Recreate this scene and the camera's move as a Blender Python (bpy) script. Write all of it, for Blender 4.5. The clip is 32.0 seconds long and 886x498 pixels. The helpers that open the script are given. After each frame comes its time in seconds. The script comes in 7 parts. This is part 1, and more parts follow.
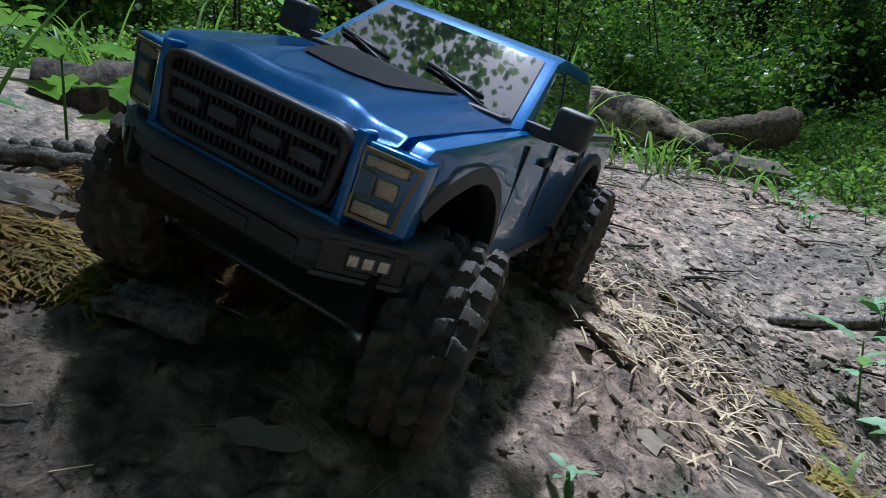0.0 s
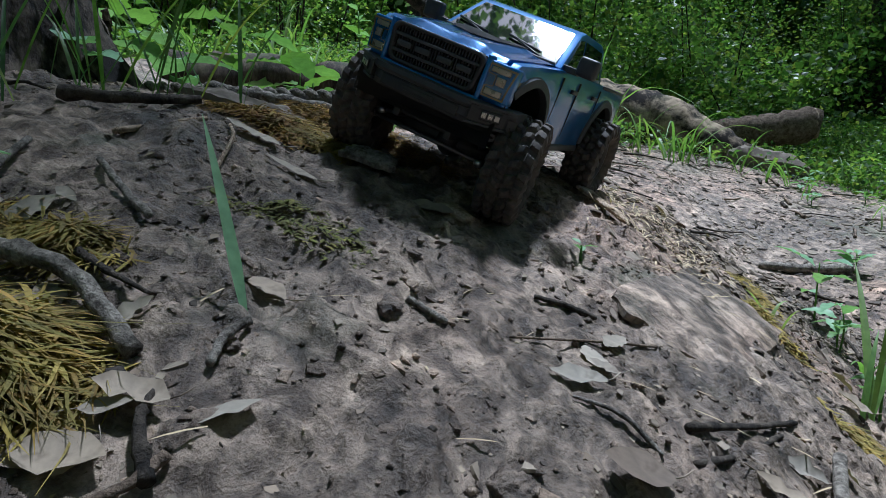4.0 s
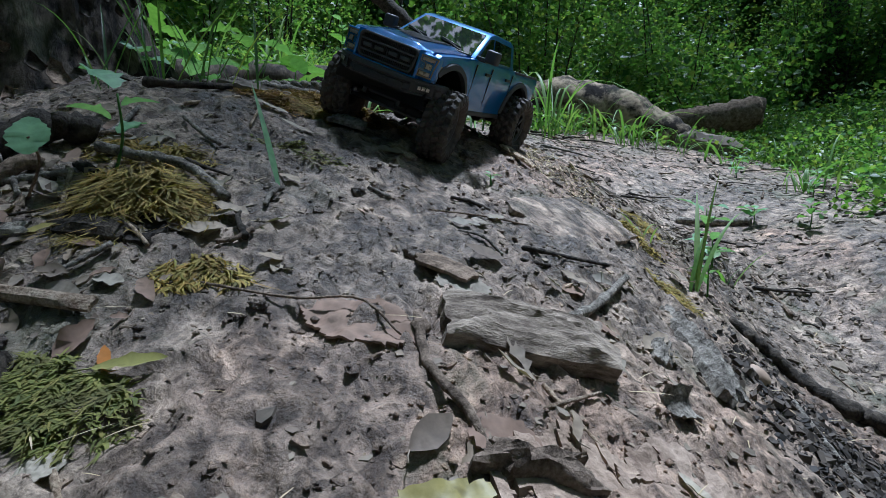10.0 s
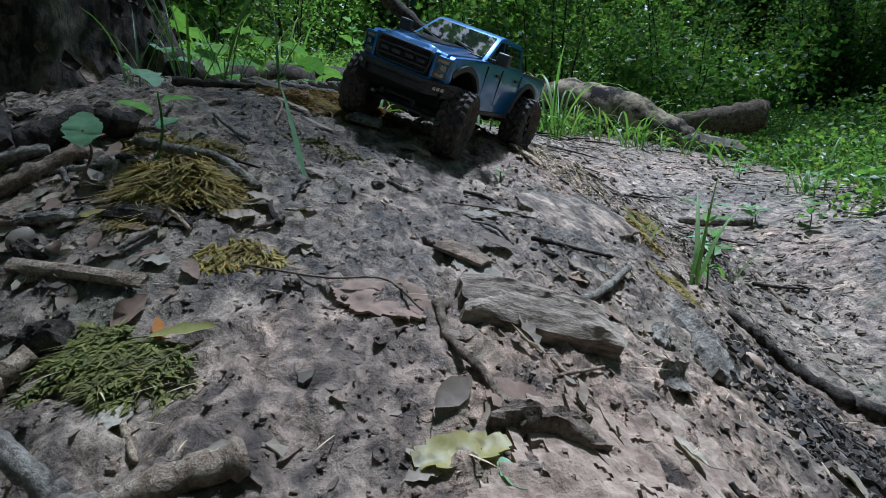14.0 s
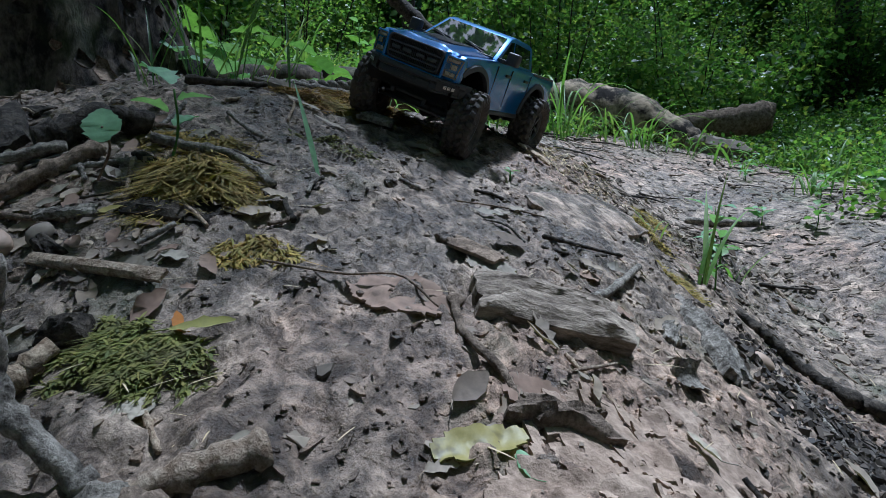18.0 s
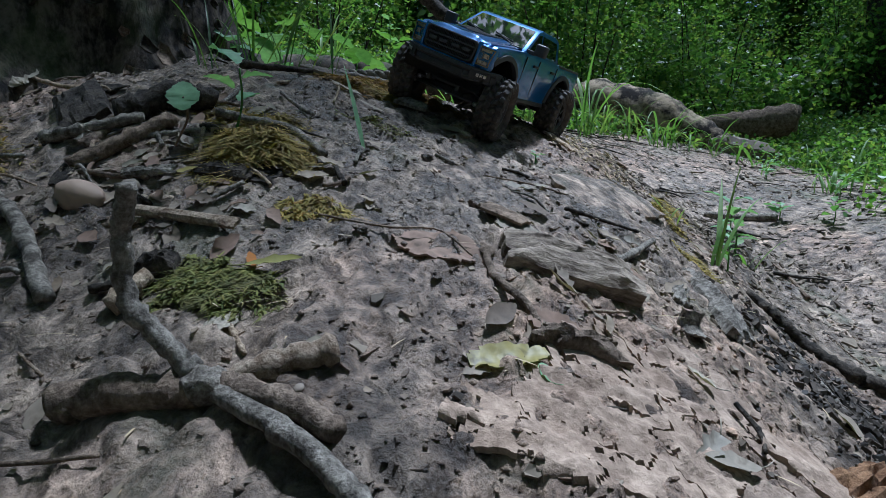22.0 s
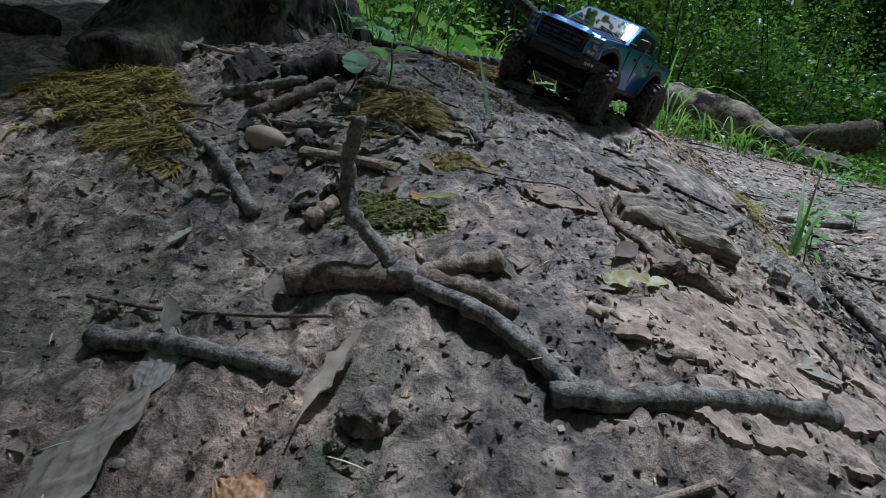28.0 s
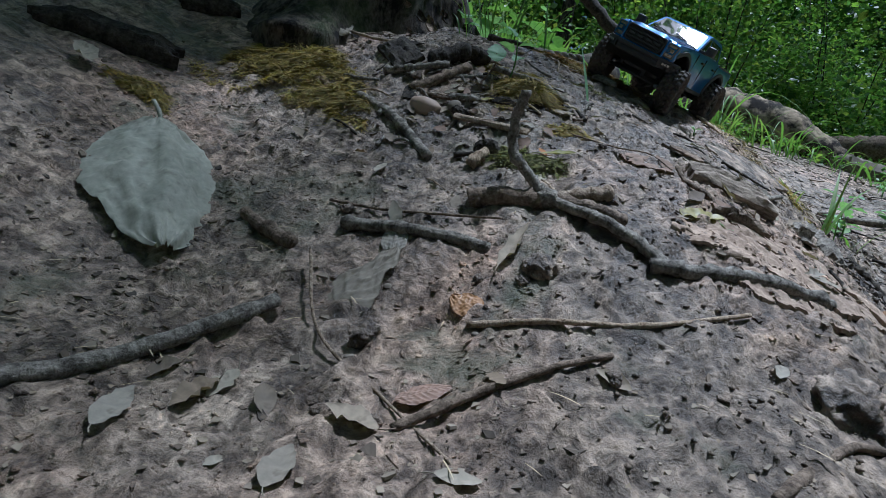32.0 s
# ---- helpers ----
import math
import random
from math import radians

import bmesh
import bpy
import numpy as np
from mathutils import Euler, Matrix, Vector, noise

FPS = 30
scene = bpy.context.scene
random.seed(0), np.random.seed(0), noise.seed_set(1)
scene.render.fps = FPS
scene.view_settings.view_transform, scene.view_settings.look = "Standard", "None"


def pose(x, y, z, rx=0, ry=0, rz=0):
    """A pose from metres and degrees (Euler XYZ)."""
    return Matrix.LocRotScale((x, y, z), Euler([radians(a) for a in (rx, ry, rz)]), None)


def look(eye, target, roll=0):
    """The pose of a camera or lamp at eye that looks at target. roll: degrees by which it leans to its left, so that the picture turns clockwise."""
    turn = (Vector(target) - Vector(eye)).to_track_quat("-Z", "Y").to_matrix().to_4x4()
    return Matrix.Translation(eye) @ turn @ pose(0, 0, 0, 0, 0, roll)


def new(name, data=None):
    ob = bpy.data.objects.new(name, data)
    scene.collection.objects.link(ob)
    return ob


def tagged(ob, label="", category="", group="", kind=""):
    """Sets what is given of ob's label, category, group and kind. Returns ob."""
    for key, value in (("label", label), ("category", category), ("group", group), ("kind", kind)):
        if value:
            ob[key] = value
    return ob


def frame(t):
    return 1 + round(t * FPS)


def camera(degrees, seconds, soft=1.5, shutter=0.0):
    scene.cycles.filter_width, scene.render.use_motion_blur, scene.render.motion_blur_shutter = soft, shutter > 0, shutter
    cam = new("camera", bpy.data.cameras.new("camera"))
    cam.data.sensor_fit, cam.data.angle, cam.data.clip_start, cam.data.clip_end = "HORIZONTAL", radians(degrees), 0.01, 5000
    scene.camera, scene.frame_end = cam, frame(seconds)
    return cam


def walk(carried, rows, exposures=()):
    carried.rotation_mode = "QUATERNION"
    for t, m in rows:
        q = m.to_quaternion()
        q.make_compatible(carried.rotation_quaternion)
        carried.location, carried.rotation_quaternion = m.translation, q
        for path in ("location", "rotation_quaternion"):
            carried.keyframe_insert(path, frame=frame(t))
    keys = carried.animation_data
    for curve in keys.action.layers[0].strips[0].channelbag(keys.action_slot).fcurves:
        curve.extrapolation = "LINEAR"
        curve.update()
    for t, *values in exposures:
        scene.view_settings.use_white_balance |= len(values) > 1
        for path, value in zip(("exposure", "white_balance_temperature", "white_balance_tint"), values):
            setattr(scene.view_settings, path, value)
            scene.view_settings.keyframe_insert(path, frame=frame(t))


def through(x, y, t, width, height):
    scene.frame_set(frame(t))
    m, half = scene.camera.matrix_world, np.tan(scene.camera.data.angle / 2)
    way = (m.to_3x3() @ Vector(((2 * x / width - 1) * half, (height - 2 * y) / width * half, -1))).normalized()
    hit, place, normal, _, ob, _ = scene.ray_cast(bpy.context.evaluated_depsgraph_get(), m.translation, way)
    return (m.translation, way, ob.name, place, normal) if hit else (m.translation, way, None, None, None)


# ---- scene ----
cam = camera(71.85, 32.0, soft=0.6)
# seconds, place in metres, turn in degrees
ROWS = [
    (0.0, -0.0120, -0.0401, 0.3858, 82.77, -0.33, 0.08),
    (0.5, -0.0144, -0.0501, 0.3816, 82.82, -0.35, 0.34),
    (1.0, -0.0138, -0.0752, 0.3756, 82.80, -0.55, 0.78),
    (1.5, -0.0103, -0.1127, 0.3667, 82.89, -0.68, 1.33),
    (2.0, -0.0075, -0.1562, 0.3474, 83.00, -0.91, 1.94),
    (2.5, -0.0076, -0.2029, 0.3265, 83.20, -0.91, 2.51),
    (3.0, -0.0164, -0.2618, 0.3096, 83.35, -1.03, 3.02),
    (3.5, -0.0331, -0.3109, 0.2963, 83.27, -1.34, 3.33),
    (5.5, -0.0815, -0.4189, 0.3050, 83.37, -0.99, 2.04),
    (6.0, -0.0792, -0.4671, 0.2812, 83.62, -0.34, 1.57),
    (6.5, -0.0764, -0.5276, 0.2568, 83.75, 0.10, 1.34),
    (7.0, -0.0805, -0.5782, 0.2398, 83.86, 0.10, 1.18),
    (7.5, -0.0886, -0.6125, 0.2265, 83.96, 0.16, 1.09),
    (8.0, -0.0842, -0.6415, 0.2199, 83.92, 0.30, 1.19),
    (8.5, -0.0638, -0.6557, 0.2138, 83.97, 0.13, 1.41),
    (9.0, -0.0342, -0.6574, 0.2118, 84.00, 0.18, 1.63),
    (9.5, -0.0025, -0.6524, 0.2182, 83.91, 0.39, 2.04),
    (10.0, 0.0186, -0.6474, 0.2246, 83.78, 0.32, 2.31),
    (10.5, 0.0248, -0.6405, 0.2298, 83.68, 0.28, 2.43),
    (11.0, 0.0188, -0.6380, 0.2307, 83.63, 0.26, 2.38),
    (11.5, 0.0088, -0.6437, 0.2283, 83.65, 0.27, 2.26),
    (12.0, -0.0024, -0.6554, 0.2261, 83.64, 0.20, 2.23),
    (12.5, -0.0091, -0.6679, 0.2226, 83.73, 0.05, 2.23),
    (13.0, -0.0074, -0.6786, 0.2187, 83.86, -0.05, 2.35),
    (13.5, -0.0003, -0.6885, 0.2182, 83.86, -0.02, 2.56),
    (14.0, 0.0086, -0.6944, 0.2160, 83.92, -0.08, 2.72),
    (14.5, 0.0143, -0.6981, 0.2129, 84.01, -0.15, 2.84),
    (16.5, -0.0025, -0.6879, 0.2153, 83.96, -0.17, 2.73),
    (17.0, -0.0032, -0.6846, 0.2183, 83.94, -0.21, 2.80),
    (17.5, -0.0018, -0.6895, 0.2185, 83.95, -0.22, 2.92),
    (18.0, -0.0009, -0.7003, 0.2132, 83.98, -0.36, 3.05),
    (18.5, -0.0022, -0.7191, 0.2068, 83.98, -0.58, 3.24),
    (19.0, -0.0068, -0.7383, 0.2009, 83.98, -0.79, 3.39),
    (19.5, -0.0133, -0.7532, 0.1968, 84.01, -0.86, 3.56),
    (20.0, -0.0176, -0.7638, 0.1951, 84.01, -0.89, 3.82),
    (20.5, -0.0183, -0.7687, 0.1913, 84.03, -1.02, 4.07),
    (21.0, -0.0159, -0.7715, 0.1872, 84.02, -1.08, 4.38),
    (21.5, -0.0123, -0.7752, 0.1837, 84.02, -1.38, 4.75),
    (22.0, -0.0087, -0.7792, 0.1794, 84.05, -1.56, 5.10),
    (22.5, -0.0056, -0.7886, 0.1760, 84.06, -1.79, 5.40),
    (23.0, -0.0036, -0.7988, 0.1726, 84.12, -1.97, 5.80),
    (23.5, -0.0028, -0.8091, 0.1702, 84.12, -2.24, 6.23),
    (24.0, -0.0048, -0.8207, 0.1689, 84.08, -2.52, 6.67),
    (24.5, -0.0090, -0.8301, 0.1678, 84.03, -2.78, 7.13),
    (26.5, -0.0289, -0.8800, 0.1385, 84.13, -4.16, 9.10),
    (27.0, -0.0436, -0.8925, 0.1340, 83.97, -4.63, 9.43),
    (27.5, -0.0608, -0.9015, 0.1322, 83.76, -5.19, 9.80),
    (28.0, -0.0792, -0.9079, 0.1306, 83.47, -5.65, 10.04),
    (28.5, -0.0895, -0.9188, 0.1272, 83.22, -5.95, 10.37),
    (29.0, -0.0920, -0.9401, 0.1168, 83.18, -6.27, 10.76),
    (29.5, -0.0916, -0.9716, 0.1022, 83.24, -6.79, 11.23),
    (30.0, -0.0932, -1.0067, 0.0880, 83.27, -7.27, 11.66),
    (30.5, -0.1023, -1.0430, 0.0762, 83.15, -7.81, 12.01),
    (31.0, -0.1167, -1.0875, 0.0669, 82.94, -8.43, 12.40),
    (31.5, -0.1297, -1.1427, 0.0640, 82.61, -8.89, 13.00),
    (32.0, -0.1421, -1.2018, 0.0653, 82.21, -9.48, 13.70),
]
walk(cam, [(row[0], pose(*row[1:])) for row in ROWS], [(0.0, 0.60, 5020, 10), (6.0, 0.57, 4980, 10), (9.0, 0.54, 4880, 9), (18.0, 0.46, 4840, 9), (24.0, 0.36, 4840, 9), (27.0, 0.27, 4900, 9), (30.0, 0.36, 4920, 9), (32.0, 0.48, 4880, 9)])

# ---- light ----
SUN_TURN, SUN_HEIGHT = 60.0, 73.0  # degrees: the sun stands high behind the truck, a little to the right
world = bpy.data.worlds.new("world")
scene.world = world
world.use_nodes = True
wn = world.node_tree.nodes
sky = wn.new("ShaderNodeTexSky")
sky.sky_type, sky.sun_disc = "NISHITA", False
sky.sun_elevation, sky.sun_rotation = radians(SUN_HEIGHT), radians(90 - SUN_TURN)
sky.air_density, sky.dust_density = 1.0, 2.0
world.node_tree.links.new(sky.outputs[0], wn["Background"].inputs[0])
wn["Background"].inputs[1].default_value = 0.05
sun = new("sun", bpy.data.lights.new("sun", "SUN"))
sun.data.energy, sun.data.angle, sun.data.color = 4.5, radians(4.5), (1.0, 0.96, 0.90)
SUN_WAY = Vector((math.cos(radians(SUN_TURN)) * math.cos(radians(SUN_HEIGHT)), math.sin(radians(SUN_TURN)) * math.cos(radians(SUN_HEIGHT)), math.sin(radians(SUN_HEIGHT))))
sun.matrix_world = look(SUN_WAY * 20, (0, 0, 0))


# ---- materials ----
class Nodes:
    """A short hand for node materials."""

    def __init__(self, name):
        self.mat = bpy.data.materials.new(name)
        self.mat.use_nodes = True
        self.tree = self.mat.node_tree
        self.bsdf = self.tree.nodes["Principled BSDF"]
        self.coord = self.add("ShaderNodeTexCoord")

    def add(self, kind, **values):
        node = self.tree.nodes.new(kind)
        for key, value in values.items():
            setattr(node, key, value)
        return node

    def link(self, a, b):
        self.tree.links.new(a, b)

    def noise(self, scale, detail=6.0, rough=0.6, stretch=None, distort=0.0):
        n = self.add("ShaderNodeTexNoise")
        n.inputs["Scale"].default_value, n.inputs["Detail"].default_value = scale, detail
        n.inputs["Roughness"].default_value, n.inputs["Distortion"].default_value = rough, distort
        if stretch:
            m = self.add("ShaderNodeMapping")
            m.inputs["Scale"].default_value = stretch
            self.link(self.coord.outputs["Object"], m.inputs[0])
            self.link(m.outputs[0], n.inputs["Vector"])
        else:
            self.link(self.coord.outputs["Object"], n.inputs["Vector"])
        return n.outputs[0]

    def ramp(self, value, *stops):
        r = self.add("ShaderNodeValToRGB")
        e = r.color_ramp.elements
        while len(e) < len(stops):
            e.new(0.5)
        for i, (pos, c) in enumerate(stops):
            e[i].position = pos
            e[i].color = (*c, 1) if len(c) == 3 else (c[0], c[0], c[0], 1)
        self.link(value, r.inputs[0])
        return r.outputs[0]

    def mix(self, factor, a, b, blend="MIX"):
        m = self.add("ShaderNodeMix", data_type="RGBA", blend_type=blend)
        for socket, v in ((m.inputs[0], factor), (m.inputs[6], a), (m.inputs[7], b)):
            if isinstance(v, (int, float)):
                socket.default_value = v
            elif isinstance(v, tuple):
                socket.default_value = (*v, 1)
            else:
                self.link(v, socket)
        return m.outputs[2]

    def bump(self, height, strength, distance, under=None):
        b = self.add("ShaderNodeBump")
        b.inputs["Strength"].default_value, b.inputs["Distance"].default_value = strength, distance
        self.link(height, b.inputs["Height"])
        if under is not None:
            self.link(under, b.inputs["Normal"])
        return b.outputs[0]

    def set(self, **sockets):
        for key, v in sockets.items():
            s = self.bsdf.inputs[key.replace("_", " ")]
            if isinstance(v, (int, float)):
                s.default_value = v
            elif isinstance(v, tuple):
                s.default_value = (*v, 1)
            else:
                self.link(v, s)
        return self

    def random(self):
        return self.add("ShaderNodeObjectInfo").outputs["Random"]

    def island(self):
        return self.add("ShaderNodeNewGeometry").outputs["Random Per Island"]


def mud_material(name, loose=False):
    """Damp clay: grey with browner, redder stretches, dark wet hollows and pale dried skin, with a dull sheen."""
    n = Nodes(name)
    big, mid, fine = n.noise(3.0, 4, 0.55), n.noise(26, 8, 0.65), n.noise(190, 6, 0.7)
    smear = n.noise(9, 7, 0.62, (1.0, 0.45, 1.0), 1.2)
    blotch = n.noise(48, 9, 0.68, (1.0, 0.8, 1.0), 0.6)
    base = n.ramp(big, (0.32, (0.150, 0.121, 0.095)), (0.55, (0.245, 0.200, 0.160)), (0.74, (0.335, 0.278, 0.225)))
    base = n.mix(n.ramp(n.noise(2.1, 3, 0.5, (1.3, 0.8, 1.0)), (0.47, (0.0,)), (0.62, (0.8,))), base, (0.275, 0.195, 0.145))
    c = n.mix(1.0, base, n.ramp(smear, (0.34, (0.50, 0.48, 0.46)), (0.47, (0.90, 0.89, 0.88)), (0.62, (1.25, 1.23, 1.20))), "MULTIPLY")
    c = n.mix(0.95, c, n.ramp(blotch, (0.40, (0.30, 0.27, 0.24)), (0.47, (0.74, 0.71, 0.68)), (0.53, (1.12, 1.10, 1.07)), (0.60, (1.75, 1.72, 1.68))), "MULTIPLY")
    dark = n.ramp(mid, (0.34, (0.40, 0.37, 0.34)), (0.44, (0.80, 0.78, 0.76)), (0.60, (1.22, 1.20, 1.17)))
    c = n.mix(0.8, c, dark, "MULTIPLY")
    grain = n.ramp(fine, (0.34, (0.35, 0.32, 0.30)), (0.43, (0.93, 0.93, 0.93)), (0.66, (1.25, 1.23, 1.2)))
    c = n.mix(0.75, c, grain, "MULTIPLY")
    algae = n.ramp(n.noise(5.5, 5, 0.6, distort=0.6), (0.57, (0.0,)), (0.69, (0.6,)))
    c = n.mix(algae, c, (0.105, 0.112, 0.064))
    if loose:
        c = n.mix(1.0, c, n.ramp(n.island(), (0.0, (0.70, 0.66, 0.62)), (0.45, (0.95, 0.92, 0.88)), (0.85, (1.12, 1.08, 1.03)), (1.0, (1.40, 1.34, 1.26))), "MULTIPLY")
    rough = n.ramp(smear, (0.36, (0.36,)), (0.62, (0.78,)))
    nb = n.bump(smear, 0.6, 0.02)
    nb = n.bump(blotch, 0.8, 0.008, nb)
    nb = n.bump(mid, 0.7, 0.012, nb)
    nb = n.bump(fine, 0.8, 0.003, nb)
    nb = n.bump(n.noise(620, 4, 0.6), 0.5, 0.0012, nb)
    n.set(Base_Color=c, Roughness=rough, Normal=nb, Specular_IOR_Level=0.42)
    return n.mat


def bark_material(name, dark, light, scale=40.0, stretch=(1, 1, 0.2), moss=0.0, crisp=1.5):
    n = Nodes(name)
    a, b = n.noise(scale, 8, 0.65, stretch), n.noise(scale * 4, 6, 0.7, stretch)
    mean = tuple((p + q) / 2 for p, q in zip(dark, light))
    c = n.ramp(a, (0.5 - 0.2 / crisp, dark), (0.5, mean), (0.5 + 0.2 / crisp, light))
    c = n.mix(0.75, c, n.ramp(b, (0.3, (0.5, 0.48, 0.46)), (0.7, (1.3, 1.3, 1.28))), "MULTIPLY")
    c = n.mix(0.5, c, n.ramp(n.random(), (0.0, (0.72, 0.72, 0.74)), (1.0, (1.22, 1.18, 1.12))), "MULTIPLY")
    if moss:
        c = n.mix(n.ramp(n.noise(scale * 0.3, 5, 0.6), (0.5, (0.0,)), (0.68, (moss,))), c, (0.085, 0.11, 0.035))
    nb = n.bump(b, 0.6, 0.002, n.bump(a, 0.9, 0.006))
    n.set(Base_Color=c, Roughness=0.88, Normal=nb, Specular_IOR_Level=0.25)
    return n.mat


def leaf_material(name, *colours, through=0.45, rough=0.5, spots=0.0, patch=0.0):
    """Thin leaves: part of the light goes through them."""
    n = Nodes(name)
    k = len(colours)
    mixed = n.add("ShaderNodeMath", operation="ADD", use_clamp=False)
    n.link(n.island(), mixed.inputs[0])
    n.link(n.random(), mixed.inputs[1])
    part_of = n.add("ShaderNodeMath", operation="FRACT")
    n.link(mixed.outputs[0], part_of.inputs[0])
    c = n.ramp(part_of.outputs[0], *[(i / max(1, k - 1), q) for i, q in enumerate(colours)])
    v = n.noise(90, 5, 0.6)
    c = n.mix(0.7, c, n.ramp(v, (0.3, (0.66, 0.66, 0.62)), (0.7, (1.25, 1.22, 1.15))), "MULTIPLY")
    if patch:
        c = n.mix(n.ramp(n.noise(38, 4, 0.6), (0.42, (0.0,)), (0.60, (patch,))), c, (0.055, 0.042, 0.018))
    if spots:
        c = n.mix(n.ramp(n.noise(60, 3, 0.5), (0.58, (0.0,)), (0.7, (spots,))), c, (0.05, 0.035, 0.02))
    n.set(Base_Color=c, Roughness=rough, Specular_IOR_Level=0.35, Normal=n.bump(v, 0.4, 0.001))
    t = n.add("ShaderNodeBsdfTranslucent")
    n.link(n.mix(1.0, c, (1.5, 1.6, 0.7), "MULTIPLY"), t.inputs[0])
    m = n.add("ShaderNodeMixShader")
    m.inputs[0].default_value = through
    n.link(n.bsdf.outputs[0], m.inputs[1])
    n.link(t.outputs[0], m.inputs[2])
    n.link(m.outputs[0], n.tree.nodes["Material Output"].inputs[0])
    return n.mat


def plain_material(name, colour, rough=0.5, metal=0.0, dirt=0.0, coat=0.0, grain=120.0, dirt_colour=(0.2, 0.165, 0.125), relief=0.15):
    n = Nodes(name)
    a, b = n.noise(18, 5, 0.6), n.noise(grain, 5, 0.65)
    c = n.mix(0.5, colour, n.ramp(b, (0.3, (0.75, 0.75, 0.75)), (0.7, (1.2, 1.2, 1.2))), "MULTIPLY")
    r = rough
    if dirt:
        f = n.ramp(n.mix(0.5, a, b), (0.40, (0.0,)), (0.66, (dirt,)))
        c = n.mix(f, c, dirt_colour)
        r = n.mix(f, (rough, rough, rough), (0.9, 0.9, 0.9))
    n.set(Base_Color=c, Roughness=r, Metallic=metal, Coat_Weight=coat, Coat_Roughness=0.08, Normal=n.bump(b, relief, 0.0006))
    return n.mat


def paint_material():
    """Blue metallic paint under clear lacquer, with a little dust."""
    n = Nodes("blue_metallic_paint")
    flake, cloud, dust = n.noise(2600, 2, 0.5), n.noise(14, 4, 0.5), n.noise(160, 6, 0.7)
    c = n.ramp(flake, (0.35, (0.002, 0.085, 0.29)), (0.65, (0.006, 0.175, 0.52)))
    d = n.ramp(n.mix(0.5, cloud, dust), (0.50, (0.0,)), (0.72, (0.16,)))
    c = n.mix(d, c, (0.15, 0.16, 0.15))
    n.set(Base_Color=c, Metallic=0.35, Roughness=n.mix(d, (0.28, 0.28, 0.28), (0.7, 0.7, 0.7)), Coat_Weight=1.0, Coat_Roughness=n.mix(d, (0.03, 0.03, 0.03), (0.4, 0.4, 0.4)),
          Normal=n.bump(cloud, 0.05, 0.002))
    return n.mat


def glass_material(name, colour, rough=0.03):
    n = Nodes(name)
    n.set(Base_Color=colour, Roughness=rough, Specular_IOR_Level=1.0, IOR=1.65, Coat_Weight=1.0, Coat_Roughness=0.02)
    return n.mat


MUD = mud_material("damp_clay_soil")
MUD_LOOSE = mud_material("loose_clay_flakes", True)
BARK_GREY = bark_material("grey_weathered_bark", (0.075, 0.065, 0.054), (0.34, 0.31, 0.265), 70.0, (1, 1, 1))
BARK_DARK = bark_material("dark_wet_bark", (0.012, 0.010, 0.008), (0.085, 0.070, 0.055), 50.0, (1, 1, 1))
BARK_LOG = bark_material("peeling_log_bark", (0.022, 0.016, 0.011), (0.46, 0.36, 0.25), 9.0, (1, 1, 1), 0.45, 2.6)
BARK_BROWN = bark_material("brown_bark_chip", (0.085, 0.062, 0.044), (0.29, 0.222, 0.165), 60.0, (1, 1, 1))
WOOD_PALE = bark_material("split_pale_wood", (0.235, 0.165, 0.108), (0.52, 0.42, 0.31), 90.0, (1, 1, 1))
WOOD_RED = bark_material("rotten_orange_wood", (0.12, 0.055, 0.022), (0.36, 0.21, 0.11), 60.0, (1, 1, 1))
TREE_BARK = bark_material("tree_bark", (0.008, 0.006, 0.005), (0.10, 0.080, 0.058), 26.0, (1, 1, 0.35), 0.35)
WOOD_GRAIN = bark_material("weathered_layered_wood", (0.115, 0.088, 0.066), (0.42, 0.345, 0.265), 48.0, (0.35, 1, 1))
STONE = plain_material("grey_pebble", (0.17, 0.140, 0.110), 0.9, dirt=0.9, relief=0.6)
LEAF_DRY = leaf_material("dry_brown_leaves", (0.20, 0.15, 0.105), (0.30, 0.245, 0.185), (0.23, 0.19, 0.15), (0.12, 0.09, 0.068), through=0.12, rough=0.75, spots=0.5)
LEAF_GREY = leaf_material("grey_dry_leaf", (0.25, 0.225, 0.19), (0.34, 0.30, 0.24), (0.20, 0.17, 0.14), through=0.1, rough=0.8, spots=0.5)
LEAF_YELLOW = leaf_material("yellow_green_leaf", (0.22, 0.225, 0.07), (0.27, 0.23, 0.075), through=0.15, spots=0.7)
LEAF_GREEN = leaf_material("fresh_green_leaf", (0.075, 0.165, 0.035), (0.13, 0.24, 0.055), (0.10, 0.21, 0.07), through=0.4)
LEAF_BLUE = leaf_material("cool_green_leaf", (0.15, 0.29, 0.16), (0.22, 0.37, 0.21), through=0.3)
GRASS = leaf_material("grass_blade", (0.085, 0.17, 0.045), (0.14, 0.26, 0.065), (0.19, 0.27, 0.09), through=0.4)
STRAW = leaf_material("dry_straw", (0.42, 0.33, 0.20), (0.52, 0.43, 0.29), (0.30, 0.22, 0.13), through=0.15, rough=0.7)
MOSS = leaf_material("yellow_green_moss", (0.28, 0.24, 0.055), (0.44, 0.33, 0.09), (0.20, 0.19, 0.045), (0.38, 0.24, 0.06), (0.13, 0.12, 0.035), through=0.25, rough=0.8, patch=0.5)
MOSS_GOLD = leaf_material("golden_brown_moss", (0.38, 0.24, 0.05), (0.42, 0.31, 0.085), (0.22, 0.12, 0.035), (0.34, 0.18, 0.05), (0.13, 0.085, 0.03), through=0.2, rough=0.8, patch=0.7)
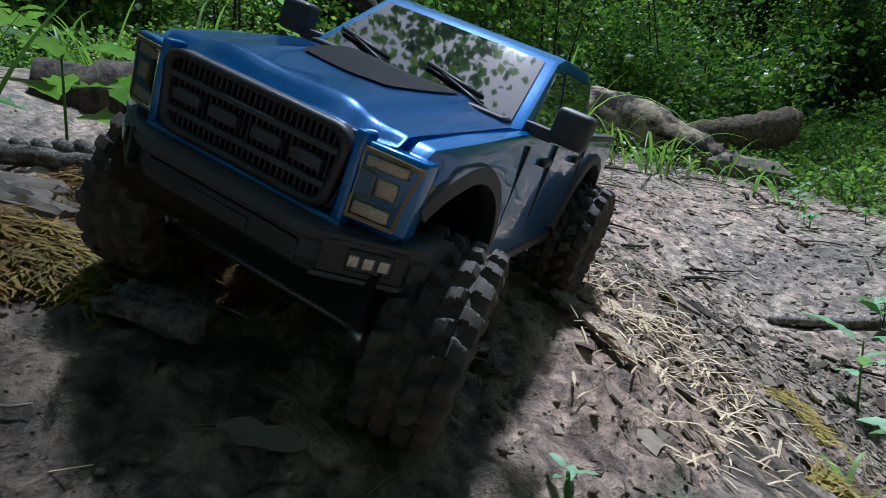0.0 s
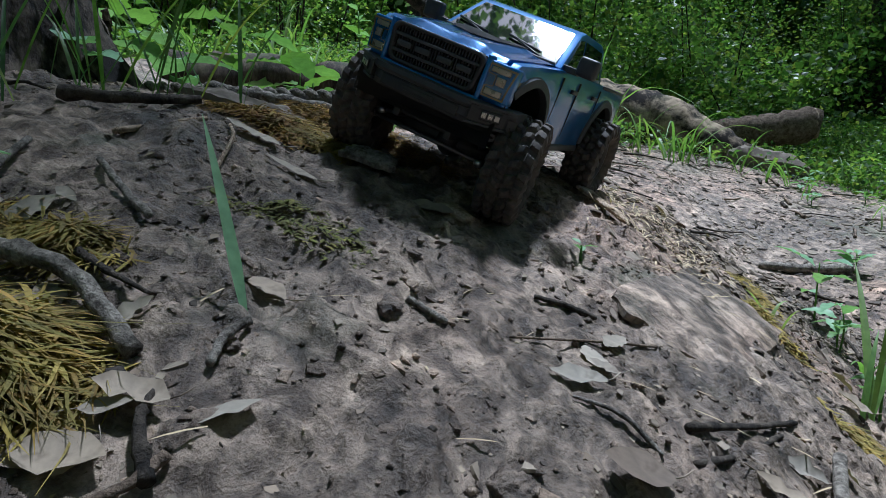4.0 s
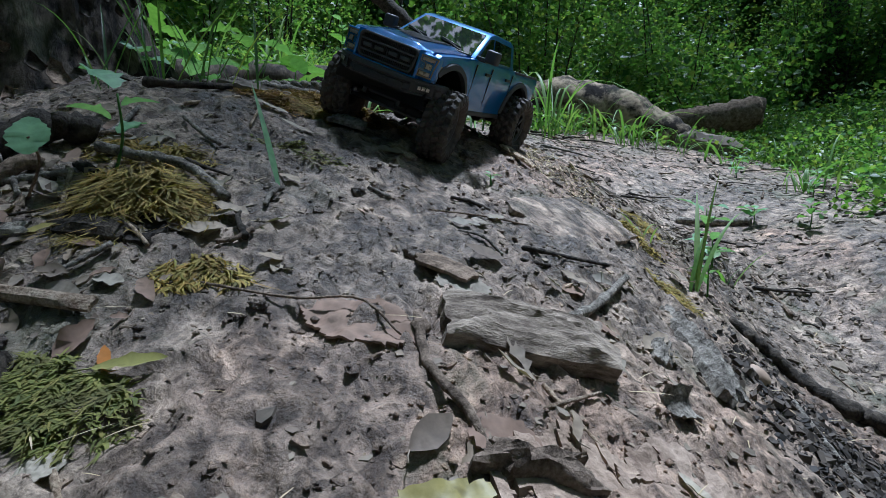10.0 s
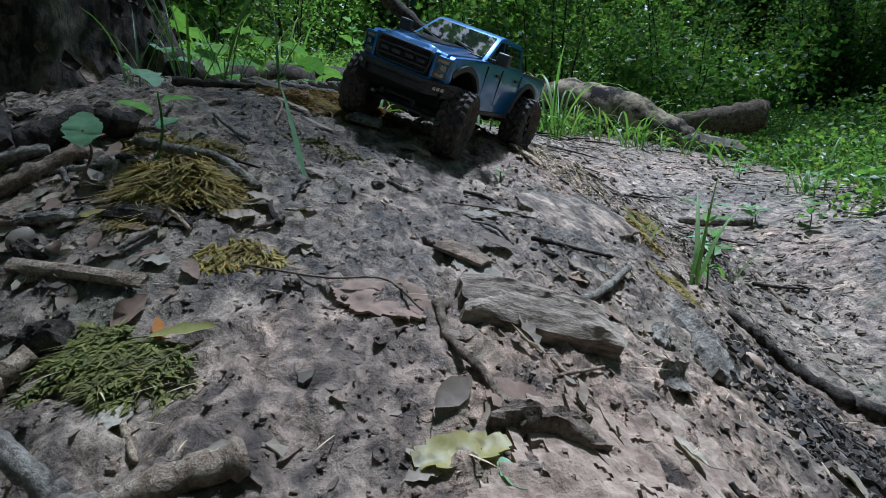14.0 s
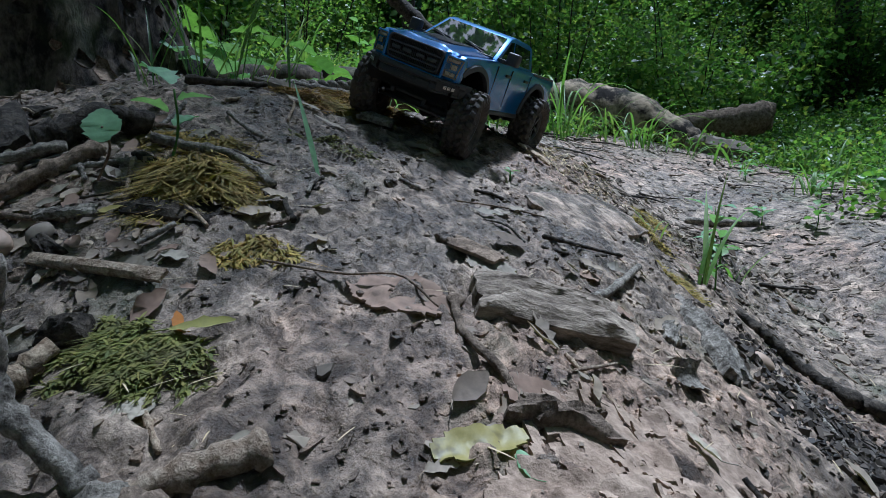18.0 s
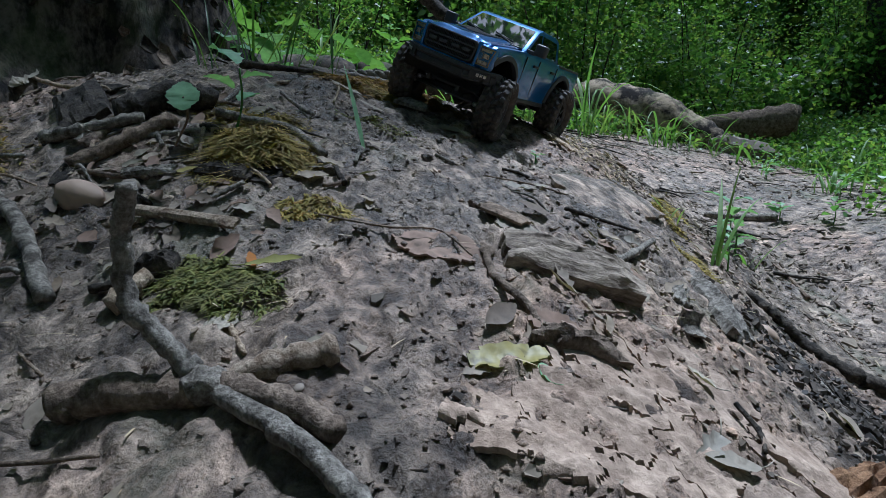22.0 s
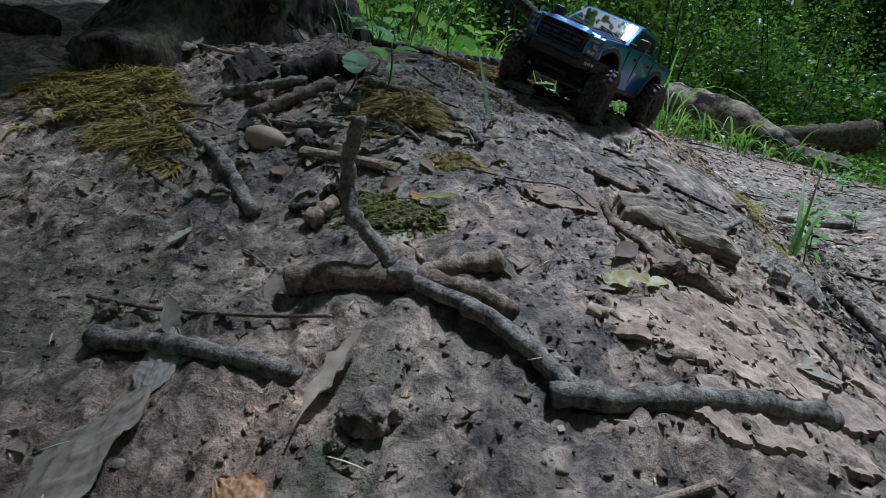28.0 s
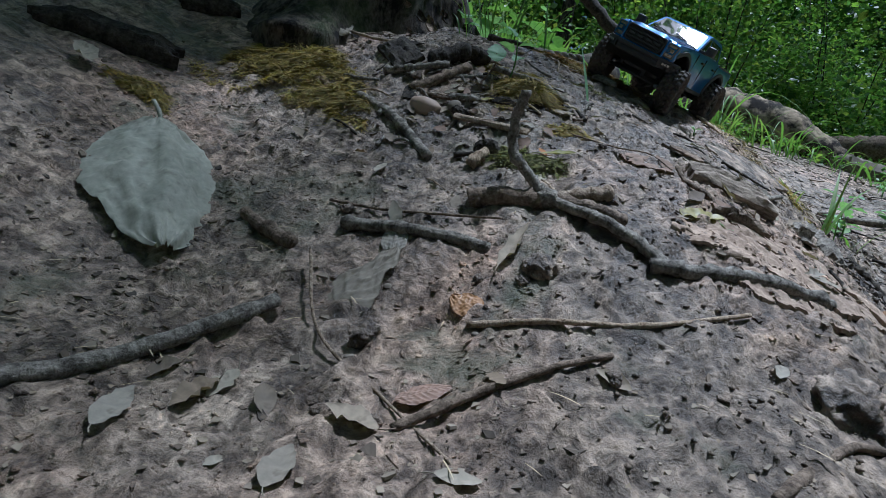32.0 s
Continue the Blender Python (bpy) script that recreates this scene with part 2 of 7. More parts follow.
WOODS = leaf_material("woodland_leaves", (0.040, 0.100, 0.026), (0.090, 0.180, 0.040), (0.150, 0.250, 0.052), (0.070, 0.150, 0.056), (0.25, 0.31, 0.07), through=0.5, rough=0.4)
BARK_TAN = bark_material("tan_flaking_bark", (0.215, 0.155, 0.115), (0.40, 0.310, 0.240), 24.0, (1, 1, 1), 0.0, 1.1)
LEAF_RED = leaf_material("reddish_dead_leaf", (0.19, 0.125, 0.092), (0.25, 0.175, 0.13), through=0.08, rough=0.8, spots=0.6)
BARK_CRUMB = leaf_material("broken_bark_bits", (0.035, 0.028, 0.022), (0.15, 0.115, 0.085), (0.24, 0.20, 0.155), (0.06, 0.048, 0.038), through=0.0, rough=0.85)
DARK_CRUMB = leaf_material("black_wet_soil_bits", (0.014, 0.011, 0.009), (0.045, 0.035, 0.027), (0.085, 0.066, 0.050), (0.022, 0.017, 0.014), through=0.0, rough=0.7)
STONE_TAN = plain_material("tan_pebble", (0.33, 0.235, 0.165), 0.7, dirt=0.3, relief=0.3)
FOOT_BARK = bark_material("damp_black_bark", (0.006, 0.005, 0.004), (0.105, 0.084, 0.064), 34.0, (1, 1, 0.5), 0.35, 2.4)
MOSS_GREEN = leaf_material("green_moss", (0.13, 0.15, 0.030), (0.21, 0.21, 0.05), (0.08, 0.10, 0.025), (0.26, 0.23, 0.06), through=0.2, rough=0.8, patch=0.6)


# ---- shaping helpers ----
def part(name, bm, material, parent=None, label="", smooth=True):
    """Links a bmesh as one mesh object, under a thing or a part if one is given."""
    data = bpy.data.meshes.new(name)
    bm.to_mesh(data)
    bm.free()
    if smooth:
        data.polygons.foreach_set("use_smooth", [True] * len(data.polygons))
    data.materials.append(material)
    ob = new(name, data)
    ob.parent = parent
    return tagged(ob, label)


def mesh_object(name, verts, faces, material, parent=None, smooth=False):
    data = bpy.data.meshes.new(name)
    data.from_pydata(verts, [], faces)
    if smooth:
        data.polygons.foreach_set("use_smooth", [True] * len(data.polygons))
    data.materials.append(material)
    ob = new(name, data)
    ob.parent = parent
    return ob


def hashed(ix, iy, seed):
    v = np.sin(ix * 127.1 + iy * 311.7 + seed * 74.7) * 43758.5453
    return v - np.floor(v)


def value_noise(x, y, seed=0):
    ix, iy = np.floor(x), np.floor(y)
    u, v = x - ix, y - iy
    u, v = u * u * (3 - 2 * u), v * v * (3 - 2 * v)
    a, b = hashed(ix, iy, seed), hashed(ix + 1, iy, seed)
    c, d = hashed(ix, iy + 1, seed), hashed(ix + 1, iy + 1, seed)
    return (a + (b - a) * u) * (1 - v) + (c + (d - c) * u) * v - 0.5


def soft_clamp(v, low, high, k=0.15):
    return low + k * np.logaddexp(0, (v - low) / k) - k * np.logaddexp(0, (v - high) / k)


# The bank: a slope that falls towards the viewer and to the right, with broad swells on an even net
SWELLS = np.array([
    [-0.031, -0.033, -0.088, -0.070, -0.030, -0.037, -0.039, -0.047],
    [-0.078, -0.062, -0.026, 0.045, 0.036, -0.018, -0.051, -0.111],
    [-0.031, -0.033, -0.005, 0.015, 0.002, -0.002, -0.025, -0.094],
    [0.019, 0.009, 0.038, -0.021, -0.010, 0.013, 0.001, -0.025],
    [0.004, -0.017, 0.011, 0.011, 0.023, 0.017, 0.007, -0.003],
    [-0.002, -0.039, -0.066, -0.071, -0.121, -0.098, -0.078, -0.067]
])
SWELL_X, SWELL_Y, SWELL_WIDE = np.linspace(-0.8, 0.6, 6), np.linspace(-0.9, 1.2, 8), 0.26


def broad_height(x, y):
    x, y = np.asarray(x, float), np.asarray(y, float)
    z = 0.08 + 0.34 * soft_clamp(y, -1.4, 0.7) - 0.27 * soft_clamp(x, -0.8, 0.9) + 0.08 * soft_clamp(y, 1.0, 30.0)
    z = z + 0.14 * np.exp(-(((x - 0.85) / 0.62) ** 2 + ((y - 2.65) / 0.72) ** 2))  # the rise on which the logs lie
    for i, sx in enumerate(SWELL_X):
        for j, sy in enumerate(SWELL_Y):
            z = z + SWELLS[i, j] * np.exp(-((x - sx) ** 2 + (y - sy) ** 2) / (2 * SWELL_WIDE**2))
    return z


def height(x, y):
    """The height of the ground, with lumps, clods and crumbs."""
    x, y = np.asarray(x, float), np.asarray(y, float)
    near = np.exp(-np.maximum(0, np.hypot(x + 0.05, y + 0.1) - 1.2))
    z = broad_height(x, y)
    u, v, amp = x * 4.3 + 3, y * 4.3, 0.014
    for k in range(6):
        z = z + amp * value_noise(u, v, k + 1) * near
        u, v = 1.55 * (0.8 * u - 0.6 * v) + 5.1, 1.55 * (0.6 * u + 0.8 * v) + 1.7
        amp *= 0.85 if k < 2 else 0.72
    # torn clods: lumps with steep edges, in patches
    wx, wy = x + 0.02 * value_noise(x * 23, y * 23, 21), y + 0.02 * value_noise(x * 23 + 9, y * 23, 22)
    lump = value_noise(0.8 * wx * 47 - 0.6 * wy * 47, 0.6 * wx * 47 + 0.8 * wy * 47, 23)
    patch = np.clip(value_noise(x * 6.1, y * 6.1, 24) + 0.35, 0, 0.7)
    z = z + 0.012 * patch * np.tanh(np.maximum(0, lump - 0.05) * 9) * near
    ridge = 1 - 2 * np.abs(value_noise(0.6 * wx * 29 + 0.8 * wy * 29, -0.8 * wx * 29 + 0.6 * wy * 29, 25))
    z = z - 0.009 * np.maximum(0, ridge - 0.62) * near
    small = value_noise(0.28 * wx * 101 - 0.96 * wy * 101, 0.96 * wx * 101 + 0.28 * wy * 101, 27)
    z = z + 0.0080 * np.clip(value_noise(x * 9.3, y * 9.3, 28) + 0.3, 0.1, 0.7) * np.tanh(np.maximum(0, small - 0.02) * 10) * near
    z = z + 0.0042 * value_noise(wx * 150, wy * 150, 26) * near
    return z


def ground_z(x, y):
    return float(height(np.array([x]), np.array([y]))[0])


def ground_way(x, y, e=0.02):
    """The ground's normal, taken broadly."""
    dx = (ground_z(x + e, y) - ground_z(x - e, y)) / (2 * e)
    dy = (ground_z(x, y + e) - ground_z(x, y - e)) / (2 * e)
    return Vector((-dx, -dy, 1)).normalized()


def on_ground(x, y, turn=0.0, lift=0.0, tilt=(0, 0)):
    """A pose on the ground, its z along the ground's normal, turned about it in degrees."""
    up = ground_way(x, y)
    q = Vector((0, 0, 1)).rotation_difference(up).to_matrix().to_4x4()
    return Matrix.Translation((x, y, ground_z(x, y) + lift)) @ q @ pose(0, 0, 0, tilt[0], tilt[1], turn)


def ground_ways(x, y, e=0.010):
    """The ground's normals at many places."""
    n = np.stack([(height(x - e, y) - height(x + e, y)) / (2 * e), (height(x, y - e) - height(x, y + e)) / (2 * e), np.ones_like(x)], -1)
    return n / np.linalg.norm(n, axis=1)[:, None]


def spaced(low, high, step, far, grow=1.16):
    """Even steps from low to high, and growing ones out to far on both sides."""
    mid = list(np.arange(low, high + step / 2, step))
    out, d, s = [], 0.0, step
    while d < far:
        s *= grow
        d += s
        out.append(d)
    return np.array([low - d for d in reversed(out)] + mid + [high + d for d in out])


def build_ground():
    xs, ys = spaced(-0.80, 0.60, 0.0034, 70.0), spaced(-0.95, 0.75, 0.0034, 70.0)
    gx, gy = np.meshgrid(xs, ys, indexing="ij")
    gz = height(gx, gy)
    verts = np.stack([gx, gy, gz], -1).reshape(-1, 3)
    nx, ny = len(xs), len(ys)
    i = np.arange(nx * ny).reshape(nx, ny)
    quads = np.stack([i[:-1, :-1], i[1:, :-1], i[1:, 1:], i[:-1, 1:]], -1).reshape(-1, 4)
    data = bpy.data.meshes.new("ground")
    data.vertices.add(len(verts))
    data.vertices.foreach_set("co", verts.ravel())
    data.loops.add(quads.size)
    data.loops.foreach_set("vertex_index", quads.ravel().astype(np.int32))
    data.polygons.add(len(quads))
    data.polygons.foreach_set("loop_start", np.arange(0, quads.size, 4, dtype=np.int32))
    data.update(calc_edges=True)
    data.polygons.foreach_set("use_smooth", [True] * len(quads))
    data.materials.append(MUD)
    return tagged(new("ground", data), "sloping bank of damp grey-brown clay soil", "ground", kind="structure")


build_ground()


def tube(points, radii, sides=9, rough=0.12, seed=0, closed=True, twist=0.0):
    """A bmesh of a crooked round bar along points, with an uneven surface."""
    off = Vector((seed * 3.7 % 90, seed * 1.3 % 70, 0))
    bm = bmesh.new()
    pts = [Vector(p) for p in points]
    rings = []
    ref = Vector((0.13, 0.21, 0.97))
    for k, p in enumerate(pts):
        way = (pts[min(k + 1, len(pts) - 1)] - pts[max(k - 1, 0)]).normalized()
        a = way.cross(ref)
        a = a.normalized() if a.length > 1e-3 else way.orthogonal().normalized()
        b = way.cross(a)
        ring = []
        for s in range(sides):
            t = 2 * math.pi * s / sides + twist * k
            d = a * math.cos(t) + b * math.sin(t)
            r = radii[k] * (1 + rough * 1.6 * noise.noise((p + d * radii[k]) / (radii[k] * 1.7) + off) + rough * 0.8 * noise.noise((p + d * radii[k]) / (radii[k] * 0.6) + off))
            ring.append(bm.verts.new(p + (a * math.cos(t) + b * math.sin(t)) * r))
        rings.append(ring)
    for r0, r1 in zip(rings, rings[1:]):
        for s in range(sides):
            bm.faces.new((r0[s], r0[(s + 1) % sides], r1[(s + 1) % sides], r1[s]))
    if closed:
        bm.faces.new(list(reversed(rings[0])))
        bm.faces.new(rings[-1])
    bmesh.ops.recalc_face_normals(bm, faces=bm.faces)
    return bm


def wander(start, end, n, bend, seed):
    """Points from start to end with some bends between."""
    rng = random.Random(seed)
    a, b = Vector(start), Vector(end)
    side = (b - a).cross(Vector((0, 0, 1)))
    side = side.normalized() if side.length > 1e-6 else Vector((1, 0, 0))
    f1, f2 = rng.uniform(0.6, 1.3), rng.uniform(2, 3.4)
    p1, p2 = rng.uniform(0, 6), rng.uniform(0, 6)
    out = []
    for i in range(n):
        t = i / (n - 1)
        w = bend * (math.sin(f1 * math.pi * t + p1) - math.sin(p1) * (1 - t) - math.sin(f1 * math.pi + p1) * t + 0.35 * math.sin(f2 * math.pi * t + p2) * math.sin(math.pi * t))
        out.append(a.lerp(b, t) + side * w + Vector((0, 0, abs(w) * 0.3)))
    return out


def leaf_mesh(bm, m, length, width, fold=0.25, curl=0.2, lobes=0, rows=6, droop=0.0, seed=0, tooth=0.0):
    """Adds one leaf to bm: a blade with a midrib, folded and curled, its outline lobed or toothed if asked."""
    rng = random.Random(seed)
    left, mid, right = [], [], []
    for i in range(rows + 1):
        t = i / rows
        w = width / 2 * math.sin(math.pi * min(1, t * 0.96 + 0.02)) ** 0.75 * (1 - 0.25 * t)
        if lobes:
            w *= 0.62 + 0.48 * abs(math.sin(lobes * math.pi * t))
        if tooth:
            w *= 1 + tooth * (1 if i % 2 else -1)
        w = max(w, width * 0.01)
        z = curl * length * (t * t - t * 0.3) - droop * length * t * t
        e = fold * w
        jl, jr = rng.uniform(0.85, 1.15), rng.uniform(0.85, 1.15)
        mid.append(bm.verts.new(m @ Vector((0, t * length, z))))
        left.append(bm.verts.new(m @ Vector((-w * jl, t * length * rng.uniform(0.97, 1.03), z + e * rng.uniform(0.3, 1.5)))))
        right.append(bm.verts.new(m @ Vector((w * jr, t * length * rng.uniform(0.97, 1.03), z + e * rng.uniform(0.3, 1.5)))))
    for i in range(rows):
        bm.faces.new((left[i], mid[i], mid[i + 1], left[i + 1]))
        bm.faces.new((mid[i], right[i], right[i + 1], mid[i + 1]))


def scatter_leaves(name, places, sizes, material, seed, rows=2, thin=1.0, up=0.5, parent=None, label="", category="", kind="", normals=None):
    """Many small leaves in one mesh, as plain quads folded along the rib. places: n x 3; up: how far they lie flat (1) or any way (0)."""
    rng = np.random.default_rng(seed)
    n = len(places)
    places = np.asarray(places, float)
    sizes = np.asarray(sizes, float)[:, None]
    a = rng.normal(size=(n, 3))
    a[:, 2] *= 1 - 0.75 * up
    a /= np.linalg.norm(a, axis=1)[:, None]
    r = rng.normal(size=(n, 3)) * (1 - up)
    if normals is None:
        r[:, 2] += up + 0.05
    else:
        r = r + normals * up * 1.5
        a -= normals * (np.sum(a * normals, 1)[:, None]) * 0.9
        a /= np.linalg.norm(a, axis=1)[:, None]
    b = np.cross(a, r)
    b /= np.linalg.norm(b, axis=1)[:, None] + 1e-9
    c = np.cross(b, a)
    w = sizes * thin * rng.uniform(0.3, 0.5, (n, 1))
    fold = sizes * rng.uniform(0.02, 0.18, (n, 1))
    tip, base = places + a * sizes * 0.5, places - a * sizes * 0.5
    m0 = places - a * sizes * 0.06
    left, right = m0 - b * w + c * fold, m0 + b * w + c * fold
    verts = np.stack([base, left, tip, right], 1).reshape(-1, 3)
    k = np.arange(n)[:, None] * 4
    faces = np.concatenate([k + [0, 2, 1], k + [0, 3, 2]], 1).reshape(-1, 3)
    data = bpy.data.meshes.new(name)
    data.vertices.add(len(verts))
    data.vertices.foreach_set("co", verts.ravel())
    data.loops.add(faces.size)
    data.loops.foreach_set("vertex_index", faces.ravel().astype(np.int32))
    data.polygons.add(len(faces))
    data.polygons.foreach_set("loop_start", np.arange(0, faces.size, 3, dtype=np.int32))
    data.update(calc_edges=True)
    data.materials.append(material)
    ob = new(name, data)
    ob.parent = parent
    return tagged(ob, label, category, kind=kind)


# ---- the woods behind ----
def tree(x, y, z, radius, tall, lean, crown_from, crown_wide, leaves, seed, label):
    rng = random.Random(seed)
    thing = tagged(new("tree"), label, "tree")
    thing.location = (x, y, z)
    n = 9
    spine = [Vector((lean[0] * (i / n) * tall + 0.03 * rng.uniform(-1, 1) * i / n * tall * 0.3, lean[1] * (i / n) * tall, -0.1 + i / n * tall)) for i in range(n + 1)]
    radii = [radius * (1.35 if i == 0 else 1.0) * (1 - 0.75 * i / n) for i in range(n + 1)]
    part("trunk", tube(spine, radii, 14, 0.08, seed), TREE_BARK, thing)
    rg = np.random.default_rng(seed)
    tops = []
    for k in range(7):
        t = rng.uniform(crown_from, 0.95)
        base = spine[int(t * n)]
        a = rng.uniform(0, 2 * math.pi)
        end = base + Vector((math.cos(a), math.sin(a), rng.uniform(0.1, 0.5))) * crown_wide * rng.uniform(0.5, 1.0)
        part("limb", tube(wander(base, end, 5, 0.1 * crown_wide, seed + k), [radius * 0.3 * (1 - 0.16 * i) for i in range(5)], 6, 0.1, k), TREE_BARK, thing)
        tops += [base.lerp(end, 0.55), end]
    tops = np.array(tops)
    c = tops[rg.integers(0, len(tops), leaves)] + rg.normal(size=(leaves, 3)) * crown_wide * [0.27, 0.27, 0.16]
    scatter_leaves("crown", c, rg.uniform(0.06, 0.15, leaves), WOODS, seed, up=0.45, parent=thing)
    return thing


TREES = [  # x, y, ground height, radius, height
    (3.35, 5.2, 0.62, 0.115, 9.0), (4.6, 6.4, 0.7, 0.06, 8.0), (2.3, 8.6, 0.9, 0.09, 10.0), (-0.9, 7.5, 0.8, 0.10, 10.0), (-3.4, 5.0, 0.7, 0.13, 9.0),
    (0.4, 11.0, 1.0, 0.14, 11.0), (5.8, 9.5, 0.9, 0.13, 11.0), (-2.2, 10.5, 1.0, 0.12, 11.0), (7.5, 5.0, 0.5, 0.12, 9.0), (-6.0, 8.0, 0.9, 0.15, 10.0),
]
for i, (x, y, z, r, tall) in enumerate(TREES):
    tree(x, y, z, r, tall, (0.01 * (i % 3 - 1), 0.0), 0.45, 1.9, 2600, 20 + i, "straight dark-barked forest tree with a leafy green crown")

# unseen trees added behind and beside the viewer; they close the canopy and cut skylight
for i, (x, y, r, tall) in enumerate([(-3.2, -3.4, 0.16, 7.5), (2.6, -4.6, 0.15, 8.0), (4.9, -0.6, 0.14, 8.0), (-5.0, 0.8, 0.17, 8.5), (-0.4, -7.0, 0.18, 9.0)]):
    tree(x, y, float(broad_height(x, y)), r, tall, (-0.02 * x / 3, -0.02 * y / 3), 0.5, 2.4, 8000, 60 + i, "unseen tall forest tree with a spreading leafy crown, added to close the canopy")


def bush(x, y, z, wide, tall, leaves, size, seed, material=None, label="dense green woodland shrub with small leaves", up=0.55):
    rg = np.random.default_rng(seed)
    rng = random.Random(seed)
    thing = tagged(new("shrub"), label, "shrub", "undergrowth of the woods")
    thing.location = (x, y, z)
    clumps = []
    for k in range(9):
        a, rr = rng.uniform(0, 2 * math.pi), wide * math.sqrt(rng.random()) * 0.9
        top = Vector((math.cos(a) * rr, math.sin(a) * rr, tall * rng.uniform(0.45, 1.0)))
        foot = Vector((math.cos(a) * rr * 0.25, math.sin(a) * rr * 0.25, -0.05))
        part("stem", tube(wander(foot, top, 5, 0.05, seed + k), [0.009, 0.007, 0.006, 0.004, 0.002], 5, 0.1, k), BARK_DARK, thing)
        clumps += [foot.lerp(top, 0.45), foot.lerp(top, 0.75), top]
    c = np.array(clumps)[rg.integers(0, len(clumps), leaves)] + rg.normal(size=(leaves, 3)) * [wide * 0.19, wide * 0.19, tall * 0.09]
    c[:, 2] = np.maximum(c[:, 2], 0.0)
    scatter_leaves("foliage", c, rg.uniform(0.5, 1.2, leaves) * size, material or WOODS, seed, up=up, parent=thing)
    return thing


rng = random.Random(5)
for k in range(54):
    y = rng.uniform(3.5, 6.4)
    x = rng.uniform(-0.95, 1.0) * (y + 0.8)
    bush(x, y, float(broad_height(x, y)), rng.uniform(0.5, 0.9), rng.uniform(0.8, 1.5) * (0.7 + y * 0.12) * (0.28 if y < 5.3 and abs(x - 0.598 * (y + 0.4)) < 0.75 else 1.0), 4200, (0.030, 0.042, 0.058)[k % 3], 200 + k)
for k in range(26):
    y = rng.uniform(7.0, 11.0)
    x = (-1 + 2 * (k + 0.5) / 26) * (y + 1.5)
    bush(x, y, float(broad_height(x, y)), 1.5, rng.uniform(3.2, 4.8), 4600, 0.15, 300 + k, label="tall far thicket of green leaves")
# thickets added round the viewer, mostly out of view, to block low skylight
for k in range(20):
    a = radians(150 + 240 * k / 19)
    r = 5.2 + 1.4 * (k % 3)
    x, y = r * math.cos(a), r * math.sin(a)
    bush(x, y, float(broad_height(x, y)) - 0.1, 1.5, 3.4 + 0.5 * (k % 4), 2200, 0.15, 400 + k, label="tall thicket of green leaves added round the viewer to block low sky")


# ---- the truck: a radio-controlled pickup of about one tenth, standing on the bank ----
PAINT = paint_material()
BLACK = plain_material("black_plastic", (0.018, 0.019, 0.021), 0.45, dirt=0.25, dirt_colour=(0.10, 0.085, 0.07))
TRIM = plain_material("dark_grey_plastic", (0.035, 0.038, 0.043), 0.5, dirt=0.3, dirt_colour=(0.11, 0.095, 0.08))
RUBBER = plain_material("muddy_tyre_rubber", (0.022, 0.021, 0.020), 0.8, dirt=0.85, dirt_colour=(0.125, 0.10, 0.078), relief=0.5)
STEEL = plain_material("bright_steel", (0.55, 0.55, 0.56), 0.3, 1.0, dirt=0.3)
GUNMETAL = plain_material("grey_metal", (0.11, 0.11, 0.115), 0.4, 0.8, dirt=0.35)
GLASS = glass_material("dark_tinted_glass", (0.012, 0.014, 0.016))
AMBER = plain_material("yellowed_lamp_rim", (0.22, 0.17, 0.055), 0.4, coat=0.5, dirt=0.4)
LAMP = plain_material("pale_lamp_element", (0.50, 0.47, 0.41), 0.22, 0.6, coat=0.6, dirt=0.35)


def clear_material():
    n = Nodes("clear_plastic_cover")
    n.set(Base_Color=(0.9, 0.88, 0.78), Roughness=0.05, IOR=1.2, Transmission_Weight=1.0)
    return n.mat


CLEAR = clear_material()
MATT = plain_material("matt_black_plastic", (0.014, 0.014, 0.015), 0.85, dirt=0.2, dirt_colour=(0.08, 0.07, 0.06))

AXLE, TRACK, WHEEL = 0.150, 0.098, 0.0575
truck = tagged(new("toy_truck"), "metallic blue radio-controlled pickup truck with big muddy tyres", "toy truck")
TRUCK_SIZE = 0.90
# the shell leans to its left and lifts its nose; the wheels follow the bank below it
TRUCK_AT = pose(-0.063, 0.418, 0.274, -23.0, 2.5, -114.5) @ Matrix.Scale(TRUCK_SIZE, 4)
truck.matrix_world = TRUCK_AT


def sharp(ob, degrees=32):
    ob.data.set_sharp_from_angle(angle=radians(degrees))
    return ob


def box(x0, x1, y0, y1, z0, z1, bevel=0.0015, taper=None, bm=None, segments=2):
    """A bevelled box; taper(x, y, z) moves its corners."""
    own = bmesh.new()
    m = Matrix.Translation(((x0 + x1) / 2, (y0 + y1) / 2, (z0 + z1) / 2)) @ Matrix.Diagonal((x1 - x0, y1 - y0, z1 - z0, 1))
    bmesh.ops.create_cube(own, size=1, matrix=m)
    if taper:
        for v in own.verts:
            v.co = Vector(taper(*v.co))
    if bevel:
        bmesh.ops.bevel(own, geom=list(own.edges), offset=bevel, segments=segments, affect="EDGES", profile=0.6)
    if bm is None:
        return own
    joined(bm, own)
    return bm


def joined(bm, other):
    data = bpy.data.meshes.new("join")
    other.to_mesh(data)
    other.free()
    bm.from_mesh(data)
    bpy.data.meshes.remove(data)
    return bm


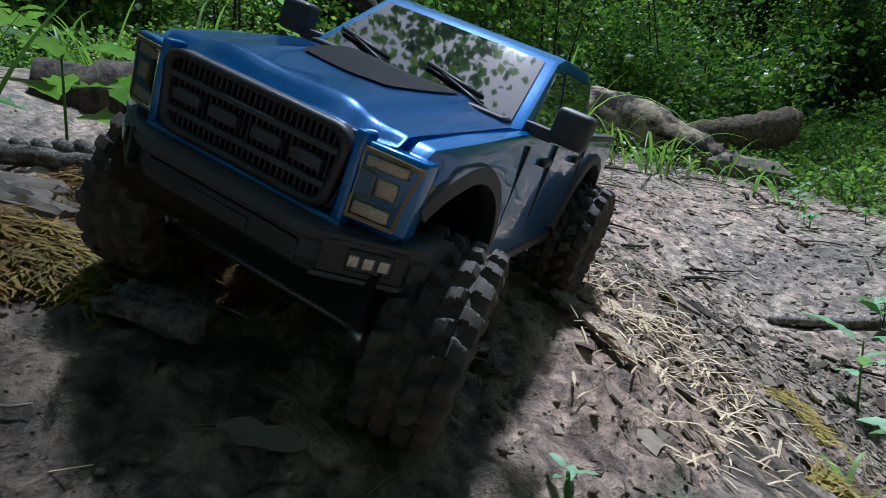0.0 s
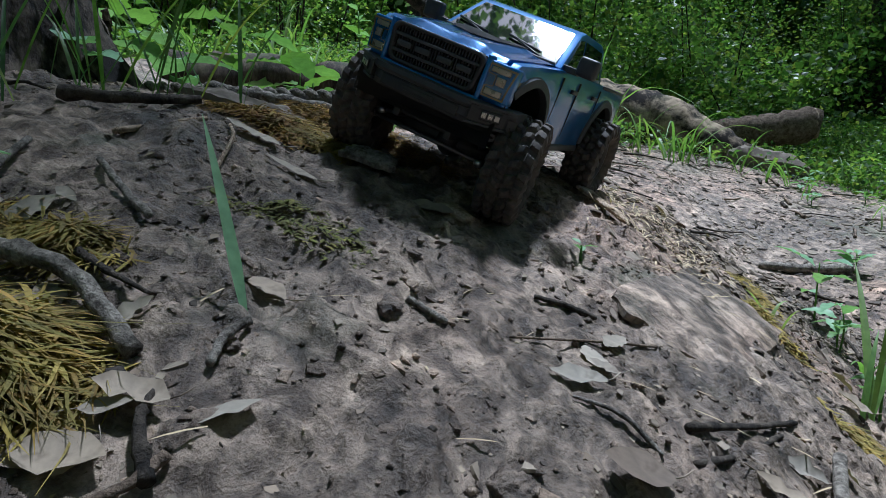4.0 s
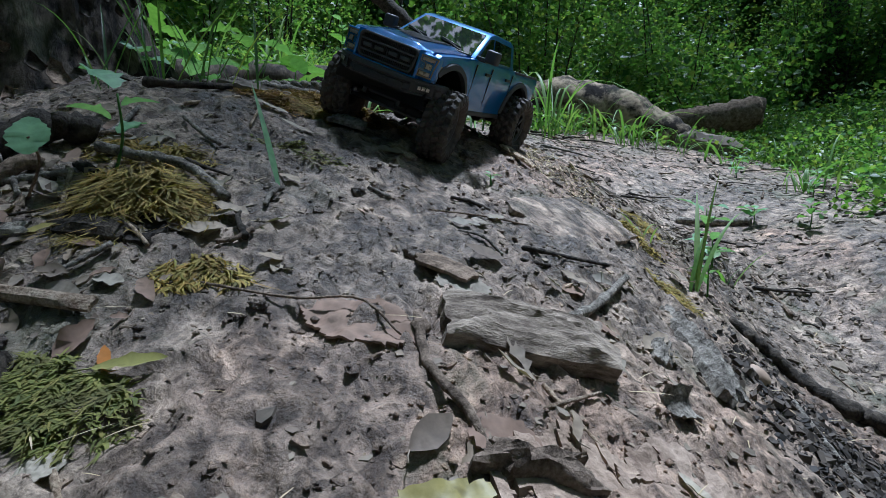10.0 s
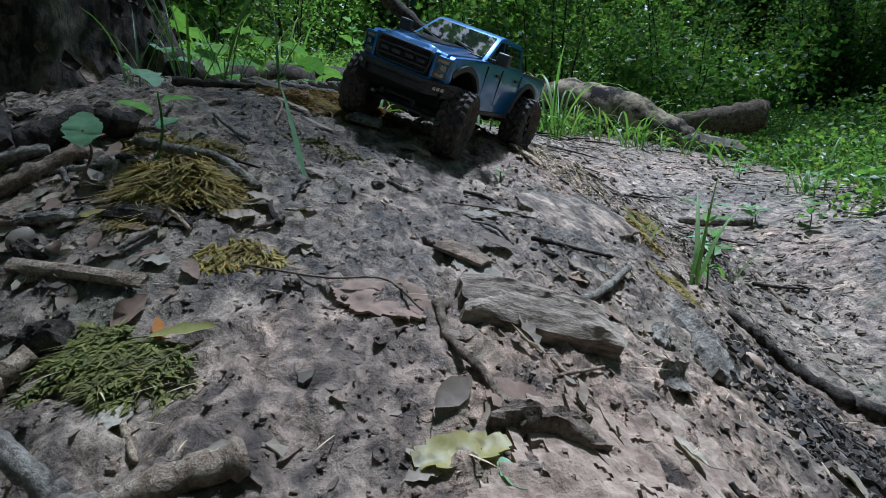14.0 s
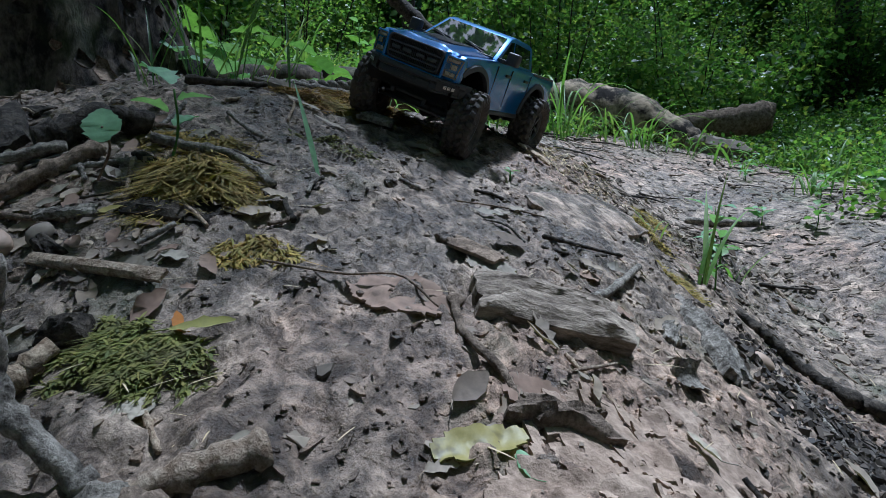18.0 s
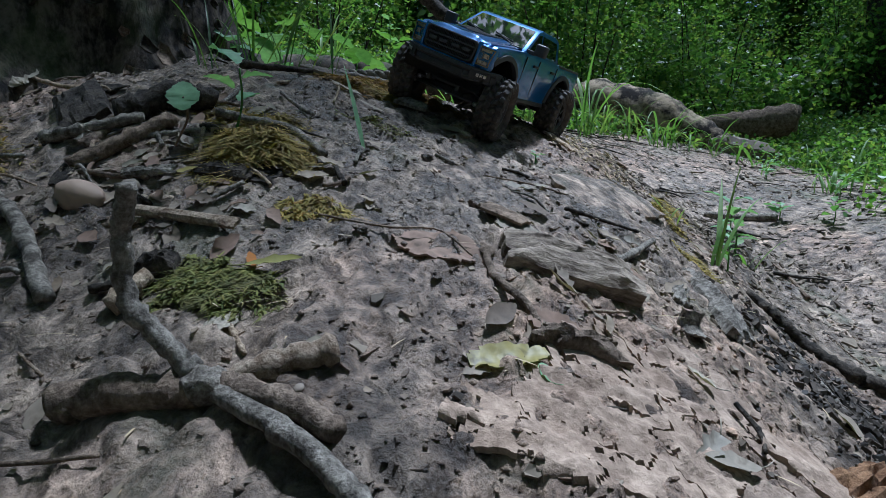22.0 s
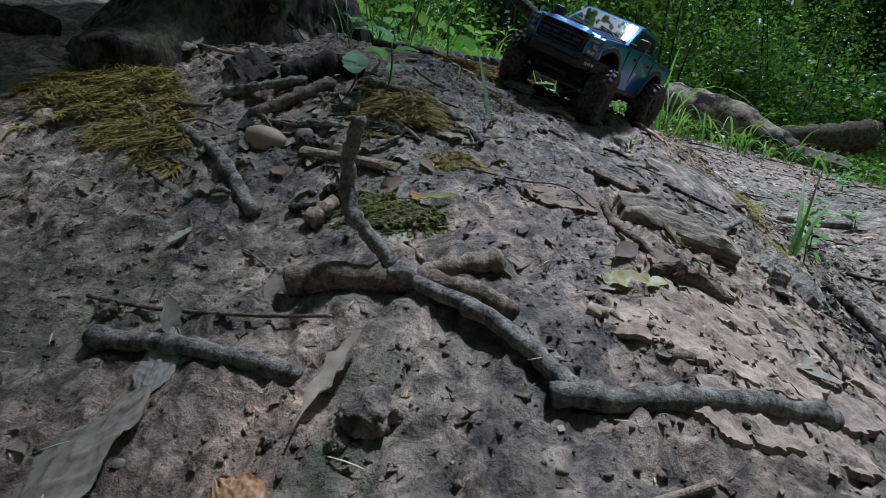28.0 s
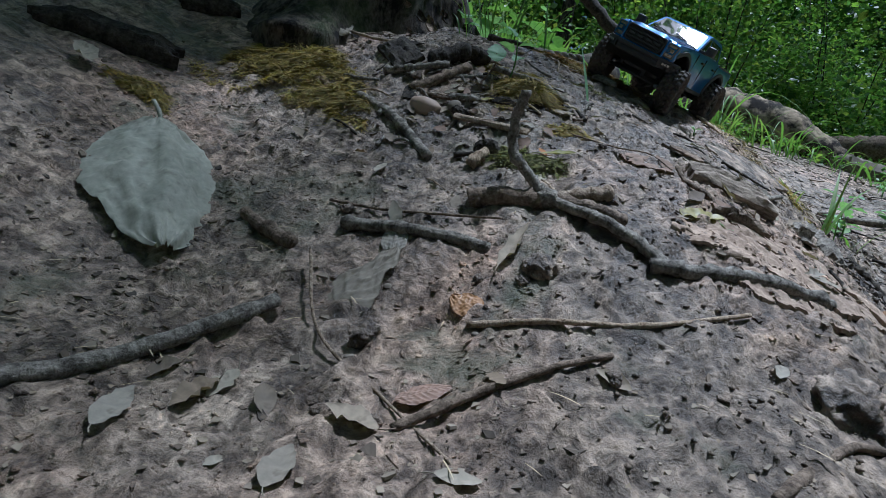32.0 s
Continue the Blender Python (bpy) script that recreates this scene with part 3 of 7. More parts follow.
def prism(outline, y0, y1, bevel=0.003, shape=None, segments=2):
    """A side outline of (x, z) drawn out from y0 to y1."""
    bm = bmesh.new()
    a = [bm.verts.new((x, y0, z)) for x, z in outline]
    b = [bm.verts.new((x, y1, z)) for x, z in outline]
    n = len(outline)
    bm.faces.new(a)
    bm.faces.new(list(reversed(b)))
    for i in range(n):
        bm.faces.new((a[i], b[i], b[(i + 1) % n], a[(i + 1) % n]))
    bmesh.ops.recalc_face_normals(bm, faces=bm.faces)
    if shape:
        for v in bm.verts:
            v.co = Vector(shape(*v.co))
    if bevel:
        rim = [e for e in bm.edges if len(e.link_faces) == 2 and e.calc_face_angle(0) > 0.5]
        bmesh.ops.bevel(bm, geom=rim, offset=bevel, segments=segments, affect="EDGES", profile=0.6)
    bmesh.ops.triangulate(bm, faces=[f for f in bm.faces if len(f.verts) > 4])
    return bm


def rod(a, b, r, sides=10):
    return tube([a, b], [r, r], sides, 0.0)


def arc(cx, cz, r, a0, a1, n):
    return [(cx + r * math.cos(radians(a0 + (a1 - a0) * i / n)), cz + r * math.sin(radians(a0 + (a1 - a0) * i / n))) for i in range(n + 1)]


def tumble(x, y, z):
    """The flanks lean in above the waist and the nose narrows."""
    k = 1 - 0.9 * max(0, z - 0.165) - 1.6 * max(0, x - 0.17)
    return (x - 0.28 * max(0, abs(y) - 0.06) * (1 if x > 0.19 else 0), y * k, z)


ARCH_F, ARCH_R = arc(AXLE, 0.113, 0.062, 12, 176, 12), arc(-AXLE, 0.113, 0.062, 4, 176, 12)
lower = [(0.208, 0.138), (0.213, 0.152), (0.210, 0.182), (0.200, 0.189), (0.150, 0.194), (0.086, 0.199), (0.030, 0.200), (-0.100, 0.200), (-0.108, 0.196), (-0.236, 0.197),
         (-0.241, 0.190), (-0.239, 0.130), (-0.214, 0.122)] + list(reversed(ARCH_R)) + [(-0.082, 0.110), (0.082, 0.110)] + list(reversed(ARCH_F))
bm = prism(lower, -0.0885, 0.0885, 0.0035, tumble)
body = sharp(part("body", bm, PAINT, truck))


def raised(x, y):
    """The hood: two creases with a raised middle, falling to the nose and the sides."""
    z = 0.2010 - 0.105 * max(0.0, x - 0.10) - 0.7 * max(0.0, x - 0.199)
    a = abs(y)
    z += 0.0050 * (1 / (1 + math.exp((a - 0.046) / 0.0035)))
    z -= 0.0016 * math.exp(-((a / 0.022) ** 2))
    return z - 4.0 * max(0.0, a - 0.062) ** 2


bm = bmesh.new()
nx, ny = 50, 90
grid = [[bm.verts.new((0.078 + 0.133 * i / nx - 0.10 * max(0, abs(-1 + 2 * j / ny) - 0.55) * 0.12, (-1 + 2 * j / ny) * (0.0805 - 0.010 * i / nx), 0)) for j in range(ny + 1)] for i in range(nx + 1)]
for row in grid:
    for v in row:
        v.co.z = raised(v.co.x, v.co.y)
low = []
for i in range(nx):
    for j in range(ny):
        bm.faces.new((grid[i][j], grid[i + 1][j], grid[i + 1][j + 1], grid[i][j + 1]))
bmesh.ops.solidify(bm, geom=list(bm.faces), thickness=0.0022)
bmesh.ops.recalc_face_normals(bm, faces=bm.faces)
hood = part("hood", bm, PAINT, truck)
# a black panel lies between the creases in front of the windscreen
bm = bmesh.new()
rows = []
for i in range(13):
    x = 0.092 + 0.062 * i / 12
    half = 0.041 - 0.013 * (i / 12) ** 2
    rows.append([bm.verts.new((x, half * (-1 + 2 * k / 20), raised(x, half * (-1 + 2 * k / 20)) + 0.0012)) for k in range(21)])
for r0, r1 in zip(rows, rows[1:]):
    for k in range(20):
        bm.faces.new((r0[k], r1[k], r1[k + 1], r0[k + 1]))
bmesh.ops.solidify(bm, geom=list(bm.faces), thickness=0.0016)
bmesh.ops.recalc_face_normals(bm, faces=bm.faces)
part("hood_panel", bm, MATT, hood, "matt black panel on the hood")
part("cowl", box(0.072, 0.092, -0.072, 0.072, 0.197, 0.2035, 0.002), BLACK, truck)

# cab
def cab_shape(x, y, z):
    return (x, y * (1 - 3.0 * (z - 0.197)), z)


cab_line = [(0.084, 0.197), (0.022, 0.243), (0.004, 0.2475), (-0.072, 0.2465), (-0.090, 0.241), (-0.104, 0.197)]
cab = sharp(part("cab", prism(cab_line, -0.0815, 0.0815, 0.004, cab_shape), PAINT, truck))


def pane(name, corners, material, parent, thick=0.0016, label="", bevel=0.0):
    """A thin plate through corners, standing proud of what lies behind it."""
    bm = bmesh.new()
    c = [Vector(p) for p in corners]
    n = (c[1] - c[0]).cross(c[2] - c[0]).normalized()
    a = [bm.verts.new(p + n * thick) for p in c]
    b = [bm.verts.new(p - n * 0.001) for p in c]
    bm.faces.new(a)
    bm.faces.new(list(reversed(b)))
    for i in range(len(c)):
        bm.faces.new((a[i], b[i], b[(i + 1) % len(c)], a[(i + 1) % len(c)]))
    bmesh.ops.recalc_face_normals(bm, faces=bm.faces)
    return part(name, bm, material, parent, label, smooth=False)


def cab_side(x, z, s, out=0.0):
    return (x, s * (0.0815 * (1 - 3.0 * (z - 0.197)) + out), z)


def cab_front(y, t):
    x, z = 0.084 + (0.022 - 0.084) * t, 0.197 + (0.243 - 0.197) * t
    return (x, y * (1 - 3.0 * (z - 0.197)), z)


pane("windscreen", [cab_front(-0.073, 0.08), cab_front(0.073, 0.08), cab_front(0.071, 0.93), cab_front(-0.071, 0.93)], GLASS, cab, label="dark glossy windscreen")
pane("rear_window", [(-0.1025, 0.064, 0.206), (-0.1025, -0.064, 0.206), (-0.0935, -0.058, 0.235), (-0.0935, 0.058, 0.235)], GLASS, cab)
for s in (-1, 1):
    flip = (lambda q: q) if s > 0 else (lambda q: list(reversed(q)))
    pane("side_window", flip([cab_side(0.010, 0.2035, s), cab_side(0.064, 0.2035, s), cab_side(0.026, 0.2365, s), cab_side(0.010, 0.2385, s)]), GLASS, cab)
    pane("side_window", flip([cab_side(-0.082, 0.2035, s), cab_side(0.003, 0.2035, s), cab_side(0.003, 0.2385, s), cab_side(-0.074, 0.2365, s)]), GLASS, cab)
    # door seams, handles, mirror
    for x in (0.074, 0.006, -0.094):
        part("door_seam", box(x - 0.0008, x + 0.0008, s * 0.0866 - 0.0006 * s, s * 0.0882, 0.118, 0.192, 0), BLACK, body, smooth=False)
    for x in (0.022, -0.072):
        part("door_handle", box(x - 0.010, x + 0.010, min(s * 0.086, s * 0.0905), max(s * 0.086, s * 0.0905), 0.1775, 0.1825, 0.0012), BLACK, body, "black door handle")
    mirror = part("mirror", box(0.058, 0.074, min(s * 0.094, s * 0.117), max(s * 0.094, s * 0.117), 0.199, 0.221, 0.0045, segments=3), TRIM, cab, "dark grey door mirror")
    part("mirror_arm", box(0.060, 0.072, min(s * 0.078, s * 0.097), max(s * 0.078, s * 0.097), 0.198, 0.2055, 0.001), TRIM, mirror)
    part("mirror_glass", box(0.0565, 0.0585, min(s * 0.097, s * 0.115), max(s * 0.097, s * 0.115), 0.202, 0.218, 0.0005), STEEL, mirror)
    # wipers lie on the foot of the windscreen
    wiper = part("wiper", rod(cab_front(s * 0.036 + 0.030, 0.0), cab_front(s * 0.036 - 0.022, 0.26), 0.0012, 6), BLACK, cab, "black wiper arm")
    wiper.location = (0.0022, 0, 0.0035)
    part("blade", rod(cab_front(s * 0.036 + 0.014, 0.16), cab_front(s * 0.036 - 0.034, 0.30), 0.0016, 6), BLACK, wiper)
    # bed rail and flares
    part("bed_rail", box(-0.236, -0.110, min(s * 0.078, s * 0.0855), max(s * 0.078, s * 0.0855), 0.1955, 0.2, 0.001), BLACK, body)
    for ax, name in ((AXLE, "front"), (-AXLE, "rear")):
        pts = [(x, s * 0.0885 * (1 - 0.9 * max(0, z - 0.165)), z) for x, z in arc(ax, 0.113, 0.0655, 4 if ax < 0 else 46, 172, 16)]
        bm = bmesh.new()
        rings = []
        for (x, y, z), (ux, uz) in zip(pts, [((p[0] - ax) / 0.0655, (p[2] - 0.113) / 0.0655) for p in pts]):
            y0, y1 = y - s * 0.012, y + s * 0.0035
            if x > 0.17:
                y0, y1 = y0 * (1 - 1.6 * (x - 0.17)), y1 * (1 - 1.6 * (x - 0.17))
            rings.append([bm.verts.new((x - ux * 0.0045, y0, z - uz * 0.0045)), bm.verts.new((x - ux * 0.0045, y1, z - uz * 0.0045)), bm.verts.new((x + ux * 0.004, y1 - s * 0.001, z + uz * 0.004)), bm.verts.new((x + ux * 0.0055, y1 - s * 0.004, z + uz * 0.0055)), bm.verts.new((x + ux * 0.0055, y0, z + uz * 0.0055))])
        for r0, r1 in zip(rings, rings[1:]):
            for k in range(5):
                bm.faces.new((r0[k], r0[(k + 1) % 5], r1[(k + 1) % 5], r1[k]))
        bm.faces.new(rings[0])
        bm.faces.new(rings[-1])
        bmesh.ops.recalc_face_normals(bm, faces=bm.faces)
        sharp(part("fender_flare", bm, TRIM, body, "dark grey fender flare"))
    part("rocker_panel", box(-0.084, 0.084, min(s * 0.078, s * 0.0905), max(s * 0.078, s * 0.0905), 0.106, 0.1145, 0.002), BLACK, body)

# blue nose panels: above, below and between the grille and the lamps
for y0, y1, z0, z1 in ((-0.060, 0.060, 0.1400, 0.1472), (-0.060, -0.0548, 0.1460, 0.1880), (0.0548, 0.060, 0.1460, 0.1880)):
    part("nose_panel", box(0.2040, 0.2150, y0, y1, z0, z1, 0.0015), PAINT, truck)

# black liners inside the arches, and the floor
for ax in (AXLE, -AXLE):
    bm = bmesh.new()
    inner = arc(ax, 0.113, 0.0605, -8, 188, 14)
    r = [[bm.verts.new((x, -0.084, z)), bm.verts.new((x, 0.084, z))] for x, z in inner]
    for p, q in zip(r, r[1:]):
        bm.faces.new((p[0], p[1], q[1], q[0]))
    bmesh.ops.solidify(bm, geom=list(bm.faces), thickness=0.001)
    part("wheel_liner", bm, BLACK, body)
part("floor_pan", box(-0.084, 0.084, -0.080, 0.080, 0.104, 0.1105, 0.001), BLACK, body)

# ---- nose ----
gr = tagged(new("grille"), "black rounded grille with bars and fine slats")
gr.parent = truck


def ring_plate(outer, inner, x, thick):
    bm = bmesh.new()
    n = len(outer)
    rows = [[bm.verts.new((x + dx, y, z)) for y, z in line] for line, dx in ((outer, 0), (outer, thick), (inner, thick), (inner, 0))]
    for r0, r1 in zip(rows, rows[1:] + rows[:1]):
        for i in range(n):
            bm.faces.new((r0[i], r0[(i + 1) % n], r1[(i + 1) % n], r1[i]))
    bmesh.ops.recalc_face_normals(bm, faces=bm.faces)
    return bm


def rounded(hw, z0, z1, r, narrow=0.0, n=5):
    """A rounded frame line of (y, z): half width hw above, narrower below."""
    out = []
    for cy, cz, a0 in ((hw - r, z1 - r, 0), (-hw + r, z1 - r, 90), (-hw + narrow + r, z0 + r, 180), (hw - narrow - r, z0 + r, 270)):
        out += [(cy + r * math.cos(radians(a0 + 90 * i / n)), cz + r * math.sin(radians(a0 + 90 * i / n))) for i in range(n + 1)]
    return out


part("grille_frame", ring_plate(rounded(0.0545, 0.1475, 0.1865, 0.009, 0.003), rounded(0.0510, 0.151, 0.183, 0.007, 0.003), 0.2085, 0.0085), BLACK, gr)
part("grille_back", box(0.2075, 0.2105, -0.0525, 0.0525, 0.1485, 0.1855, 0.001), BLACK, gr)
for z, w in ((0.1745, 0.0505), (0.1585, 0.0500)):
    part("grille_bar", box(0.2105, 0.2165, -w, w, z - 0.0016, z + 0.0016, 0.0008), TRIM, gr)
for k, y in enumerate((-0.036, -0.0130, 0.0130, 0.036)):
    part("grille_bar", box(0.2108, 0.2178, y - 0.0085, y + 0.0085, 0.1635, 0.1695, 0.0012), TRIM, gr)
for k in range(29):
    y = -0.0490 + 0.098 * k / 28
    part("grille_slat", box(0.2105, 0.2135, y - 0.0006, y + 0.0006, 0.151, 0.183, 0), BLACK, gr, smooth=False)

for s in (-1, 1):
    lamp = tagged(new("headlight"), "yellowed clamp-shaped headlight")
    lamp.parent = truck

    def sweep(x, y, z, s=s):
        return (x - 0.30 * max(0, abs(y) - 0.06) + 0.0035, s * (0.0560 + (abs(y) - 0.062) * 1.16), z)

    part("housing", box(0.1985, 0.2105, min(s * 0.062, s * 0.0885), max(s * 0.062, s * 0.0885), 0.149, 0.1845, 0.002, sweep), PAINT, lamp, "blue lamp surround")
    line = [(s * 0.0645, 0.1825), (s * 0.0885, 0.1815), (s * 0.0855, 0.1635), (s * 0.0845, 0.1505), (s * 0.0655, 0.1505), (s * 0.0655, 0.1605), (s * 0.0725, 0.1615), (s * 0.0725, 0.1725), (s * 0.0645, 0.1735)]
    inner = [(y + (s * 0.0765 - y) * 0.13, z + (0.1665 - z) * 0.13) for y, z in line]
    bm = ring_plate(line, inner, 0.2095, 0.0022)
    for v in bm.verts:
        v.co = Vector(sweep(*v.co))
    part("lamp_rim", bm, AMBER, lamp, "yellowed lamp outline", smooth=False)
    for y0, y1, z0, z1 in ((0.0675, 0.0835, 0.1745, 0.1795), (0.0740, 0.0815, 0.1635, 0.1715), (0.0675, 0.0815, 0.1530, 0.1590)):
        part("lamp_element", box(0.2085, 0.2118, min(s * y0, s * y1), max(s * y0, s * y1), z0, z1, 0.0006, sweep), LAMP, lamp)
    part("lamp_bracket", box(0.2075, 0.2105, min(s * 0.0625, s * 0.0700), max(s * 0.0625, s * 0.0700), 0.1640, 0.1700, 0.0008, sweep), PAINT, lamp, "blue bracket across the lamp")
    part("lens", box(0.2118, 0.2126, min(s * 0.0665, s * 0.0845), max(s * 0.0665, s * 0.0845), 0.1522, 0.1805, 0.0003, sweep), CLEAR, lamp, "clear lamp cover")
    part("side_marker", box(0.188, 0.195, min(s * 0.0835, s * 0.0862), max(s * 0.0835, s * 0.0862), 0.1675, 0.1735, 0.0008, lambda x, y, z: (x, y, z)), AMBER, body)

bumper = tagged(new("front_bumper"), "dark grey moulded front bumper")
bumper.parent = truck


def swept(y):
    """How far the bumper's line falls back from its middle at y."""
    a = max(0.0, abs(y) - 0.050)
    return 0.45 * a + 5.0 * a * a


def across(x, y, z):
    return (x - swept(y), y, z + 0.06 * max(0.0, abs(y) - 0.05))


section = [(0.198, 0.1450), (0.2215, 0.1445), (0.2255, 0.1430), (0.2262, 0.1385), (0.2240, 0.1358), (0.2195, 0.1345), (0.2205, 0.1262), (0.2165, 0.1200), (0.198, 0.1195)]
bm = bmesh.new()
rows = []
for k in range(33):
    y = -0.0965 + 0.193 * k / 32
    shrink = 1 - 0.10 * (1 if k in (0, 32) else 0)
    rows.append([bm.verts.new(across(0.198 + (x - 0.198) * shrink, y, 0.134 + (z - 0.134) * shrink)) for x, z in section])
for r0, r1 in zip(rows, rows[1:]):
    for k in range(len(section)):
        bm.faces.new((r0[k], r0[(k + 1) % len(section)], r1[(k + 1) % len(section)], r1[k]))
bm.faces.new(rows[0])
bm.faces.new(rows[-1])
bmesh.ops.recalc_face_normals(bm, faces=bm.faces)
sharp(part("beam", bm, TRIM, bumper), 28)
part("lower_panel", box(0.2185, 0.2212, -0.047, 0.047, 0.1225, 0.1335, 0.001, across), BLACK, bumper)
part("tow_slot", box(0.2205, 0.2222, -0.019, 0.019, 0.1255, 0.1305, 0.0006, across), BLACK, bumper)
for s in (-1, 1):
    # black plate, proud of the beam, imitates the shaded depth of a slot
    part("corner_slot", box(0.215, 0.2268, min(s * 0.0595, s * 0.0905), max(s * 0.0595, s * 0.0905), 0.1245, 0.1405, 0.0008, across), BLACK, bumper)
    part("slot_rim", box(0.2225, 0.2285, min(s * 0.0575, s * 0.0915), max(s * 0.0575, s * 0.0915), 0.1405, 0.1432, 0.0008, across), TRIM, bumper)
    part("slot_rim", box(0.2205, 0.2275, min(s * 0.0575, s * 0.0915), max(s * 0.0575, s * 0.0915), 0.1215, 0.1243, 0.0008, across), TRIM, bumper)
    fog = part("fog_light", box(0.216, 0.2278, min(s * 0.0700, s * 0.0865), max(s * 0.0700, s * 0.0865), 0.1275, 0.1380, 0.0012, across), BLACK, bumper)
    for k in range(3):
        y = s * (0.0728 + 0.0055 * k)
        part("fog_lens", box(0.2265, 0.2284, y - 0.0019, y + 0.0019, 0.1300, 0.1355, 0.0005, across), LAMP, fog)
part("rear_bumper", box(-0.252, -0.236, -0.084, 0.084, 0.122, 0.140, 0.003), TRIM, truck)

# ---- running gear ----
def wheel_mesh_parts():
    """A tyre with rows of lugs, and a rim, about the y axis."""
    bm = bmesh.new()
    w, r = 0.0235, WHEEL - 0.0050
    flank = [(-0.60, 0.60), (-0.72, 0.63), (-0.86, 0.69), (-0.97, 0.76), (-1.0, 0.82), (-1.0, 0.88), (-0.97, 0.93)]
    tread = [(-0.93 + 1.86 * k / 26, 0.985 + 0.015 * (1 - (abs(-1 + 2 * k / 26)) ** 4)) for k in range(27)]
    line = flank + tread + [(-p, q) for p, q in reversed(flank)]
    count, n = 21, 252
    lug_rows = ((-0.0172, 0.0112, 0.0, 0.30), (-0.0058, 0.0098, 0.5, -0.45), (0.0058, 0.0098, 0.0, 0.45), (0.0172, 0.0112, 0.5, -0.30))
    pitch = 2 * math.pi * WHEEL / count

    def lug(y, t):
        """How far the tread stands out at y and the angle t."""
        best = 0.0
        for cy, wy, shift, skew in lug_rows:
            dy = y - cy
            along = (t * WHEEL - shift * pitch - skew * dy) / pitch
            cell = math.floor(along + 0.5)
            da = (along - cell) * pitch + 0.0008 * math.sin(cell * 5.1 + cy * 900)
            wt = 0.0112 * (1 + 0.12 * math.sin(cell * 3.3 + cy * 400))
            k = min(wy / 2 - abs(dy), wt / 2 - abs(da) - 0.12 * abs(dy))
            best = max(best, min(1.0, max(0.0, k / 0.0011)))
        return best

    rings = []
    for i in range(n):
        t = 2 * math.pi * i / n
        ring = []
        for p, q in line:
            y, rad = w * p, r * q
            if q > 0.93:
                rad += 0.0050 * lug(y, t)
            elif 0.74 < q and int(i * count / n * 2) % 2:
                y *= 1.06
            ring.append(bm.verts.new((rad * math.cos(t), y, rad * math.sin(t))))
        rings.append(ring)
    for i in range(n):
        a, b = rings[i], rings[(i + 1) % n]
        for k in range(len(line) - 1):
            bm.faces.new((a[k], a[k + 1], b[k + 1], b[k]))
    bmesh.ops.recalc_face_normals(bm, faces=bm.faces)
    rim = bmesh.new()
    line = [(-0.60, 0.61), (-0.62, 0.57), (-0.35, 0.54), (0.1, 0.50), (0.30, 0.30), (0.34, 0.12), (0.42, 0.11), (0.42, 0.0)]
    rings = [[rim.verts.new((r * max(q, 0.002) * math.cos(2 * math.pi * i / 40), w * p, r * max(q, 0.002) * math.sin(2 * math.pi * i / 40))) for p, q in line] for i in range(40)]
    for i in range(40):
        a, b = rings[i], rings[(i + 1) % 40]
        for k in range(len(line) - 1):
            rim.faces.new((a[k], a[k + 1], b[k + 1], b[k]))
    for s in (1,):
        ring = [[rim.verts.new((r * q * math.cos(2 * math.pi * i / 40), w * p, r * q * math.sin(2 * math.pi * i / 40))) for p, q in ((0.42, 0.50), (0.62, 0.56), (0.63, 0.60), (0.45, 0.615))] for i in range(40)]
        for i in range(40):
            a, b = ring[i], ring[(i + 1) % 40]
            for k in range(3):
                rim.faces.new((a[k], a[k + 1], b[k + 1], b[k]))
    for k in range(6):
        t = 2 * math.pi * k / 6
        spoke = box(r * 0.12, r * 0.58, w * 0.30, w * 0.50, -0.0035, 0.0035, 0.0008)
        bmesh.ops.rotate(spoke, verts=spoke.verts, cent=(0, 0, 0), matrix=Matrix.Rotation(t, 3, "Y"))
        joined(rim, spoke)
    bmesh.ops.recalc_face_normals(rim, faces=rim.faces)
    return bm, rim


tyre_bm, rim_bm = wheel_mesh_parts()
first_tyre, first_rim = None, None


def wheel_height(x, y):
    """How high a wheel's middle lies over the truck's own ground plane, with the tyre resting on the bank."""
    z = WHEEL
    for _ in range(30):
        p = TRUCK_AT @ Vector((x, y, z))
        n = ground_way(p.x, p.y, 0.03)
        gap = (p - Vector((p.x, p.y, float(broad_height(p.x, p.y)) + 0.004))).dot(n) - (WHEEL - 0.004) * TRUCK_SIZE
        z -= 0.8 * gap / TRUCK_SIZE
    return z


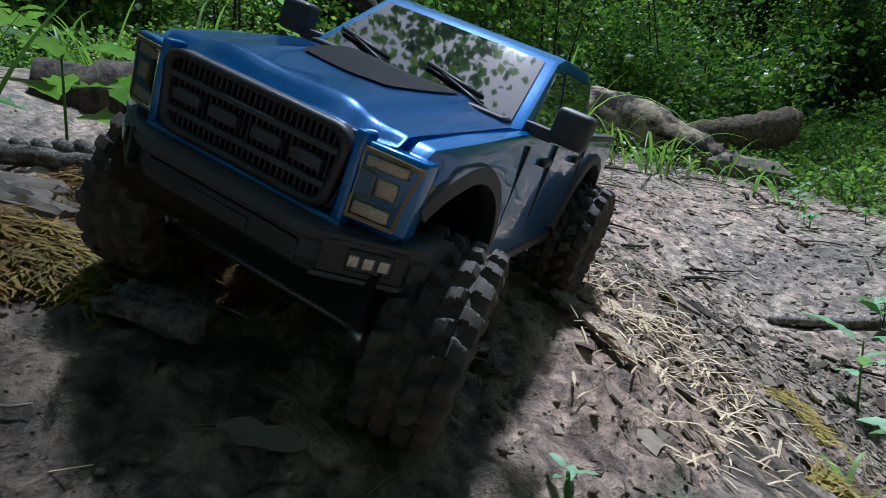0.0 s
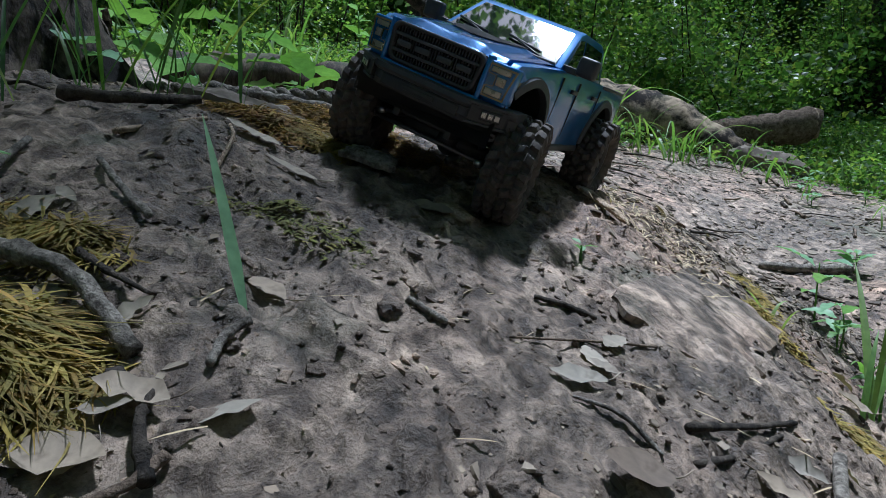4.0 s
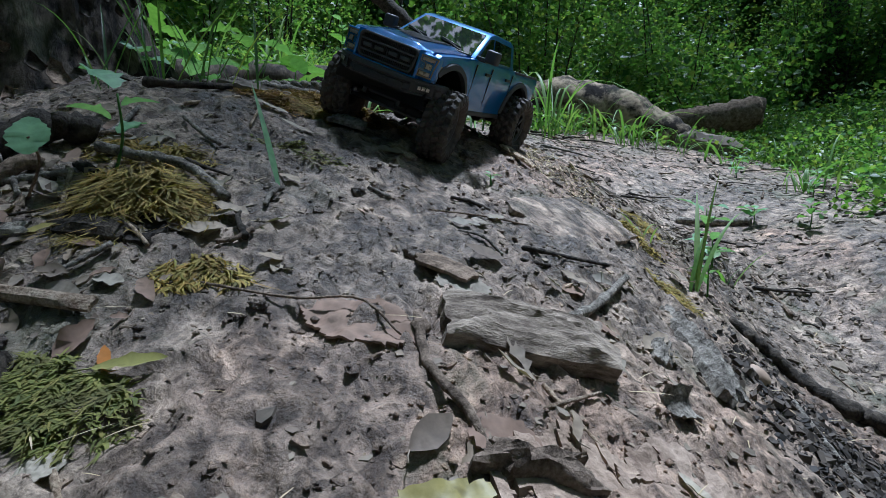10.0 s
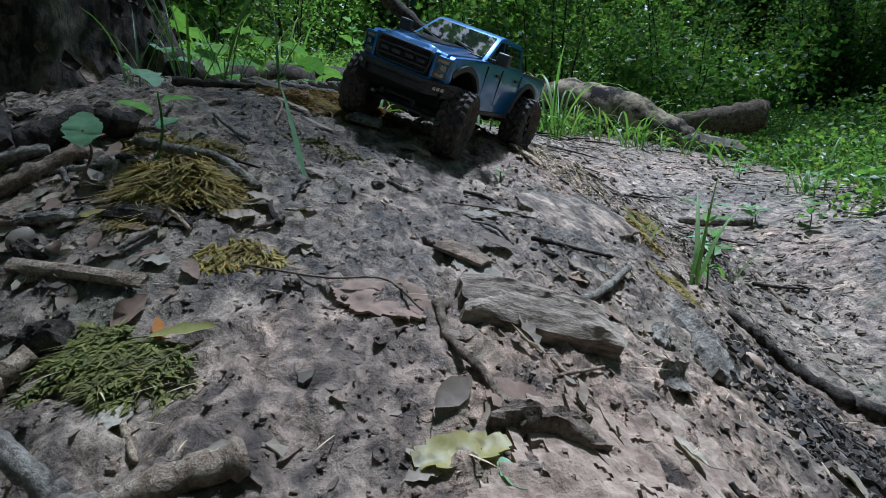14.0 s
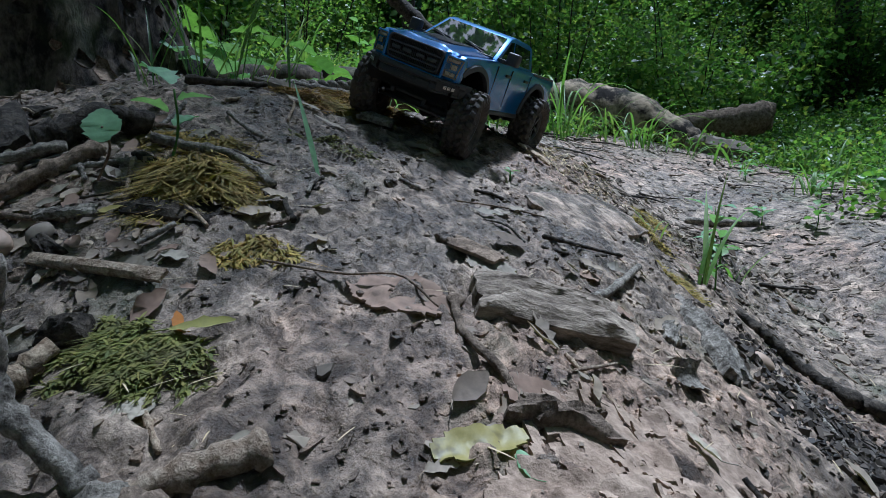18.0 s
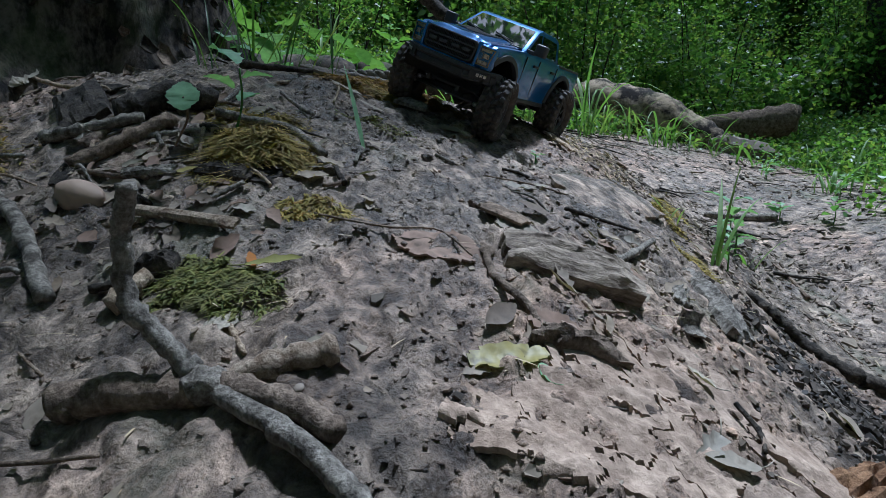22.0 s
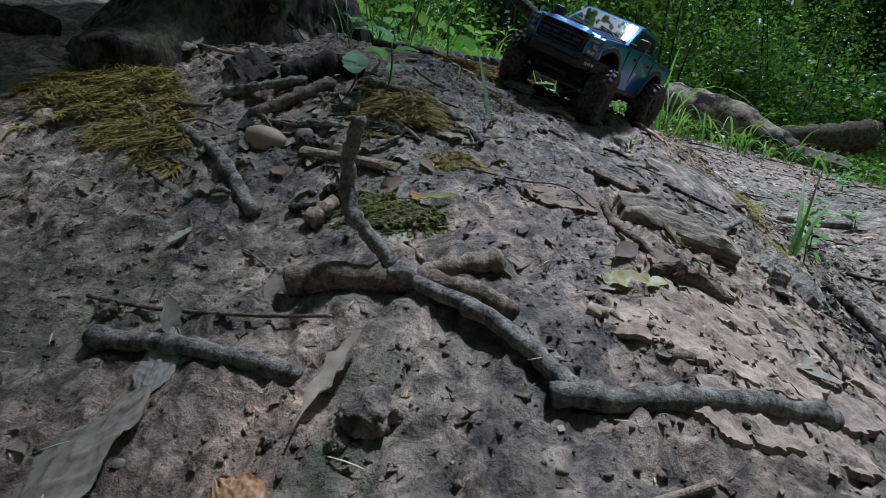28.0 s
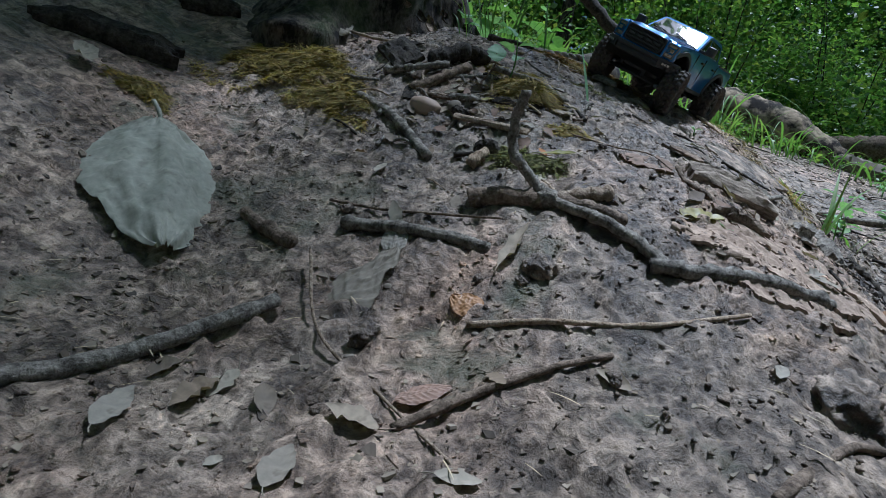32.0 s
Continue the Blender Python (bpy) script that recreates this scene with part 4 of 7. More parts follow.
for ax, name in ((AXLE, "front"), (-AXLE, "rear")):
    zl, zr = wheel_height(ax, TRACK), wheel_height(ax, -TRACK)
    zl, zr = max(0.022, min(0.100, zl)), max(0.022, min(0.100, zr))
    tilt = math.degrees(math.atan2(zl - zr, 2 * TRACK))
    axle = tagged(new(name + "_axle"), "solid axle with gear housing, links and shocks")
    axle.parent = truck
    axle.matrix_basis = pose(ax, 0, (zl + zr) / 2, tilt, 0, 0)
    bm = rod((0, -TRACK + 0.02, 0), (0, TRACK - 0.02, 0), 0.0085, 12)
    part("axle_tube", bm, BLACK, axle)
    bm = bmesh.new()
    bmesh.ops.create_uvsphere(bm, u_segments=16, v_segments=10, radius=0.0175, matrix=pose(0, 0.018, 0) @ Matrix.Diagonal((1, 0.85, 1.0, 1)))
    part("gear_housing", bm, BLACK, axle)
    way = 1 if ax > 0 else -1
    if ax > 0:
        part("tie_rod", rod((0.026, -0.072, -0.004), (0.026, 0.072, -0.004), 0.0026, 8), GUNMETAL, axle)
        part("drag_link", rod((0.031, -0.058, 0.004), (0.027, 0.050, 0.030), 0.0024, 8), GUNMETAL, axle)
        for y in (-0.072, 0.072):
            part("rod_end", rod((0.020, y, -0.004), (0.034, y, -0.004), 0.0048, 10), STEEL, axle, "bright rod end")
        for y in (-0.058, 0.050):
            part("rod_end", rod((0.026, y, 0.004 if y < 0 else 0.030), (0.036, y, 0.004 if y < 0 else 0.030), 0.0042, 10), STEEL, axle, "bright rod end")
        part("servo", box(-0.006, 0.016, -0.026, 0.012, 0.026, 0.050, 0.001), BLACK, axle)
    for s in (-1, 1):
        part("lower_link", rod((0, s * 0.040, -0.008), (-way * 0.105, s * 0.024, 0.026), 0.0032, 8), GUNMETAL, axle)
        part("upper_link", rod((0, s * 0.020, 0.016), (-way * 0.090, s * 0.026, 0.036), 0.0028, 8), GUNMETAL, axle)
        shock = part("shock", rod((way * 0.004, s * 0.058, 0.004), (way * -0.006, s * 0.052, 0.050), 0.0042, 12), BLACK, axle)
        part("shock_body", rod((way * -0.006, s * 0.052, 0.046), (way * -0.016, s * 0.047, 0.092), 0.0068, 12), GUNMETAL, axle)
        coil = [(way * (0.003 - 0.009 * t / 48), s * (0.0585 - 0.0065 * t / 48) + 0.0078 * math.cos(t * 0.9), 0.008 + 0.044 * t / 48) for t in range(49)]
        coil = [(p[0] + 0.0078 * math.sin(i * 0.9), p[1], p[2]) for i, p in enumerate(coil)]
        part("spring", tube(coil, [0.0011] * 49, 5, 0.0), GUNMETAL, axle)
        steer = 13.0 if ax > 0 else 0.0
        hub = tagged(new("wheel"), "muddy lugged off-road tyre on a black rim")
        hub.parent = truck
        hub.matrix_basis = axle.matrix_basis @ pose(0, s * TRACK, 0, 0, 0, steer + (180 if s < 0 else 0)) @ pose(0, 0, 0, 0, 37 * (s + 2) + 11 * way, 0)
        if first_tyre is None:
            first_tyre = sharp(part("tyre", tyre_bm, RUBBER, hub), 40)
            first_rim = part("rim", rim_bm, BLACK, hub)
        else:
            for source in (first_tyre, first_rim):
                ob = new(source.name.split(".")[0], source.data)
                ob.parent = hub
for s in (-1, 1):
    part("frame_rail", box(-0.215, 0.195, s * 0.033 - 0.004, s * 0.033 + 0.004, 0.094, 0.107, 0.001), BLACK, truck)
part("skid_plate", box(-0.05, 0.055, -0.034, 0.034, 0.082, 0.094, 0.004), BLACK, truck)
part("drive_shaft", rod((0.03, 0.012, 0.088), (0.135, 0.016, 0.062), 0.004, 10), GUNMETAL, truck)
part("drive_shaft", rod((-0.03, 0.012, 0.088), (-0.135, 0.016, 0.062), 0.004, 10), GUNMETAL, truck)
part("battery_tray", box(0.06, 0.19, -0.032, 0.032, 0.098, 0.128, 0.002), BLACK, truck)


# ---- wood, bark and stones on the bank ----
def lying(points, radius, lift=0.55):
    """Points (x, y) or (x, y, raise) set on the ground for a stick of that radius."""
    out = []
    for p in points:
        up = p[2] if len(p) > 2 else 0.0
        out.append(Vector((p[0], p[1], float(np.median(height(p[0] + np.array([0, 0.012, -0.012, 0, 0]), p[1] + np.array([0, 0, 0, 0.012, -0.012])))) + radius * lift + up)))
    return out


def smooth_line(points, n):
    """More points along a bent line, rounded at the bends."""
    pts = [Vector(p) for p in points]
    ends = [pts[0] * 2 - pts[1]] + pts + [pts[-1] * 2 - pts[-2]]
    out = []
    for i in range(1, len(ends) - 2):
        for k in range(n):
            t = k / n
            a, b, c, d = ends[i - 1], ends[i], ends[i + 1], ends[i + 2]
            out.append(0.5 * ((2 * b) + (c - a) * t + (2 * a - 5 * b + 4 * c - d) * t * t + (3 * b - a - 3 * c + d) * t**3))
    return out + [pts[-1]]


def stick(name, label, points, r0, r1, material, seed, category="stick", parent=None, sides=10, lift=0.55, knots=2, raw=False):
    rng = random.Random(seed)
    line = smooth_line(points if raw else lying(points, max(r0, r1), lift), 9)
    n = len(line)
    line = [p + Vector([rng.uniform(-1, 1) * min(r0, r1) * 0.18 for _ in range(3)]) for p in line]
    radii = [r0 + (r1 - r0) * i / (n - 1) for i in range(n)]
    for _ in range(knots):
        k = rng.randrange(1, n - 1)
        radii[k] *= 1.3
    ob = part(name, tube(line, radii, sides, 0.075, seed), material, parent, label if parent else "")
    if parent is None:
        tagged(ob, label, category)
    return ob


def chunk(name, label, category, x, y, length, width, thick, turn, material, seed, lift=0.0, tilt=(0, 0), ragged=0.22, layers=0.12, nx=16, ny=10, bend=0.0, steps=0):
    """A flat piece of wood, bark or stone with a ragged outline and a layered top, resting on the ground."""
    rng = random.Random(seed)
    bm = bmesh.new()
    off = rng.uniform(0, 50)
    rows = [[], []]
    for side in (0, 1):
        for i in range(nx + 1):
            row = []
            for j in range(ny + 1):
                u, v = -1 + 2 * i / nx, -1 + 2 * j / ny
                edge = max(abs(u), abs(v))
                ang = math.atan2(v, u)
                wob = 1 + ragged * (noise.noise((math.cos(ang) * 2.2 + off, math.sin(ang) * 2.2, 0.3)) + 0.5 * noise.noise((math.cos(ang) * 6 + off, math.sin(ang) * 6, 1.3)))
                px, py = u * length / 2 * wob, v * width / 2 * wob
                rough_top = noise.noise((u * 1.6 + off, v * 5, 0)) * layers + noise.noise((u * 7 + off, v * 16, 4)) * layers * 0.6
                if steps:
                    cut = noise.noise((u * 1.3 + off, v * 2.6, 7)) * 1.2 + 0.5 * noise.noise((u * 4 + off, v * 9, 2)) - 0.9 * max(0, edge - 0.55)
                    rough_top = max(-0.12, 0.6 * rough_top + max(-0.5, math.floor(cut * steps) / steps) * 0.14)
                z = thick * (1 - 0.55 * max(0, edge - 0.6) / 0.4) * (1 + 2.2 * rough_top) if side else -thick * 0.35
                z += bend * (v * v) * width
                row.append(bm.verts.new((px, py, z)))
            rows[side].append(row)
    low, top = rows
    for i in range(nx):
        for j in range(ny):
            bm.faces.new((top[i][j], top[i + 1][j], top[i + 1][j + 1], top[i][j + 1]))
            bm.faces.new((low[i][j], low[i][j + 1], low[i + 1][j + 1], low[i + 1][j]))
    for i in range(nx):
        bm.faces.new((low[i][0], low[i + 1][0], top[i + 1][0], top[i][0]))
        bm.faces.new((low[i + 1][ny], low[i][ny], top[i][ny], top[i + 1][ny]))
    for j in range(ny):
        bm.faces.new((low[0][j + 1], low[0][j], top[0][j], top[0][j + 1]))
        bm.faces.new((low[nx][j], low[nx][j + 1], top[nx][j + 1], top[nx][j]))
    bmesh.ops.recalc_face_normals(bm, faces=bm.faces)
    ob = part(name, bm, material)
    ob.data.set_sharp_from_angle(angle=radians(40))
    ob.matrix_world = on_ground(x, y, turn, lift, tilt)
    return tagged(ob, label, category)


def pebble(x, y, a, b, c, turn, material, seed, label="smooth tan pebble half sunk in the soil"):
    bm = bmesh.new()
    bmesh.ops.create_icosphere(bm, subdivisions=3, radius=1)
    for v in bm.verts:
        k = 1 + 0.16 * noise.noise(v.co * 1.3 + Vector((seed, 0, 0))) + 0.05 * noise.noise(v.co * 4 + Vector((seed, 3, 0)))
        v.co = Vector((v.co.x * a * k, v.co.y * b * k, v.co.z * c * k))
    ob = part("pebble", bm, material)
    ob.matrix_world = on_ground(x, y, turn, c * 0.05)
    return tagged(ob, label, "stone")


def clod(x, y, size, seed, label="crumbly lump of dark soil"):
    bm = bmesh.new()
    bmesh.ops.create_icosphere(bm, subdivisions=4, radius=1)
    for v in bm.verts:
        k = 1 + 0.35 * noise.noise(v.co * 1.7 + Vector((seed, 0, 0))) + 0.22 * noise.noise(v.co * 5 + Vector((seed, 3, 0))) + 0.12 * noise.noise(v.co * 11 + Vector((seed, 5, 0)))
        v.co = Vector((v.co.x * size * k, v.co.y * size * 0.8 * k, v.co.z * size * 0.6 * k))
    ob = part("soil_clod", bm, MUD)
    ob.matrix_world = on_ground(x, y, seed * 40, size * 0.15)
    return tagged(ob, label, "soil clod")


# the forked stick in front, with its thick stub and side branches
fork = tagged(new("forked_branch"), "grey forked branch with knots lying across the slope", "branch")
stick("main_stem", "", [(-0.243, -0.408, 0.176), (-0.252, -0.402, 0.140), (-0.247, -0.404, 0.098), (-0.216, -0.405, 0.066), (-0.193, -0.408, 0.046)] + [tuple(p) for p in lying([(-0.124, -0.447, 0.004), (-0.080, -0.476, 0.002), (-0.044, -0.502, 0.001)], 0.0085)], 0.0066, 0.0074, BARK_GREY, 31, parent=fork, knots=6, raw=True)
stick("side_branch", "", [(-0.062, -0.505, 0.002), (-0.016, -0.496, 0.000), (0.061, -0.468, -0.002), (0.152, -0.416, 0.000)], 0.0092, 0.0078, BARK_GREY, 32, parent=fork, knots=6)
stick("stub", "", [(-0.292, -0.413, 0.000), (-0.250, -0.412, 0.000), (-0.196, -0.406, 0.002)], 0.0140, 0.0115, BARK_BROWN, 33, parent=fork, sides=16, knots=1)
stick("split_arm", "pale split side branch", [(-0.200, -0.404, -0.002), (-0.160, -0.392, -0.003), (-0.116, -0.372, -0.004)], 0.0085, 0.0105, WOOD_PALE, 34, parent=fork)
stick("short_arm", "", [(-0.200, -0.402, 0.006), (-0.150, -0.415, 0.004), (-0.097, -0.444, 0.002)], 0.0100, 0.0085, BARK_BROWN, 35, parent=fork, knots=2)
bm = bmesh.new()
bmesh.ops.create_icosphere(bm, subdivisions=3, radius=1)
for v in bm.verts:
    v.co *= 1 + 0.25 * noise.noise(v.co * 2.2)
    v.co = Vector((v.co.x * 0.018, v.co.y * 0.013, v.co.z * 0.013))
knot = part("knot", bm, BARK_GREY, fork)
knot.location = (-0.193, -0.408, 0.046)

stick("stick", "grey weathered stick lying on the soil", [(-0.573, -0.150), (-0.48, -0.215), (-0.388, -0.300)], 0.0075, 0.0085, BARK_GREY, 41, sides=9)
stick("stick", "curved dark stick resting on moss", [(-0.367, -0.020, 0.012), (-0.319, -0.022, 0.014), (-0.268, -0.032, 0.012), (-0.212, -0.067, 0.004)], 0.0058, 0.0050, BARK_GREY, 42)
stick("stick", "thin pale twig among dry leaves", [(-0.420, -0.090, 0.006), (-0.357, -0.069, 0.010)], 0.0035, 0.003, BARK_GREY, 43)
stick("stick", "thin upright twig leaning on dry leaves", [(-0.352, -0.085, 0.018), (-0.336, -0.135, 0.002)], 0.0022, 0.0018, WOOD_PALE, 44)
stick("stick", "bent brown stick beside the wood slab", [(-0.020, -0.180, 0.004), (-0.010, -0.235, 0.003), (0.017, -0.279, 0.002), (0.032, -0.302)], 0.0042, 0.0030, BARK_BROWN, 45, knots=4)
stick("stick", "grey stick slanting over fallen leaves", [(0.096, -0.122, 0.003), (0.150, -0.030, 0.006), (0.205, 0.075, 0.012)], 0.0050, 0.0044, BARK_GREY, 46)
stick("stick", "pale crossed twig on dark soil", [(0.074, -0.207, 0.004), (0.111, -0.253, 0.002)], 0.0018, 0.0014, WOOD_PALE, 47)
stick("stick", "pale crossed twig on dark soil", [(0.068, -0.254, 0.002), (0.121, -0.186, 0.004)], 0.0016, 0.0013, WOOD_PALE, 48)
stick("stick", "short dark twig pressed into the clay", [(0.074, -0.016), (0.120, 0.030), (0.165, 0.075)], 0.0022, 0.0016, BARK_DARK, 49)
stick("stick", "grey stick half sunk in pale soil", [(-0.438, -0.470), (-0.345, -0.484, 0.002), (-0.242, -0.503)], 0.0085, 0.0068, BARK_GREY, 50, knots=4)
stick("stick", "straight grey stick with a broken end", [(-0.600, -0.900), (-0.520, -0.762), (-0.440, -0.618, 0.006)], 0.0095, 0.0078, BARK_GREY, 51)
stick("stick", "long thin brown twig on the soil", [(-0.260, -0.745), (-0.200, -0.700, 0.002), (-0.150, -0.668, 0.003), (-0.095, -0.642, 0.003)], 0.0046, 0.0030, BARK_BROWN, 52)
stick("stick", "thin pale stick across the soil", [(-0.235, -0.612, 0.002), (-0.160, -0.602, 0.003), (-0.068, -0.592, 0.003), (0.037, -0.537, 0.002)], 0.0036, 0.0024, WOOD_PALE, 67)
stick("stick", "thin dry stalk bent over the ground", [(-0.440, -0.552, 0.020), (-0.376, -0.649, 0.004), (-0.283, -0.705, 0.002), (-0.191, -0.786)], 0.0018, 0.0014, WOOD_PALE, 53)
stick("stick", "dark stick at the foot of the bank", [(0.020, -0.760), (0.095, -0.667), (0.150, -0.640)], 0.0045, 0.0035, BARK_BROWN, 54)
stick("stick", "small pale twig on bare soil", [(-0.211, -0.334), (-0.186, -0.363)], 0.0024, 0.0020, WOOD_PALE, 55)
stick("stick", "thick dark root running down the slope", [(0.420, 0.296, -0.010), (0.455, 0.272, -0.004), (0.500, 0.258, -0.002), (0.550, 0.222, -0.004), (0.600, 0.205, -0.002), (0.680, 0.160, 0.000)], 0.009, 0.015, BARK_DARK, 56, knots=9)
stick("stick", "short dark log end on the slope", [(0.600, 1.075, 0.002), (0.700, 1.085, 0.002), (0.800, 1.075, 0.002)], 0.008, 0.015, BARK_GREY, 57)
stick("stick", "brown bark-covered stick in the litter", [(-0.480, -0.140), (-0.428, -0.093, 0.006), (-0.400, -0.060, 0.008)], 0.010, 0.008, BARK_BROWN, 59)
stick("stick", "pale stick end sunk in moss", [(-0.318, -0.318), (-0.303, -0.285, 0.008)], 0.009, 0.007, WOOD_PALE, 60)
stick("stick", "thin dry stick across the dead leaves", [(-0.780, 0.160, 0.012), (-0.66, 0.085, 0.010), (-0.575, 0.045, 0.006)], 0.0035, 0.0028, WOOD_PALE, 61)
stick("stick", "lichen-covered stick under the tree", [(-0.560, -0.075, 0.004), (-0.500, -0.082, 0.008), (-0.440, -0.060, 0.006)], 0.008, 0.006, BARK_GREY, 62, knots=5)
stick("stick", "thin twig across small plants", [(-0.480, -0.424, 0.004), (-0.400, -0.440, 0.005), (-0.299, -0.454, 0.005), (-0.240, -0.448, 0.006)], 0.0022, 0.0016, BARK_BROWN, 63)
stick("stick", "pale dry stem lying on the soil", [(-0.350, 0.150, 0.002), (-0.300, 0.215, 0.004)], 0.0030, 0.0022, WOOD_PALE, 64)
stick("stick", "dark broken bark log under the tree", [(-0.476, -0.055, 0.006), (-0.430, -0.020, 0.010), (-0.385, 0.010, 0.006)], 0.017, 0.014, BARK_DARK, 65, sides=12, knots=4)
stick("stick", "short grey stick pressed flat in the clay", [(-0.093, 0.040, 0.001), (-0.080, 0.034, 0.002), (-0.067, 0.027, 0.001)], 0.0024, 0.0020, BARK_GREY, 81, knots=1)
stick("stick", "dark bent twig on smooth clay", [(-0.003, 0.134, 0.001), (0.020, 0.130, 0.002), (0.046, 0.139, 0.001)], 0.0020, 0.0024, BARK_DARK, 82, knots=1)
stick("stick", "long thin stalk across smooth clay", [(-0.026, 0.053, 0.001), (0.035, 0.085, 0.002), (0.098, 0.133, 0.001)], 0.0010, 0.0012, BARK_BROWN, 83, sides=6, knots=0)
stick("stick", "dark straight twig beside the pale shelf", [(0.078, 0.011, 0.002), (0.140, 0.062, 0.003), (0.200, 0.118, 0.002)], 0.0026, 0.0018, BARK_DARK, 84, knots=3)
stick("stick", "pale bent stem under the tree", [(-0.255, 0.125, 0.003), (-0.262, 0.180, 0.006), (-0.285, 0.231, 0.004)], 0.0020, 0.0016, WOOD_PALE, 85, knots=0)
stick("stick", "dark curved branch at the foot of the tree", [(-0.430, 0.200, 0.006), (-0.372, 0.220, 0.010), (-0.337, 0.280, 0.006)], 0.0060, 0.0045, BARK_DARK, 86)
stick("stick", "thin twig curving over the red leaf", [(-0.190, -0.185, 0.003), (-0.115, -0.192, 0.006), (-0.065, -0.186, 0.007), (-0.030, -0.215, 0.004)], 0.0014, 0.0010, BARK_BROWN, 87, sides=6, knots=0)
stick("stick", "grey stick beside dark crumbs", [(0.400, 0.062, 0.003), (0.395, -0.030, 0.004), (0.376, -0.130, 0.003)], 0.0032, 0.0024, BARK_GREY, 88)
stick("stick", "forked dark twig on the bark sheets", [(0.187, -0.287, 0.008), (0.196, -0.312, 0.008), (0.190, -0.338, 0.006)], 0.0022, 0.0016, BARK_DARK, 89)
rng = random.Random(78)
for k in range(46):
    x, y = rng.uniform(0.28, 1.35), rng.uniform(0.55, 2.3)
    a, l = rng.uniform(-0.6, 0.6) + rng.choice([0, 0, 1.3]), rng.uniform(0.05, 0.22)
    stick("twig", "dead twig in the litter below the logs", [(x - math.cos(a) * l / 2, y - math.sin(a) * l / 2, 0.002), (x + rng.uniform(-0.01, 0.01), y, 0.005), (x + math.cos(a) * l / 2, y + math.sin(a) * l / 2, 0.002)], rng.uniform(0.002, 0.006), 0.0015, rng.choice([BARK_BROWN, BARK_GREY, BARK_DARK, BARK_DARK]), 700 + k, "twig", sides=6)
rng = random.Random(77)
for k in range(26):
    x, y = rng.uniform(-0.7, 0.75), rng.uniform(-0.75, 1.1)
    a, s = rng.uniform(0, 3.14), rng.uniform(0.03, 0.085)
    stick("twig", "small dry twig on the soil", [(x - math.cos(a) * s / 2, y - math.sin(a) * s / 2, 0.001), (x + rng.uniform(-0.006, 0.006), y, 0.003), (x + math.cos(a) * s / 2, y + math.sin(a) * s / 2, 0.001)], rng.uniform(0.0012, 0.0026), 0.001, rng.choice([BARK_BROWN, WOOD_PALE, BARK_GREY, BARK_DARK]), 300 + k, "twig", sides=6)

chunk("wood_plank", "split pale grey wood stick, flat and weathered", "wood", -0.318, -0.212, 0.130, 0.012, 0.005, -11, WOOD_PALE, 1, 0.008, ragged=0.06, nx=24, ny=4)
chunk("wood_slab", "weathered grey-brown slab of layered wood", "wood", 0.068, -0.160, 0.150, 0.066, 0.019, 12, WOOD_GRAIN, 2, 0.009, (8, 0), 0.12, 0.08, 44, 24, steps=3)
chunk("bark_piece", "flat brown bark piece beside the slab", "bark", 0.000, -0.108, 0.055, 0.030, 0.004, -18, BARK_BROWN, 3, 0.003)
chunk("bark_piece", "dark grey cracked bark piece among leaves", "bark", -0.300, -0.137, 0.070, 0.028, 0.010, -8, BARK_DARK, 4, 0.004)
chunk("bark_piece", "large black charred-looking bark piece", "bark", -0.555, -0.010, 0.130, 0.062, 0.012, -52, BARK_DARK, 5, 0.012, (14, 0), 0.12, 0.2, 22, 12)
chunk("rotten_wood", "orange-brown rotten wood lump", "wood", 0.292, -0.300, 0.105, 0.060, 0.022, 40, WOOD_RED, 10, 0.003, ragged=0.3, layers=0.25, nx=26, ny=16)
chunk("bark_piece", "rough grey bark ridge along the clay", "bark", 0.268, 0.012, 0.170, 0.036, 0.013, -84, BARK_GREY, 58, 0.001, ragged=0.3, layers=0.35, nx=40, ny=12)
chunk("bark_piece", "curled grey bark cone on the clay", "bark", 0.205, -0.055, 0.055, 0.020, 0.010, -98, BARK_GREY, 59, 0.001, layers=0.3, nx=18, ny=8)
chunk("bark_piece", "curled grey bark chip standing on edge", "bark", 0.186, -0.165, 0.030, 0.026, 0.004, 30, BARK_GREY, 11, 0.006, (22, 0), bend=0.35)
chunk("bark_piece", "pale flat chip on bare clay", "bark", -0.072, 0.225, 0.042, 0.018, 0.004, -28, WOOD_PALE, 12, 0.002)
chunk("bark_piece", "grey flaking bark piece on moss", "bark", -0.158, 0.268, 0.052, 0.026, 0.007, -12, BARK_GREY, 13, 0.003, ragged=0.3)
chunk("flat_rock", "grey grooved flat rock at the edge of the bank", "rock", -0.318, 0.368, 0.120, 0.062, 0.009, 8, STONE, 15, 0.000, (3, 0), 0.18, 0.30, 30, 18)
stick("stick", "short bark-covered stick pressed in the soil", [(-0.572, -0.482), (-0.520, -0.506, 0.001), (-0.474, -0.528)], 0.0085, 0.0095, BARK_BROWN, 68, knots=3)
chunk("bark_piece", "dark log piece at the top of the bank", "bark", -1.040, -0.220, 0.230, 0.060, 0.030, 30, BARK_DARK, 17, 0.010)
chunk("bark_piece", "dark grey bark block on dry moss", "bark", -1.060, 0.080, 0.120, 0.050, 0.026, 38, BARK_DARK, 18, 0.008)
chunk("bark_piece", "grey stone-like bark lump", "bark", -0.306, -0.266, 0.034, 0.024, 0.014, 10, BARK_DARK, 19, 0.002)
chunk("bark_piece", "long pale bark strip in the straw", "bark", 0.105, 0.425, 0.085, 0.016, 0.004, -48, WOOD_PALE, 20, 0.004)
